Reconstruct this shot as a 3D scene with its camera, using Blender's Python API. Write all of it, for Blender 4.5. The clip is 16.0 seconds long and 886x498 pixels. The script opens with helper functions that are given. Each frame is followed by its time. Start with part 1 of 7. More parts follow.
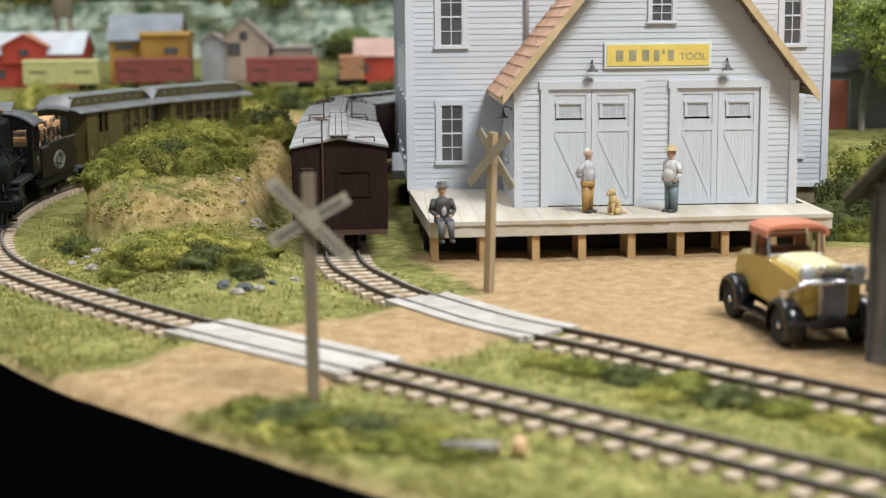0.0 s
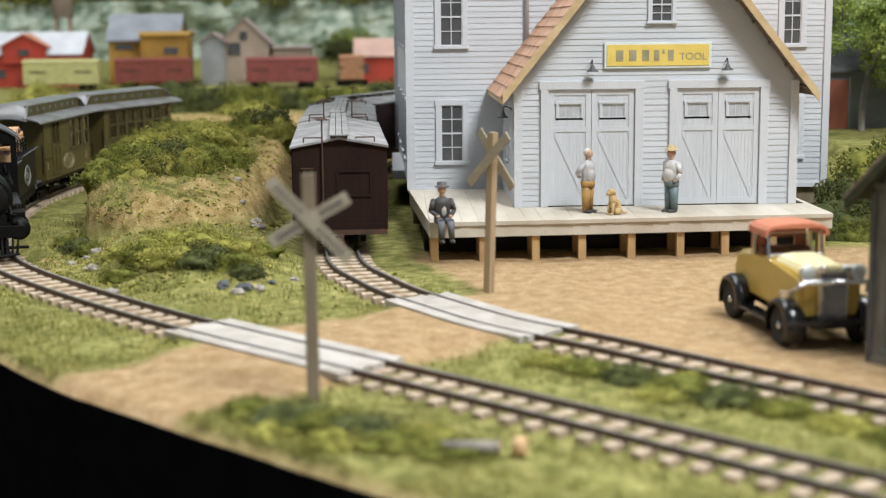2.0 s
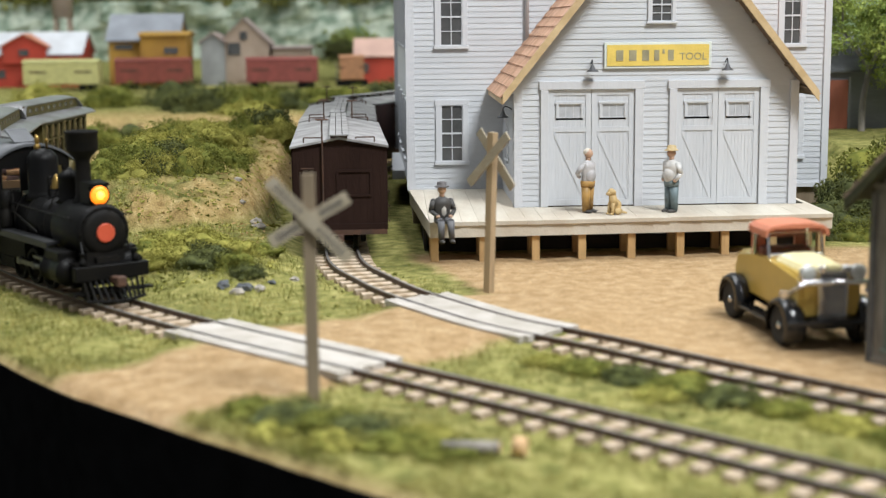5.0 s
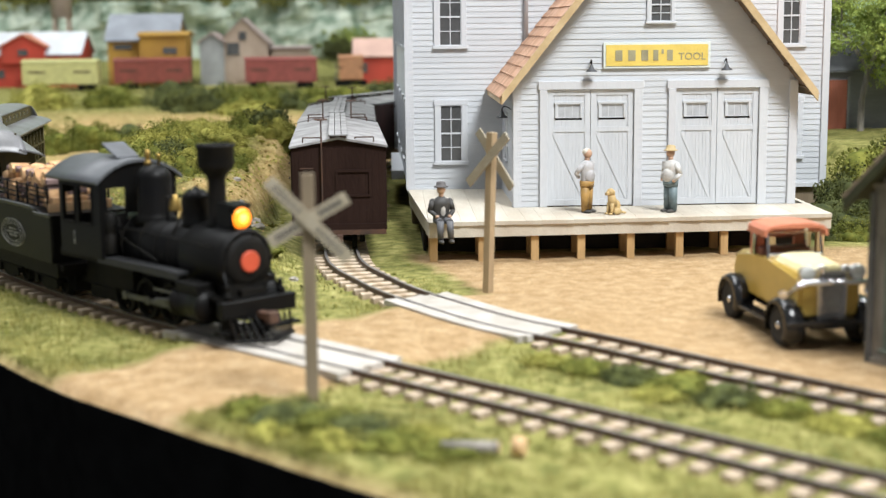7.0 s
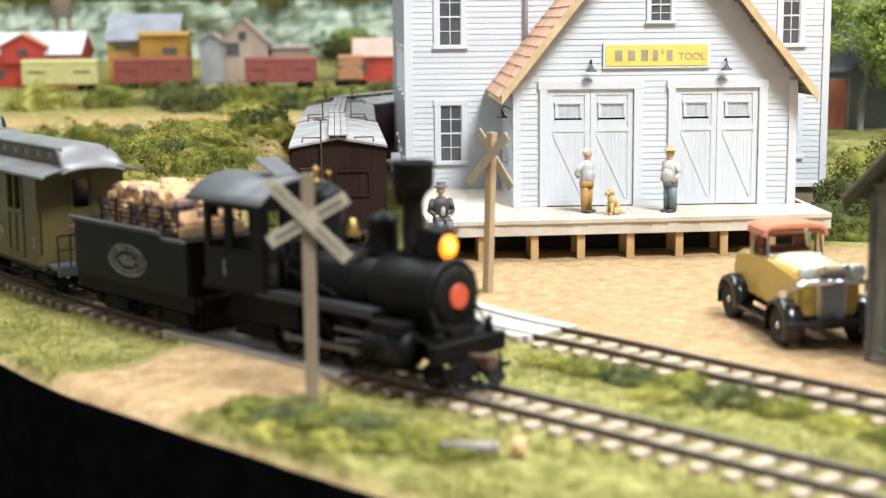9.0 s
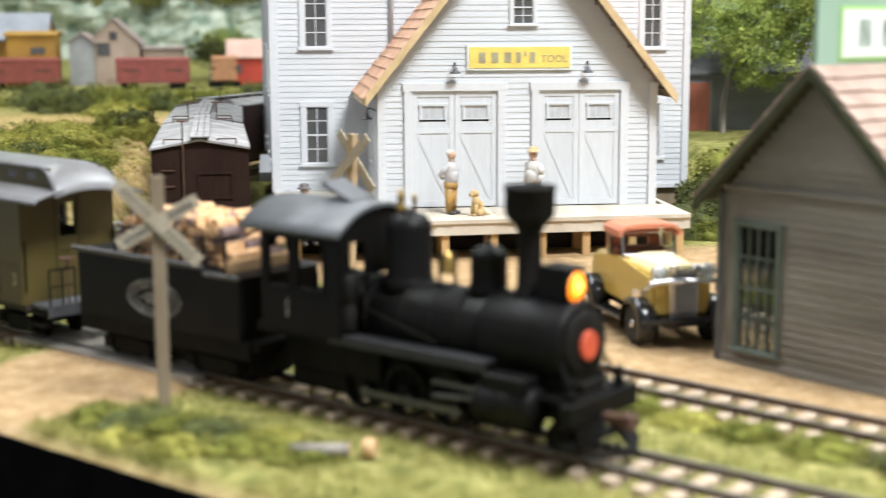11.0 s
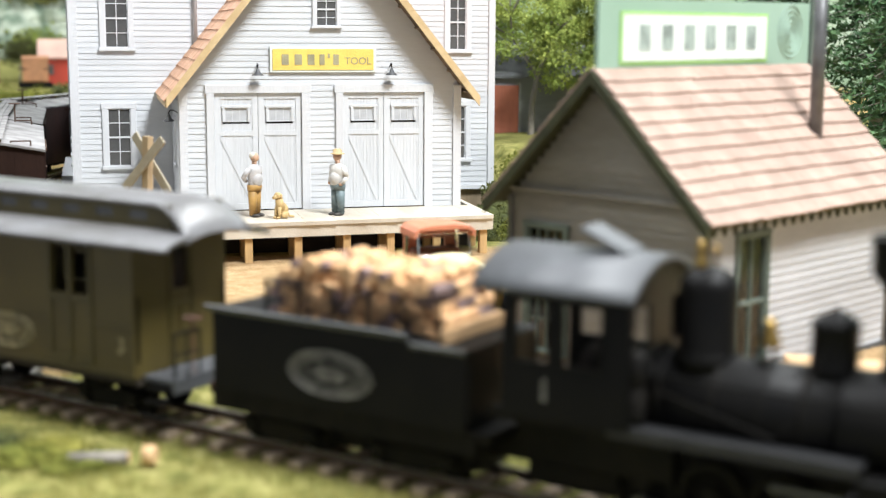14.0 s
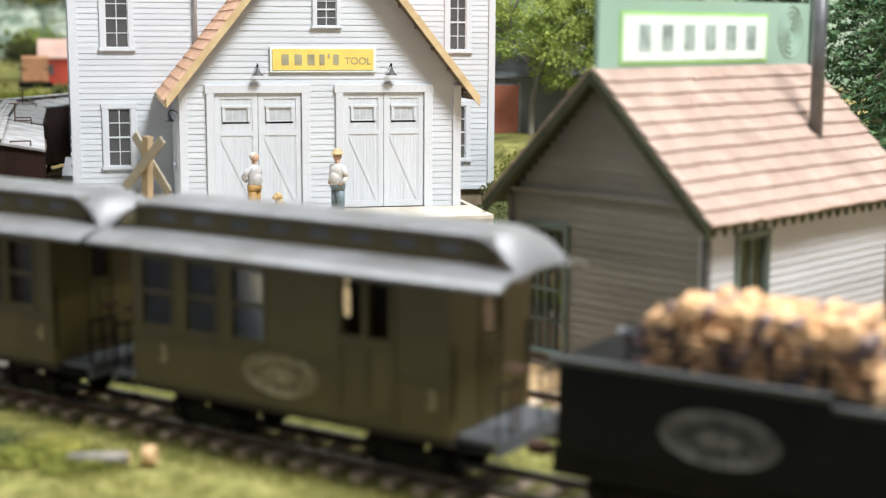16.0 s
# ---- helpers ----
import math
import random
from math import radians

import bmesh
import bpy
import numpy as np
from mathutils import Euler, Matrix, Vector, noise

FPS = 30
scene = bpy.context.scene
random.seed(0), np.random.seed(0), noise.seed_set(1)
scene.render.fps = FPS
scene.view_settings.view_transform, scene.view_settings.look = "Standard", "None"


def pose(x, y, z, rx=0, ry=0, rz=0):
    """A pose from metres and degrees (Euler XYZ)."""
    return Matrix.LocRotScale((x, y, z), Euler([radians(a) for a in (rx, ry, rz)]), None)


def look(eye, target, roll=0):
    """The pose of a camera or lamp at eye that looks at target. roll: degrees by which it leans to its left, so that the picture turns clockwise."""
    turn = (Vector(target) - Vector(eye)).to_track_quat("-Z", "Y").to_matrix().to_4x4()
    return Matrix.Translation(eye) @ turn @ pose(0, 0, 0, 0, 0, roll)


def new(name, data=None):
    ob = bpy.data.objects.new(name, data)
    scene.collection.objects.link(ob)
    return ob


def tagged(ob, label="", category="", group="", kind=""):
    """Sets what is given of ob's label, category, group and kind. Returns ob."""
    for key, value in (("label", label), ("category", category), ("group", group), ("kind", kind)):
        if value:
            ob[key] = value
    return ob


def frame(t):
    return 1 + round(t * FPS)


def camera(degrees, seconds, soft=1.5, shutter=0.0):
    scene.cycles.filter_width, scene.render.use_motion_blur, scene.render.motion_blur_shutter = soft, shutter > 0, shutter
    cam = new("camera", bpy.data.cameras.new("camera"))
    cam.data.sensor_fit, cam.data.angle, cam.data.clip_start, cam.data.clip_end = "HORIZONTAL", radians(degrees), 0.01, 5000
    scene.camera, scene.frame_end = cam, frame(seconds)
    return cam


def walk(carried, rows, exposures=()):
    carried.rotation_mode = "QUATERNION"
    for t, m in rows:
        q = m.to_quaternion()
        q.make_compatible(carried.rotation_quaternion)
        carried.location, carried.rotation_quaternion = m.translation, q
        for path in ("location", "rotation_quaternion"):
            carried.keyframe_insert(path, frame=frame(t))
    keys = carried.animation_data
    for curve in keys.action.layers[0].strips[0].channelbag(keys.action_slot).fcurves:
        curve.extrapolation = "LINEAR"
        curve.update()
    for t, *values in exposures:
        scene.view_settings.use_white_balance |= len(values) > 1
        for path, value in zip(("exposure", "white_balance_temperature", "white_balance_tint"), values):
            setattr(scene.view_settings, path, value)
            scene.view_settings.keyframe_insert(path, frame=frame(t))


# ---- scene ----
cam = camera(34.98, 16.0, soft=1.3, shutter=0.5)


def gaze(x, y, z, heading, tilt, lean):
    """A camera pose from its place in metres, its heading from +y to the right, its tilt down and its lean."""
    a, b = radians(heading), radians(tilt)
    way = Vector((math.sin(a) * math.cos(b), math.cos(a) * math.cos(b), -math.sin(b)))
    eye = Vector((x, y, z))
    return look(eye, eye + way, lean)


LEAN = -1.0
walk(cam, [
    (0.0, gaze(-0.0695, -0.7872, 0.1254, 2.063, 9.133, 0.568 * LEAN)),
    (6.6, gaze(-0.0695, -0.7872, 0.1254, 2.063, 9.133, 0.568 * LEAN)),
    (7.0, gaze(-0.0695, -0.7872, 0.1254, 2.100, 9.133, 0.568 * LEAN)),
    (9.95, gaze(-0.0695, -0.7872, 0.1254, 2.110, 9.133, 0.568 * LEAN)),
    (10.1, gaze(-0.0693, -0.7872, 0.1254, 2.180, 9.145, 0.560 * LEAN)),
    (10.3, gaze(-0.0681, -0.7873, 0.1254, 2.762, 9.160, 0.515 * LEAN)),
    (10.5, gaze(-0.0656, -0.7875, 0.1254, 3.966, 9.150, 0.422 * LEAN)),
    (11.0, gaze(-0.0595, -0.7880, 0.1254, 6.917, 9.103, 0.201 * LEAN)),
    (11.5, gaze(-0.0535, -0.7889, 0.1254, 9.786, 9.080, -0.012 * LEAN)),
    (12.0, gaze(-0.0481, -0.7900, 0.1254, 12.465, 9.020, -0.217 * LEAN)),
    (12.2, gaze(-0.0461, -0.7904, 0.1254, 13.420, 9.050, -0.300 * LEAN)),
    (12.4, gaze(-0.0452, -0.7906, 0.1254, 13.866, 9.060, -0.320 * LEAN)),
    (12.9, gaze(-0.0452, -0.7906, 0.1254, 13.866, 9.010, -0.320 * LEAN)),
    (16.0, gaze(-0.0452, -0.7906, 0.1254, 13.866, 9.004, -0.320 * LEAN)),
], exposures=[(0.0, 0.06), (4.0, 0.06), (6.5, 0.32), (7.2, 0.45), (8.2, 0.74), (10.3, 0.62), (11.0, 0.64), (12.5, 0.66), (14.0, 0.72), (15.0, 0.63), (16.0, 0.56)])
cam.data.dof.use_dof = True
cam.data.dof.focus_distance = 0.83
cam.data.dof.aperture_fstop = 11.5

# ---- light: the hall's ceiling lights ----
world = bpy.data.worlds.new("hall")
scene.world = world
world.use_nodes = True
world.node_tree.nodes["Background"].inputs[0].default_value = (0.93, 0.97, 1.0, 1)
world.node_tree.nodes["Background"].inputs[1].default_value = 0.25


def ceiling_lamp(at, target, w, h, watts):
    data = bpy.data.lights.new("ceiling_lamp", "AREA")
    data.shape, data.size, data.size_y, data.energy, data.color = "RECTANGLE", w, h, watts, (0.955, 0.985, 1.0)
    ob = new("ceiling_lamp", data)
    ob.matrix_world = look(at, target)
    return ob


ceiling_lamp((0.42, -0.85, 1.20), (0.05, -0.1, 0.05), 0.40, 0.32, 23.5)
ceiling_lamp((1.10, 0.40, 1.75), (0.0, -0.1, 0), 0.9, 0.5, 22)
ceiling_lamp((-0.5, 0.95, 2.0), (-0.3, 1.0, 0), 1.6, 0.5, 17)
ceiling_lamp((-1.0, 0.2, 1.9), (0.0, -0.2, 0), 0.8, 0.6, 14)

# ---- materials ----
MM = 0.001


def mat(name, color, rough=0.7, metal=0.0, vary=0.18, scale=120, fine=900, bump=0.3, second=None, mix=0.5, emit=None, piece=0.0, stretch=None, spec=None):
    """A surface with stains at one scale and grain at another, bump, and a little change from piece to piece."""
    m = bpy.data.materials.new(name)
    m.use_nodes = True
    n, l = m.node_tree.nodes, m.node_tree.links
    b = n["Principled BSDF"]
    b.inputs["Roughness"].default_value = rough
    b.inputs["Metallic"].default_value = metal
    if spec is not None:
        b.inputs["Specular IOR Level"].default_value = spec
    tc = n.new("ShaderNodeTexCoord")
    mp = n.new("ShaderNodeMapping")
    mp.inputs["Scale"].default_value = stretch or (1, 1, 1)
    l.new(tc.outputs["Object"], mp.inputs[0])
    a = n.new("ShaderNodeTexNoise")
    a.inputs["Scale"].default_value, a.inputs["Detail"].default_value = scale, 5
    f = n.new("ShaderNodeTexNoise")
    f.inputs["Scale"].default_value, f.inputs["Detail"].default_value = fine, 3
    l.new(mp.outputs[0], a.inputs[0])
    l.new(mp.outputs[0], f.inputs[0])
    ramp = n.new("ShaderNodeValToRGB")
    c = Vector(color)
    d = Vector(second) if second else c * (1 - vary * 1.6)
    ramp.color_ramp.elements[0].color = (*d, 1)
    ramp.color_ramp.elements[1].color = (*c, 1)
    ramp.color_ramp.elements[0].position = 0.5 - 0.3 * mix
    ramp.color_ramp.elements[1].position = 0.5 + 0.35 * (1 - mix)
    l.new(a.outputs["Fac"], ramp.inputs[0])
    hsv = n.new("ShaderNodeHueSaturation")
    l.new(ramp.outputs[0], hsv.inputs["Color"])
    info = n.new("ShaderNodeObjectInfo")
    geo = n.new("ShaderNodeNewGeometry")
    both = n.new("ShaderNodeMath")
    both.operation = "ADD"
    l.new(info.outputs["Random"], both.inputs[0])
    l.new(geo.outputs["Random Per Island"], both.inputs[1])
    val = n.new("ShaderNodeMath")
    val.operation = "MULTIPLY_ADD"
    val.inputs[1].default_value, val.inputs[2].default_value = piece, 1 - piece
    l.new(both.outputs[0], val.inputs[0])
    grain = n.new("ShaderNodeMath")
    grain.operation = "MULTIPLY_ADD"
    grain.inputs[1].default_value, grain.inputs[2].default_value = vary, -vary / 2
    l.new(f.outputs["Fac"], grain.inputs[0])
    tot = n.new("ShaderNodeMath")
    l.new(val.outputs[0], tot.inputs[0])
    l.new(grain.outputs[0], tot.inputs[1])
    l.new(tot.outputs[0], hsv.inputs["Value"])
    l.new(hsv.outputs[0], b.inputs["Base Color"])
    bp = n.new("ShaderNodeBump")
    bp.inputs["Strength"].default_value, bp.inputs["Distance"].default_value = bump, 0.0006
    l.new(f.outputs["Fac"], bp.inputs["Height"])
    l.new(bp.outputs[0], b.inputs["Normal"])
    if emit:
        b.inputs["Emission Color"].default_value = (*emit[:3], 1)
        b.inputs["Emission Strength"].default_value = emit[3]
    return m


def glass(name, tint, rough=0.05):
    m = bpy.data.materials.new(name)
    m.use_nodes = True
    n, l = m.node_tree.nodes, m.node_tree.links
    out = n["Material Output"]
    n.remove(n["Principled BSDF"])
    t, g, x, fr = n.new("ShaderNodeBsdfTransparent"), n.new("ShaderNodeBsdfGlossy"), n.new("ShaderNodeMixShader"), n.new("ShaderNodeFresnel")
    t.inputs[0].default_value = (*tint, 1)
    g.inputs["Roughness"].default_value = rough
    l.new(fr.outputs[0], x.inputs[0])
    l.new(t.outputs[0], x.inputs[1])
    l.new(g.outputs[0], x.inputs[2])
    l.new(x.outputs[0], out.inputs[0])
    return m


WHITE = mat("white_painted_boards", (0.60, 0.62, 0.65), 0.6, vary=0.10, scale=40, fine=700, bump=0.15, second=(0.52, 0.54, 0.57), piece=0.03, stretch=(0.25, 1, 1))
TRIM = mat("pale_grey_trim_paint", (0.60, 0.62, 0.65), 0.6, vary=0.12, scale=60, fine=900, bump=0.2, second=(0.58, 0.59, 0.62), stretch=(1, 1, 0.3))
DOORP = mat("pale_grey_door_paint", (0.58, 0.60, 0.63), 0.65, vary=0.16, scale=70, fine=900, bump=0.25, second=(0.55, 0.57, 0.60), piece=0.04, stretch=(1, 1, 0.15))
RAKE = mat("cream_painted_wood", (0.62, 0.47, 0.27), 0.6, vary=0.15, second=(0.5, 0.36, 0.19))
SHINGLE = mat("orange_cedar_shingles", (0.66, 0.40, 0.27), 0.8, vary=0.25, scale=90, second=(0.52, 0.29, 0.18), piece=0.14, bump=0.5)
SHINGLE2 = mat("pale_red_cedar_shingles", (0.42, 0.30, 0.245), 0.8, vary=0.25, scale=70, second=(0.33, 0.225, 0.18), piece=0.16, bump=0.5)
SOFFIT = mat("brown_wood_underside", (0.2, 0.14, 0.09), 0.8, vary=0.25, stretch=(1, 0.2, 1))
DECK = mat("pale_weathered_deck_boards", (0.60, 0.56, 0.48), 0.8, vary=0.2, scale=60, second=(0.48, 0.42, 0.34), piece=0.06, stretch=(1, 0.2, 1))
POSTM = mat("honey_coloured_timber", (0.56, 0.37, 0.17), 0.75, vary=0.25, second=(0.4, 0.25, 0.11), stretch=(1, 1, 0.2))
# near-black that paints in the shade under the deck and behind doors and windows
SHADEBACK = mat("dark_shade_backing", (0.03, 0.026, 0.022), 0.95)
YELLOWSIGN = mat("yellow_sign_paint", (0.80, 0.60, 0.14), 0.55, vary=0.08)
SIGNINK = mat("grey_sign_lettering", (0.38, 0.35, 0.22), 0.6, vary=0.2)
PANE = mat("dark_window_glass", (0.05, 0.052, 0.055), 0.25, vary=0.3, scale=30, second=(0.10, 0.10, 0.10), bump=0.05)
CLEAR = glass("clear_pane", (0.85, 0.88, 0.88))
BLACKIRON = mat("black_locomotive_paint", (0.0035, 0.0035, 0.004), 0.45, vary=0.3, scale=60, second=(0.006, 0.0055, 0.005), bump=0.15, fine=1500, spec=0.14)
BLACKDULL = mat("sooty_black_metal", (0.0035, 0.0035, 0.0035), 0.65, vary=0.4, second=(0.009, 0.0075, 0.006), bump=0.3, spec=0.15)
STEELGREY = mat("dark_grey_roof_paint", (0.10, 0.105, 0.115), 0.5, vary=0.15, second=(0.075, 0.078, 0.085))
# lighter than the black paint, to put the running boards' highlight into the colour
WALKSHINE = mat("highlit_walkway_paint", (0.022, 0.022, 0.024), 0.5, vary=0.25, second=(0.012, 0.012, 0.013))
BRASS = mat("aged_brass", (0.55, 0.36, 0.11), 0.35, 0.9, vary=0.25)
REDDISC = mat("orange_red_number_plate", (0.62, 0.09, 0.04), 0.5, vary=0.1)
LAMPGLOW = mat("glowing_amber_headlamp", (0.9, 0.4, 0.05), 0.3, emit=(1.0, 0.20, 0.004, 1.5))
LAMPCORE = mat("glowing_headlamp_bulb", (1, 0.7, 0.2), 0.3, emit=(1.0, 0.45, 0.05, 2.6))
OLIVE = mat("olive_drab_coach_paint", (0.080, 0.060, 0.014), 0.5, vary=0.12, scale=50, second=(0.060, 0.045, 0.011), bump=0.1)
OLIVED = mat("dark_olive_trim_paint", (0.07, 0.055, 0.015), 0.5, vary=0.15)
COACHROOF = mat("grey_coach_roof_paint", (0.19, 0.19, 0.20), 0.34, vary=0.2, scale=50, second=(0.11, 0.105, 0.10), bump=0.15)
INTERIOR = mat("dark_coach_interior", (0.03, 0.022, 0.015), 0.8)
SILVERINK = mat("worn_silver_lettering", (0.30, 0.29, 0.26), 0.6, vary=0.4, scale=400)
GOLDINK = mat("worn_cream_lettering", (0.42, 0.36, 0.2), 0.6, vary=0.4, scale=400)
WOODLOAD = mat("split_firewood", (0.70, 0.44, 0.23), 0.8, vary=0.3, scale=150, second=(0.50, 0.28, 0.14), piece=0.22, bump=0.6)
WOODBARK = mat("firewood_bark", (0.24, 0.16, 0.15), 0.85, vary=0.4, piece=0.2)
BOXBROWN = mat("dark_brown_boxcar_paint", (0.019, 0.010, 0.008), 0.75, vary=0.3, scale=60, second=(0.028, 0.015, 0.012), piece=0.06, stretch=(1, 1, 0.3), spec=0.08)
BOXROOF = mat("weathered_grey_car_roof", (0.36, 0.355, 0.36), 0.65, vary=0.25, scale=60, second=(0.20, 0.19, 0.19), piece=0.05)
RUST = mat("rust_streaked_metal", (0.10, 0.045, 0.025), 0.8, vary=0.4, second=(0.05, 0.03, 0.022))
RAILTOP = mat("polished_rail_steel", (0.34, 0.32, 0.31), 0.35, 0.5, vary=0.15)
RAILSIDE = mat("worn_rail_web", (0.055, 0.040, 0.034), 0.6, 0.1, vary=0.3, scale=5, second=(0.085, 0.042, 0.022))
TIE = mat("weathered_tie_wood", (0.56, 0.46, 0.36), 0.85, vary=0.3, scale=120, second=(0.33, 0.24, 0.16), piece=0.22, bump=0.6, spec=0.08)
PLANK = mat("bleached_crossing_planks", (0.53, 0.49, 0.45), 0.85, vary=0.25, scale=80, second=(0.40, 0.36, 0.31), piece=0.08, bump=0.5)
POLEWOOD = mat("weathered_grey_pole_wood", (0.30, 0.235, 0.16), 0.85, vary=0.3, second=(0.19, 0.145, 0.095), stretch=(1, 1, 0.15))
XBOARD = mat("bleached_crossbuck_boards", (0.38, 0.33, 0.25), 0.85, vary=0.3, scale=200, second=(0.33, 0.28, 0.20))
XINK = mat("faded_black_lettering", (0.20, 0.18, 0.15), 0.8, vary=0.3)
# shaded copy of the hut's white siding: the darker tone is painted-in shade
HUTSHADE = mat("shaded_weathered_siding", (0.30, 0.28, 0.25), 0.85, vary=0.3, scale=60, second=(0.20, 0.185, 0.16), piece=0.07, bump=0.5, stretch=(0.2, 1, 1))
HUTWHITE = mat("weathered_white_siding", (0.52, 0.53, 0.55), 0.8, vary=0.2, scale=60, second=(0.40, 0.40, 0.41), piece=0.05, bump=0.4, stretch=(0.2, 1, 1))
HUTGREEN = mat("dark_moss_green_trim", (0.05, 0.055, 0.022), 0.75, vary=0.3)
HUTTRIM = mat("grey_green_window_trim", (0.13, 0.165, 0.14), 0.65, vary=0.2)
HUTPOST = mat("dark_grey_corner_trim", (0.12, 0.12, 0.12), 0.7, vary=0.2)
SIGNGREEN = mat("pale_green_sign_board", (0.32, 0.45, 0.37), 0.6, vary=0.10, scale=20, second=(0.27, 0.40, 0.31), bump=0.1)
SIGNLIME = mat("lime_sign_border", (0.36, 0.62, 0.20), 0.6, vary=0.08)
SIGNWHITE = mat("white_sign_panel", (0.72, 0.78, 0.74), 0.6, vary=0.05)
PIPE = mat("dull_grey_stovepipe", (0.16, 0.16, 0.165), 0.4, 0.5, vary=0.25)
LUMBER = mat("fresh_sawn_lumber", (0.68, 0.45, 0.25), 0.7, vary=0.2, scale=60, second=(0.55, 0.34, 0.17), piece=0.06, stretch=(0.2, 1, 1))
TANCAR = mat("tan_yellow_truck_paint", (0.50, 0.34, 0.075), 0.3, vary=0.06, bump=0.02)
CREAMCAR = mat("cream_truck_hood_paint", (0.78, 0.69, 0.40), 0.3, vary=0.06, bump=0.02)
REDROOF = mat("faded_orange_red_roof_paint", (0.60, 0.21, 0.12), 0.45, vary=0.10, bump=0.05)
BLACKGLOSS = mat("glossy_black_enamel", (0.012, 0.012, 0.013), 0.18, vary=0.1, bump=0.0)
CHROME = mat("bright_chrome", (0.78, 0.78, 0.80), 0.15, 1.0, vary=0.06, bump=0.02)
RUBBER = mat("dark_tyre_rubber", (0.018, 0.018, 0.018), 0.8)
FASCIA = mat("matt_black_fascia_cloth", (0.006, 0.006, 0.006), 1.0, vary=0.2, spec=0.0)
EDGEWOOD = mat("pale_benchwork_edge", (0.40, 0.32, 0.22), 0.9, vary=0.3)
ROCK = mat("grey_field_stones", (0.40, 0.36, 0.31), 0.9, vary=0.35, scale=200, second=(0.22, 0.2, 0.18), piece=0.2, bump=0.8)
ROCKD = mat("dark_slate_stones", (0.13, 0.14, 0.155), 0.9, vary=0.35, piece=0.2)
LEAF = mat("olive_green_foam_foliage", (0.21, 0.21, 0.045), 0.9, vary=0.4, scale=160, second=(0.08, 0.095, 0.02), piece=0.25, bump=0.5, spec=0.08)
LEAFD = mat("dark_green_foam_foliage", (0.13, 0.14, 0.045), 0.9, vary=0.4, scale=160, second=(0.045, 0.055, 0.025), piece=0.25, bump=0.5, spec=0.08)
LEAFY = mat("yellow_green_foam_foliage", (0.36, 0.33, 0.085), 0.9, vary=0.4, scale=160, second=(0.17, 0.17, 0.035), piece=0.25, bump=0.5, spec=0.08)
LEAFB = mat("bright_green_tree_foliage", (0.40, 0.45, 0.12), 0.9, vary=0.4, scale=60, second=(0.17, 0.24, 0.06), piece=0.3, bump=0.5, spec=0.08)
LEAFC = mat("blue_green_conifer_needles", (0.11, 0.19, 0.09), 0.9, vary=0.4, scale=60, second=(0.05, 0.10, 0.05), piece=0.3, spec=0.08)
GRASSM = mat("static_grass_fibres", (0.40, 0.35, 0.12), 0.9, vary=0.4, scale=40, second=(0.17, 0.175, 0.045), piece=0.25, spec=0.08)
BARK = mat("grey_tree_bark", (0.30, 0.27, 0.24), 0.9, vary=0.35, stretch=(1, 1, 0.3), bump=0.8)
EARTHC = mat("tan_earth_crumbs", (0.50, 0.35, 0.16), 0.95, vary=0.4, scale=100, second=(0.30, 0.19, 0.08), piece=0.25, spec=0.08)


# ---- building blocks, in millimetres ----
def box(bm, x0, x1, y0, y1, z0, z1, m=None, bev=0.0):
    vs = [bm.verts.new((x, y, z)) for x in (x0, x1) for y in (y0, y1) for z in (z0, z1)]
    fs = [bm.faces.new([vs[i] for i in q]) for q in ((0, 1, 3, 2), (4, 6, 7, 5), (0, 4, 5, 1), (2, 3, 7, 6), (0, 2, 6, 4), (1, 5, 7, 3))]
    if bev:
        es = list({e for f in fs for e in f.edges})
        r = bmesh.ops.bevel(bm, geom=es, offset=bev, segments=1, affect="EDGES")
        vs = list({v for f in r["faces"] for v in f.verts} | {v for v in vs if v.is_valid})
    if m is not None:
        for v in vs:
            v.co = m @ v.co
    return vs


def prism(bm, poly, axis, a, b, m=None):
    """A polygon drawn out along an axis: for x the polygon is (y, z), for y it is (x, z), for z it is (x, y)."""
    def at(p, h):
        return (h, p[0], p[1]) if axis == "x" else (p[0], h, p[1]) if axis == "y" else (p[0], p[1], h)
    lo = [bm.verts.new(at(p, a)) for p in poly]
    hi = [bm.verts.new(at(p, b)) for p in poly]
    n = len(poly)
    bm.faces.new(lo)
    bm.faces.new(hi[::-1])
    for i in range(n):
        bm.faces.new((lo[i], hi[i], hi[(i + 1) % n], lo[(i + 1) % n]))
    if m is not None:
        for v in lo + hi:
            v.co = m @ v.co
    return lo + hi


def rod(bm, p, q, r, r2=None, n=10):
    p, q = Vector(p), Vector(q)
    r2 = r if r2 is None else r2
    turn = (q - p).to_track_quat("Z", "Y").to_matrix()
    lo, hi = [], []
    for i in range(n):
        a = 2 * math.pi * i / n
        w = turn @ Vector((math.cos(a), math.sin(a), 0))
        lo.append(bm.verts.new(p + w * r))
        hi.append(bm.verts.new(q + w * r2))
    bm.faces.new(lo[::-1])
    bm.faces.new(hi)
    for i in range(n):
        f = bm.faces.new((lo[i], lo[(i + 1) % n], hi[(i + 1) % n], hi[i]))
        f.smooth = n > 7
    return lo + hi


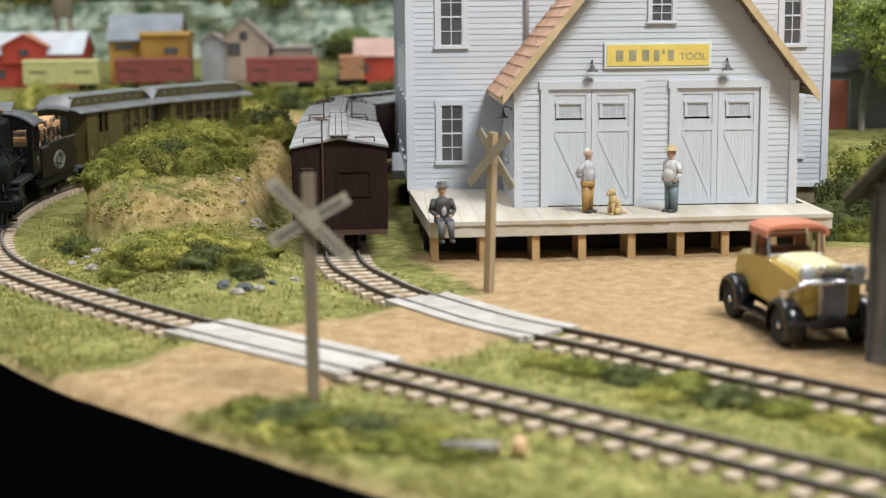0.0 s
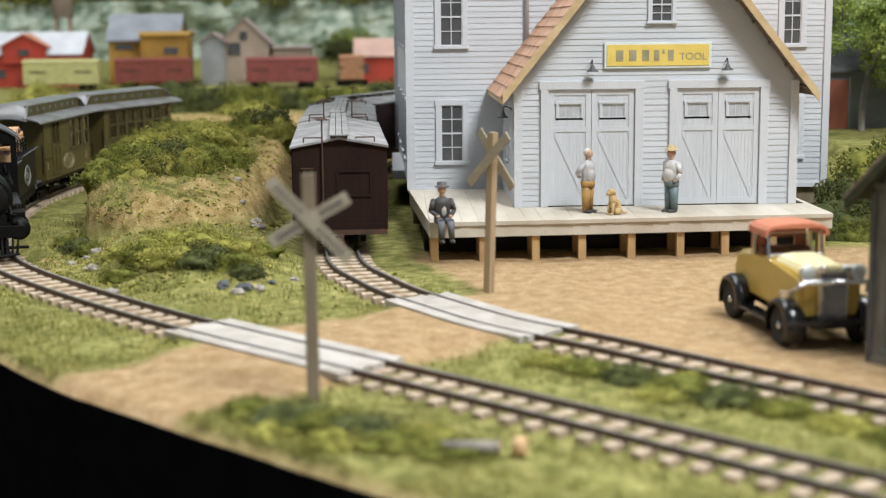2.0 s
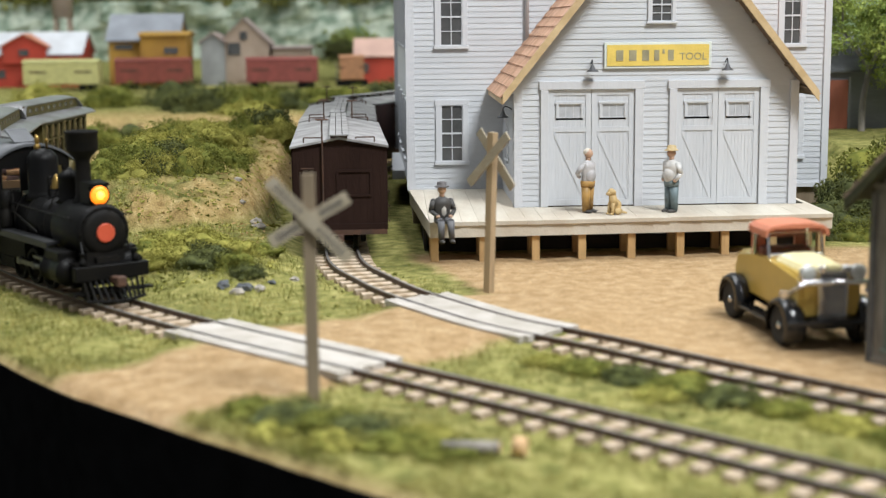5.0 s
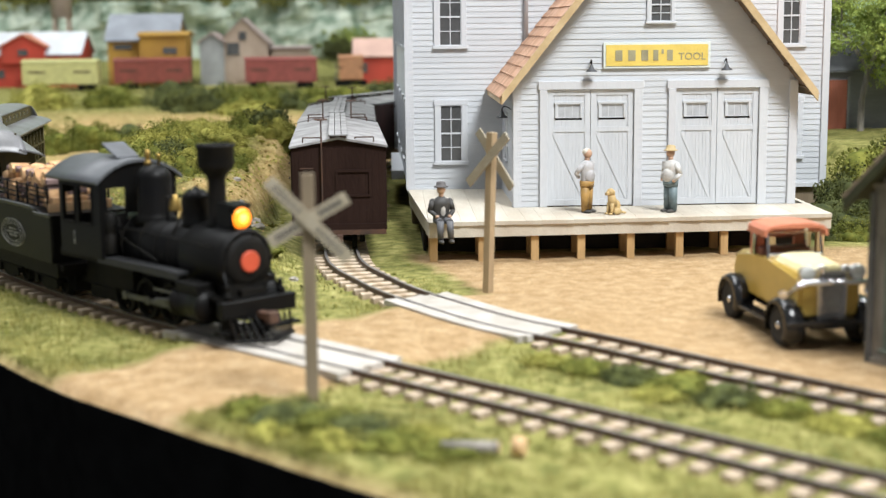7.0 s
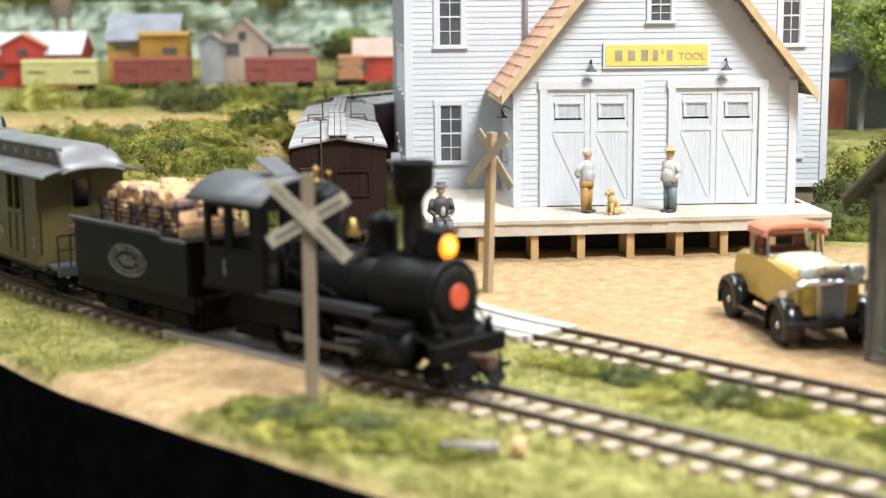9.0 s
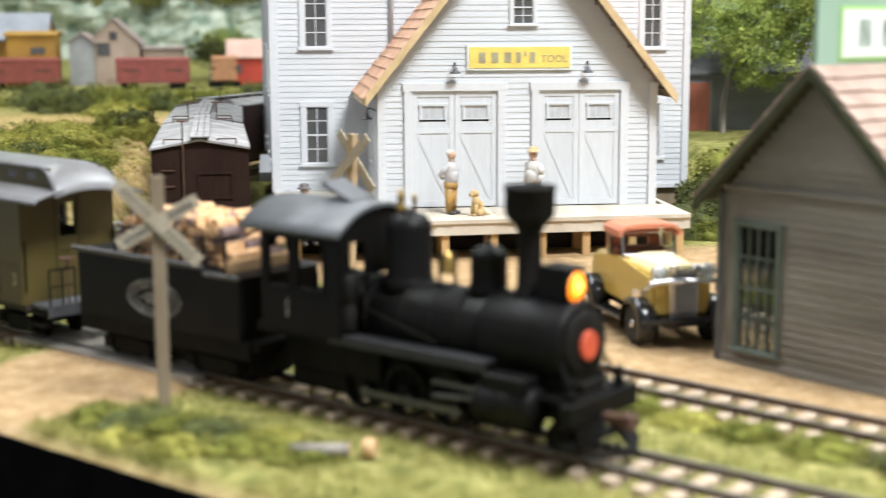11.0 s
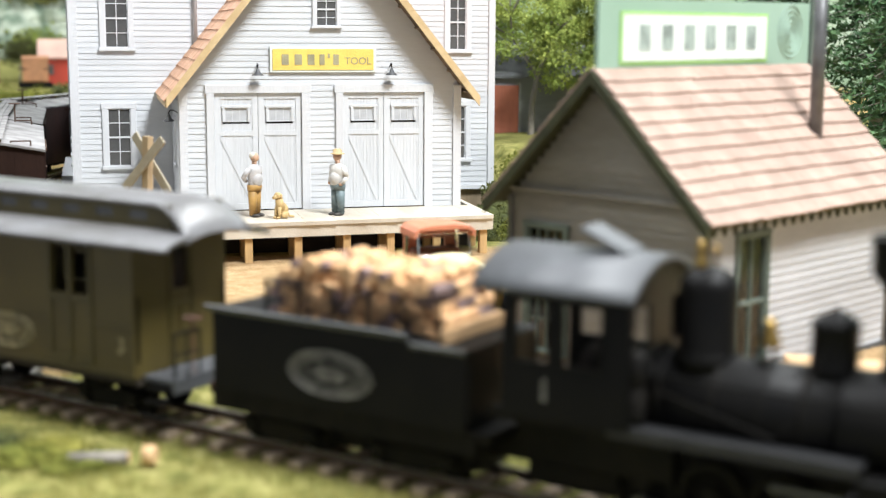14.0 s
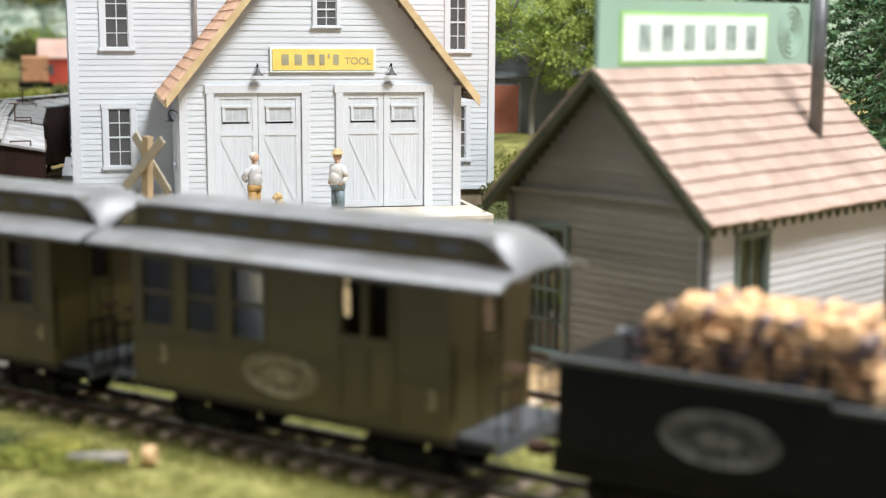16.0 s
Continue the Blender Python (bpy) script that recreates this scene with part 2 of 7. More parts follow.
def lathe(bm, prof, n=16, m=None):
    """A turned body: prof is (radius, height) from below upwards, about z."""
    rings = []
    for r, z in prof:
        rings.append([bm.verts.new((r * math.cos(2 * math.pi * i / n), r * math.sin(2 * math.pi * i / n), z)) for i in range(n)])
    for a, b in zip(rings, rings[1:]):
        for i in range(n):
            f = bm.faces.new((a[i], a[(i + 1) % n], b[(i + 1) % n], b[i]))
            f.smooth = True
    bm.faces.new(rings[0][::-1])
    bm.faces.new(rings[-1])
    vs = [v for r in rings for v in r]
    if m is not None:
        for v in vs:
            v.co = m @ v.co
    return vs


def blob(bm, c, r, rough=0.25, sub=2, squash=(1, 1, 1), seed=0):
    """An uneven lump."""
    made = bmesh.ops.create_icosphere(bm, subdivisions=sub, radius=1)["verts"]
    for v in made:
        k = 1 + rough * noise.noise(v.co * 1.7 + Vector((seed * 3.1, seed * 1.7, seed)))
        v.co = Vector((v.co.x * squash[0], v.co.y * squash[1], v.co.z * squash[2])) * (k * r) + Vector(c)
    for v in made:
        for f in v.link_faces:
            f.smooth = True
    return made


def mesh(bm, name):
    bmesh.ops.recalc_face_normals(bm, faces=bm.faces)
    bm.transform(Matrix.Scale(MM, 4))
    data = bpy.data.meshes.new(name)
    bm.to_mesh(data)
    bm.free()
    return data


def part(name, bm, material, parent=None, label="", m=None):
    """One mesh object, in millimetres, under a thing or a part."""
    data = mesh(bm, name)
    data.materials.append(material)
    ob = new(name, data)
    if parent is not None:
        ob.parent = parent
    if m is not None:
        ob.matrix_basis = m
    if label:
        ob["label"] = label
    return ob


def thing(name, label, category, m=None, group="", kind=""):
    ob = new(name)
    ob.empty_display_size = 0.01
    if m is not None:
        ob.matrix_basis = m
    return tagged(ob, label, category, group, kind)


def B():
    return bmesh.new()


def at(x, y, z, rx=0, ry=0, rz=0):
    return pose(x * MM, y * MM, z * MM, rx, ry, rz)


def bx(name, dims, material, parent, label="", bev=0.0, m=None):
    bm = B()
    box(bm, *dims, bev=bev)
    return part(name, bm, material, parent, label, m)


def letters(text, size, material, parent, m, depth=0.15, name="lettering", label=""):
    """Lettering as a mesh, its middle at the pose m, reading along x with z up; size in millimetres."""
    cu = bpy.data.curves.new("lettering", "FONT")
    cu.body, cu.size, cu.extrude, cu.align_x, cu.align_y = text, size * MM, depth * MM, "CENTER", "CENTER"
    tmp = bpy.data.objects.new("lettering", cu)
    scene.collection.objects.link(tmp)
    data = bpy.data.meshes.new_from_object(tmp.evaluated_get(bpy.context.evaluated_depsgraph_get()))
    bpy.data.objects.remove(tmp)
    data.materials.append(material)
    ob = new(name, data)
    ob.parent = parent
    ob.matrix_basis = m @ pose(0, 0, 0, 90)
    if label:
        ob["label"] = label
    return ob


def pierced(bm, x0, x1, z0, z1, holes, y0, y1):
    """One connected panel with its openings cut through."""
    xs = sorted({x0, x1, *[v for h in holes for v in h[:2] if x0 < v < x1]})
    zs = sorted({z0, z1, *[v for h in holes for v in h[2:] if z0 < v < z1]})

    def solid(i, j):
        if not (0 <= i < len(xs) - 1 and 0 <= j < len(zs) - 1):
            return False
        cx, cz = (xs[i] + xs[i + 1]) / 2, (zs[j] + zs[j + 1]) / 2
        return not any(h[0] < cx < h[1] and h[2] < cz < h[3] for h in holes)
    made = {}

    def v(i, j, k):
        if (i, j, k) not in made:
            made[i, j, k] = bm.verts.new((xs[i], (y0, y1)[k], zs[j]))
        return made[i, j, k]
    for i in range(len(xs) - 1):
        for j in range(len(zs) - 1):
            if not solid(i, j):
                continue
            bm.faces.new((v(i, j, 0), v(i + 1, j, 0), v(i + 1, j + 1, 0), v(i, j + 1, 0)))
            bm.faces.new((v(i, j, 1), v(i, j + 1, 1), v(i + 1, j + 1, 1), v(i + 1, j, 1)))
            for di, dj, p, q in ((-1, 0, (i, j), (i, j + 1)), (1, 0, (i + 1, j), (i + 1, j + 1)), (0, -1, (i, j), (i + 1, j)), (0, 1, (i, j + 1), (i + 1, j + 1))):
                if not solid(i + di, j + dj):
                    bm.faces.new((v(*p, 0), v(*q, 0), v(*q, 1), v(*p, 1)))


# ---- the railway lines ----
def curve_through(points, steps=24, smooth=400):
    p = np.array(points, float)
    out = []
    for i in range(len(p) - 1):
        p0, p1, p2, p3 = p[max(i - 1, 0)], p[i], p[i + 1], p[min(i + 2, len(p) - 1)]
        for k in range(steps):
            u = k / steps
            out.append(.5 * ((2 * p1) + (-p0 + p2) * u + (2 * p0 - 5 * p1 + 4 * p2 - p3) * u * u + (-p0 + 3 * p1 - 3 * p2 + p3) * u ** 3))
    out.append(p[-1])
    c = np.array(out)
    for _ in range(smooth):
        c[1:-1] = (c[:-2] + 2 * c[1:-1] + c[2:]) / 4
    return c


class Line:
    def __init__(self, points, smooth=400):
        self.c = curve_through(points, smooth=smooth)
        self.s = np.r_[0, np.cumsum(np.hypot(*np.diff(self.c, axis=0).T))]

    def at(self, s):
        return np.array([np.interp(s, self.s, self.c[:, 0]), np.interp(s, self.s, self.c[:, 1])])

    def heading(self, s):
        d = self.at(s + 4) - self.at(s - 4)
        return math.degrees(math.atan2(d[1], d[0]))

    def away(self, x, y):
        return float(np.min(np.hypot(self.c[:, 0] - x, self.c[:, 1] - y)))


MAIN = Line([(-100, 715), (-150, 660), (-195, 608), (-234, 548), (-270, 478), (-298, 410), (-320, 335), (-331, 245), (-328, 160), (-318, 80), (-300, 10), (-277, -46), (-250, -90), (-221, -130), (-187, -174), (-143, -225),
             (-99, -270), (-53, -318), (-16, -356), (27, -402), (70, -447), (140, -520), (240, -625), (300, -690)], smooth=150)
SIDING = Line([(200, 640), (100, 590), (10, 535), (-58, 468), (-98, 385), (-108.5, 290), (-106, 200), (-102.5, 100), (-98.8, 0), (-94, -70), (-79, -115), (-67, -148), (-48, -182), (-33, -208), (-18, -229), (8, -257), (34, -290),
               (57, -318), (122, -394), (169, -446), (240, -525), (320, -615)], smooth=120)
RAIL_Z = 4.0

# ---- ground ----
EDGE = [(-900, 420), (-420, -40), (-300, -162), (-223, -248), (-203, -277), (-182, -304), (-158, -328), (-136, -352), (-116, -372), (-99, -390), (-86, -403), (-71, -418), (-20, -470), (60, -552), (300, -795), (900, -1400)]


def edge_y(x):
    return float(np.interp(x, [p[0] for p in EDGE], [p[1] for p in EDGE]))


def bump(x, y, cx, cy, rx, ry, power=2.0, turn=0.0):
    a = radians(turn)
    u, v = x - cx, y - cy
    u, v = u * math.cos(a) + v * math.sin(a), -u * math.sin(a) + v * math.cos(a)
    d = (abs(u / rx)) ** power + (abs(v / ry)) ** power
    return max(0.0, 1 - d)


def fbm(x, y, s, seed=0.0):
    return noise.fractal(Vector((x / s, y / s, seed)), 0.9, 2.0, 4)


def clamp(v, lo=0.0, hi=1.0):
    return max(lo, min(hi, v))


def ground_z(x, y):
    z = 0.9 * fbm(x, y, 45) + 0.4 * fbm(x, y, 12, 4)
    near = min(MAIN.away(x, y), SIDING.away(x, y))
    flat = clamp((near - 14) / 26)
    z *= 0.35 + 0.65 * flat
    # the hill inside the curve: a bank towards the viewer and a lower shoulder by the boxcars
    h = bump(x, y, -209, 190, 60, 172, 3.6, 4) ** (0.24 + 0.5 * clamp((x + 192) / 40)) * (33 + 0.03 * y) * (1 + 0.10 * fbm(x, y, 14, 6))
    h = max(h, bump(x, y, -172, 290, 90, 150, 2.0, 0) ** 0.8 * 42)
    h = max(h, bump(x, y, -170, -10, 70, 130, 2.0, 12) ** 0.9 * 13)
    h *= clamp((MAIN.away(x, y) - 17) / 26) * clamp((SIDING.away(x, y) - 17) / 30)
    z += h * (1 + 0.16 * fbm(x, y, 30, 2))
    # the field behind rises slowly
    if y > 380:
        z += (y - 380) * 0.044 * clamp((MAIN.away(x, y) - 15) / 60)
    # the bank beside and behind the warehouse
    if x > 185 and y > 20:
        z += 42 * clamp((x - 185) / 45) * clamp((y - 20) / 120)
    # roadbed shoulders
    z -= 1.6 * clamp((30 - near) / 16) * clamp((near - 6) / 14)
    # the road is filled up to the planks at both crossings
    for cx, cy in ((-111, -252), (-31, -201)):
        k = clamp((58 - math.hypot(x - cx, y - cy)) / 16)
        z = z * (1 - k) + 2.7 * k
    return z


def road(x, y):
    """How much of the bare earth of road and yard lies here, 0 to 1."""
    w = 7 * fbm(x, y, 30, 7) + 3 * fbm(x, y, 9, 8)
    # the road over both crossings
    a, b = np.array((-190.0, -330.0)), np.array((40.0, -130.0))
    u = (b - a) / np.linalg.norm(b - a)
    p = np.array((x, y)) - a
    along, across = float(p @ u), float(-p[0] * u[1] + p[1] * u[0])
    r = clamp((44 - abs(across + 6) + w) / 10) * clamp((330 - along) / 20)
    # the yard before the platform and round the hut
    yard = clamp((x + 62 + w + max(0, -y - 40) * -0.3) / 9) * clamp((-18 - y) / 12) * clamp((430 - x) / 60)
    s = SIDING.c
    i = int(np.argmin(np.hypot(s[:, 0] - x, s[:, 1] - y)))
    j = min(i + 1, len(s) - 1)
    t = s[j] - s[j - 1]
    side = float(t[0] * (y - s[i][1]) - t[1] * (x - s[i][0])) / (np.hypot(*t) + 1e-9)
    yard *= clamp((side - 6 + w * 0.4) / 8)
    return max(r, yard)


def build_ground():
    xs = np.r_[np.linspace(-900, -360, 22)[:-1], np.linspace(-360, 320, 190), np.linspace(320, 900, 20)[1:]]
    vs = np.r_[np.linspace(0, 0.22, 110)[:-1], np.linspace(0.22, 0.42, 50)[:-1], np.linspace(0.42, 1, 44)]
    verts, cols, faces = [], [], []
    nx, nv = len(xs), len(vs)
    zz = np.zeros((nv, nx))
    back = 2150.0
    yy = np.array([[edge_y(x) + (back - edge_y(x)) * v for x in xs] for v in vs])
    for i, v in enumerate(vs):
        for j, x in enumerate(xs):
            zz[i, j] = ground_z(x, yy[i, j])
    sx = np.gradient(zz, axis=1) / np.gradient(xs)[None, :]
    sy = np.gradient(zz, axis=0) / np.gradient(yy, axis=0)
    for i, v in enumerate(vs):
        for j, x in enumerate(xs):
            y0 = edge_y(x)
            y = yy[i, j]
            z = zz[i, j] * (0.4 + 0.6 * clamp((y - y0) / 30)) - 3.5 * clamp(1 - (y - y0) / 9) ** 2
            verts.append((x * MM, y * MM, z * MM))
            r = road(x, y) if y < 60 else 0
            hill = clamp((zz[i, j] - 6) / 10) if y < 470 and x < -70 else 0
            steep = max(0.72 * clamp((math.hypot(sx[i, j], sy[i, j]) - 0.45) * 2.2), 0.75 * clamp((x + 178) / 26) * clamp((y - 30) / 60)) * hill
            tan = clamp(0.98 + 0.9 * fbm(x, y, 70, 3)) * (clamp((y - 380) / 90) * clamp((960 - y) / 140))
            rim = clamp(1 - (y - y0) / 7) * 0.7
            cols.append((max(r, rim), clamp(max(steep, tan * 0.9)), clamp(0.35 + 0.65 * hill + 0.8 * fbm(x, y, 36, 5)), 1))
    for i in range(nv - 1):
        for j in range(nx - 1):
            a = i * nx + j
            faces.append((a, a + 1, a + nx + 1, a + nx))
    data = bpy.data.meshes.new("ground")
    data.from_pydata(verts, [], faces)
    ca = data.color_attributes.new("zones", "FLOAT_COLOR", "POINT")
    ca.data.foreach_set("color", np.array(cols, np.float32).ravel())
    for p in data.polygons:
        p.use_smooth = True
    data.materials.append(ground_material())
    ob = new("ground", data)
    tagged(ob, "model railway ground with sandy road, yellow-green turf and earth banks", "ground", kind="structure")
    # the fascia below the front edge
    bm = B()
    pts = EDGE
    for (x0, y0), (x1, y1) in zip(pts, pts[1:]):
        q = [bm.verts.new((x, y - 1.2, z)) for x, y, z in ((x0, y0, -3.6), (x1, y1, -3.6), (x1, y1, -700), (x0, y0, -700))]
        bm.faces.new(q)
        q = [bm.verts.new((x, y + e, z)) for x, y, e, z in ((x0, y0, -1.2, -3.6), (x1, y1, -1.2, -3.6), (x1, y1, 3, -3.6), (x0, y0, 3, -3.6))]
        bm.faces.new(q)
    tagged(part("trim_fascia", bm, FASCIA), "matt black fascia under the edge of the layout", "fascia", kind="structure")


def ground_material():
    m = bpy.data.materials.new("scenic_ground")
    m.use_nodes = True
    n, l = m.node_tree.nodes, m.node_tree.links
    b = n["Principled BSDF"]
    b.inputs["Roughness"].default_value = 0.95
    b.inputs["Specular IOR Level"].default_value = 0.15
    at_ = n.new("ShaderNodeAttribute")
    at_.attribute_name = "zones"
    sep = n.new("ShaderNodeSeparateColor")
    l.new(at_.outputs["Color"], sep.inputs[0])
    tc = n.new("ShaderNodeTexCoord")

    def noisy(scale, detail=4):
        t = n.new("ShaderNodeTexNoise")
        t.inputs["Scale"].default_value, t.inputs["Detail"].default_value = scale, detail
        l.new(tc.outputs["Object"], t.inputs[0])
        return t.outputs["Fac"]

    def ramp(src, stops):
        r = n.new("ShaderNodeValToRGB")
        while len(r.color_ramp.elements) < len(stops):
            r.color_ramp.elements.new(0.5)
        for e, (p, c) in zip(r.color_ramp.elements, stops):
            e.position, e.color = p, (*c, 1)
        l.new(src, r.inputs[0])
        return r.outputs[0]

    def blend(f, a, c):
        x = n.new("ShaderNodeMix")
        x.data_type = "RGBA"
        l.new(f, x.inputs[0])
        l.new(a, x.inputs[6])
        l.new(c, x.inputs[7])
        return x.outputs[2]

    big, mid, fine, speck = noisy(28), noisy(140), noisy(900, 3), noisy(2200, 2)
    turf = ramp(mid, [(0.30, (0.15, 0.155, 0.040)), (0.5, (0.30, 0.285, 0.09)), (0.7, (0.45, 0.405, 0.16))])
    lush = ramp(mid, [(0.3, (0.085, 0.095, 0.026)), (0.55, (0.18, 0.175, 0.05)), (0.75, (0.34, 0.30, 0.11))])
    green = blend(sep.outputs[2], turf, lush)
    sand = ramp(mid, [(0.28, (0.35, 0.225, 0.11)), (0.5, (0.44, 0.295, 0.155)), (0.72, (0.52, 0.37, 0.215))])
    earth = ramp(mid, [(0.28, (0.34, 0.21, 0.085)), (0.5, (0.50, 0.34, 0.15)), (0.72, (0.62, 0.45, 0.24))])
    c = blend(sep.outputs[1], green, earth)
    c = blend(sep.outputs[0], c, sand)
    h = n.new("ShaderNodeHueSaturation")
    l.new(c, h.inputs["Color"])
    add = n.new("ShaderNodeMath")
    add.operation = "MULTIPLY_ADD"
    add.inputs[1].default_value, add.inputs[2].default_value = 1.1, 0.48
    l.new(fine, add.inputs[0])
    l.new(add.outputs[0], h.inputs["Value"])
    l.new(h.outputs[0], b.inputs["Base Color"])
    s = n.new("ShaderNodeMath")
    l.new(fine, s.inputs[0])
    l.new(speck, s.inputs[1])
    bp = n.new("ShaderNodeBump")
    bp.inputs["Strength"].default_value, bp.inputs["Distance"].default_value = 0.8, 0.0012
    l.new(s.outputs[0], bp.inputs["Height"])
    l.new(bp.outputs[0], b.inputs["Normal"])
    return m


build_ground()


def build_line(name, line, s0, s1, label):
    """Two rails with worn heads, spiked to single ties."""
    top = thing(name, label, "railway track", kind="structure")
    for side in (-1, 1):
        for nm, zz, half, material in (("rail", (1.7, RAIL_Z - 0.35), 0.75, RAILSIDE), ("rail_head", (RAIL_Z - 0.35, RAIL_Z), 0.62, RAILTOP)):
            bm = B()
            prev = None
            for s in np.arange(s0, s1, 6.0):
                p = line.at(s)
                a = radians(line.heading(s))
                nx, ny = -math.sin(a), math.cos(a)
                ring = [bm.verts.new((p[0] + nx * (side * 8.6 + o), p[1] + ny * (side * 8.6 + o), z)) for o, z in ((-half, zz[0]), (half, zz[0]), (half, zz[1]), (-half, zz[1]))]
                if prev:
                    for i in range(4):
                        bm.faces.new((prev[i], prev[(i + 1) % 4], ring[(i + 1) % 4], ring[i]))
                else:
                    bm.faces.new(ring)
                prev = ring
            bm.faces.new(prev[::-1])
            part(nm, bm, material, top)
    shapes = []
    rnd = random.Random(len(name))
    for k in range(5):
        bm = B()
        vs = box(bm, -2.1 - 0.2 * rnd.random(), 2.1 + 0.2 * rnd.random(), -15.2 + rnd.random(), 15.2 - rnd.random(), -1.4, 1.7, bev=0.25)
        for v in vs:
            v.co += Vector((rnd.uniform(-.15, .15), rnd.uniform(-.3, .3), rnd.uniform(-.12, .12)))
        data = mesh(bm, "tie")
        data.materials.append(TIE)
        shapes.append(data)
    for s in np.arange(s0 + 4, s1 - 4, 10.5):
        p = line.at(s)
        ob = new("tie", shapes[rnd.randrange(5)])
        ob.parent = top
        ob.matrix_basis = at(p[0], p[1], rnd.uniform(-.15, .1), 0, 0, line.heading(s) + rnd.uniform(-2, 2))
    return top


def crossing(line, s0, s1, label):
    """Planks of a grade crossing, inside and outside the rails."""
    top = thing("grade_crossing", label, "grade crossing", group="grade crossings")
    for lo, hi, cnt in ((-7.1, 7.1, 4), (-16.5, -9.7, 2), (9.7, 16.5, 2)):
        w = (hi - lo) / cnt
        for k in range(cnt):
            bm = B()
            a, b_ = lo + k * w + 0.12, lo + (k + 1) * w - 0.12
            prev = None
            ends = (random.uniform(-2, 2), random.uniform(-2, 2))
            for s in np.linspace(s0 + ends[0], s1 + ends[1], 12):
                p = line.at(s)
                h = radians(line.heading(s))
                nx, ny = -math.sin(h), math.cos(h)
                ring = [bm.verts.new((p[0] + nx * o, p[1] + ny * o, z)) for o, z in ((a, 1.0), (b_, 1.0), (b_, 3.7), (a, 3.7))]
                if prev:
                    for i in range(4):
                        bm.faces.new((prev[i], prev[(i + 1) % 4], ring[(i + 1) % 4], ring[i]))
                else:
                    bm.faces.new(ring)
                prev = ring
            bm.faces.new(prev[::-1])
            part("plank", bm, PLANK, top)
    return top


def s_near(line, x, y):
    return float(line.s[int(np.argmin(np.hypot(line.c[:, 0] - x, line.c[:, 1] - y)))])


build_line("track_main", MAIN, 5, MAIN.s[-1] - 5, "curving narrow-gauge track with rusty rails on pale wooden ties")
build_line("track_siding", SIDING, 5, SIDING.s[-1] - 5, "narrow-gauge siding with rusty rails on weathered wooden ties")
crossing(MAIN, s_near(MAIN, -146, -212), s_near(MAIN, -76, -292), "bleached plank grade crossing over the main track")
crossing(SIDING, s_near(SIDING, -58, -162), s_near(SIDING, -4, -238), "bleached plank grade crossing over the siding")


# ---- buildings ----
def spans(x0, x1, z0, z1, holes):
    """What is left of the strip x0..x1 between z0 and z1 beside the openings."""
    out = [(x0, x1)]
    for a, b, c, d in holes:
        if c < z1 - 0.01 and d > z0 + 0.01:
            out = [q for p0, p1 in out for q in ((p0, min(p1, a)), (max(p0, b), p1)) if q[1] - q[0] > 0.3]
    return out


def clap_wall(parent, name, m, x0, x1, z0, z1, pitch, material, holes=(), gable=None, thick=3.0, label=""):
    """A clapboarded wall in its own plane: x along it, outside towards -y. gable: (middle x, top z) of a triangle above z1."""
    bm = B()
    pierced(bm, x0, x1, z0, z1, holes, 0.9, thick)
    if gable:
        prism(bm, [(x0, z1), (x1, z1), (gable[0], gable[1])], "y", 0.9, thick)
    wall = part(name, bm, material, parent, label, m)
    z, top = z0, gable[1] if gable else z1
    rnd = random.Random(int(x1 * 7 + z1))
    while z < top - 0.4:
        h = min(pitch, top - z)
        if z < z1:
            left, right = x0, x1
        else:
            k = (z + h * 0.5 - z1) / (gable[1] - z1)
            left, right = x0 + (gable[0] - x0) * k, x1 + (gable[0] - x1) * k
        for p0, p1 in spans(left, right, z, z + h, holes):
            bm = B()
            sag = rnd.uniform(-0.06, 0.06)
            prism(bm, [(0.95, z), (0.22 + sag, z), (0.24 + sag, z + 0.2), (0.62, z + h + 0.2), (0.95, z + h + 0.2)], "x", p0, p1)
            part("clapboard", bm, material, wall)
        z += pitch
    return wall


def sash_window(parent, m, w, h, cols, rows, frame_mat, trim=3.2, pane=None, deep=1.2, bar=0.55, sill=True, meeting=True):
    """A window whose opening is w by h with its lower left corner at the pose m; trim round it, bars and single panes."""
    pane = pane or PANE
    bm = B()
    for d in ((-trim, 0, 0, h), (w, w + trim, 0, h), (-trim - 0.5, w + trim + 0.5, h, h + trim)):
        box(bm, d[0], d[1], -1.0, 0.8, d[2], d[3], bev=0.12)
    win = part("window", bm, frame_mat, parent, "", m)
    if sill:
        bx("sill", (-trim - 0.8, w + trim + 0.8, -1.9, 0.8, -trim * 0.6, 0), frame_mat, win, bev=0.15)
    bm = B()
    e = bar
    for d in ((0, e, 0, h), (w - e, w, 0, h), (e, w - e, 0, e), (e, w - e, h - e, h)):
        box(bm, d[0], d[1], -0.2, deep + 0.3, d[2], d[3])
    for i in range(1, cols):
        box(bm, w * i / cols - bar / 2, w * i / cols + bar / 2, 0.0, deep, e, h - e)
    for j in range(1, rows):
        k = bar * (1.9 if meeting and j * 2 == rows else 1.0)
        box(bm, e, w - e, -0.1 if meeting and j * 2 == rows else 0.05, deep - 0.1, h * j / rows - k / 2, h * j / rows + k / 2)
    part("window_frame", bm, frame_mat, win)
    for i in range(cols):
        for j in range(rows):
            ob = bx("pane", (w * i / cols + 0.1, w * (i + 1) / cols - 0.1, deep * 0.5, deep * 0.5 + 0.25, h * j / rows + 0.1, h * (j + 1) / rows - 0.1), pane, win)
            ob.visible_shadow = pane is not CLEAR
    return win


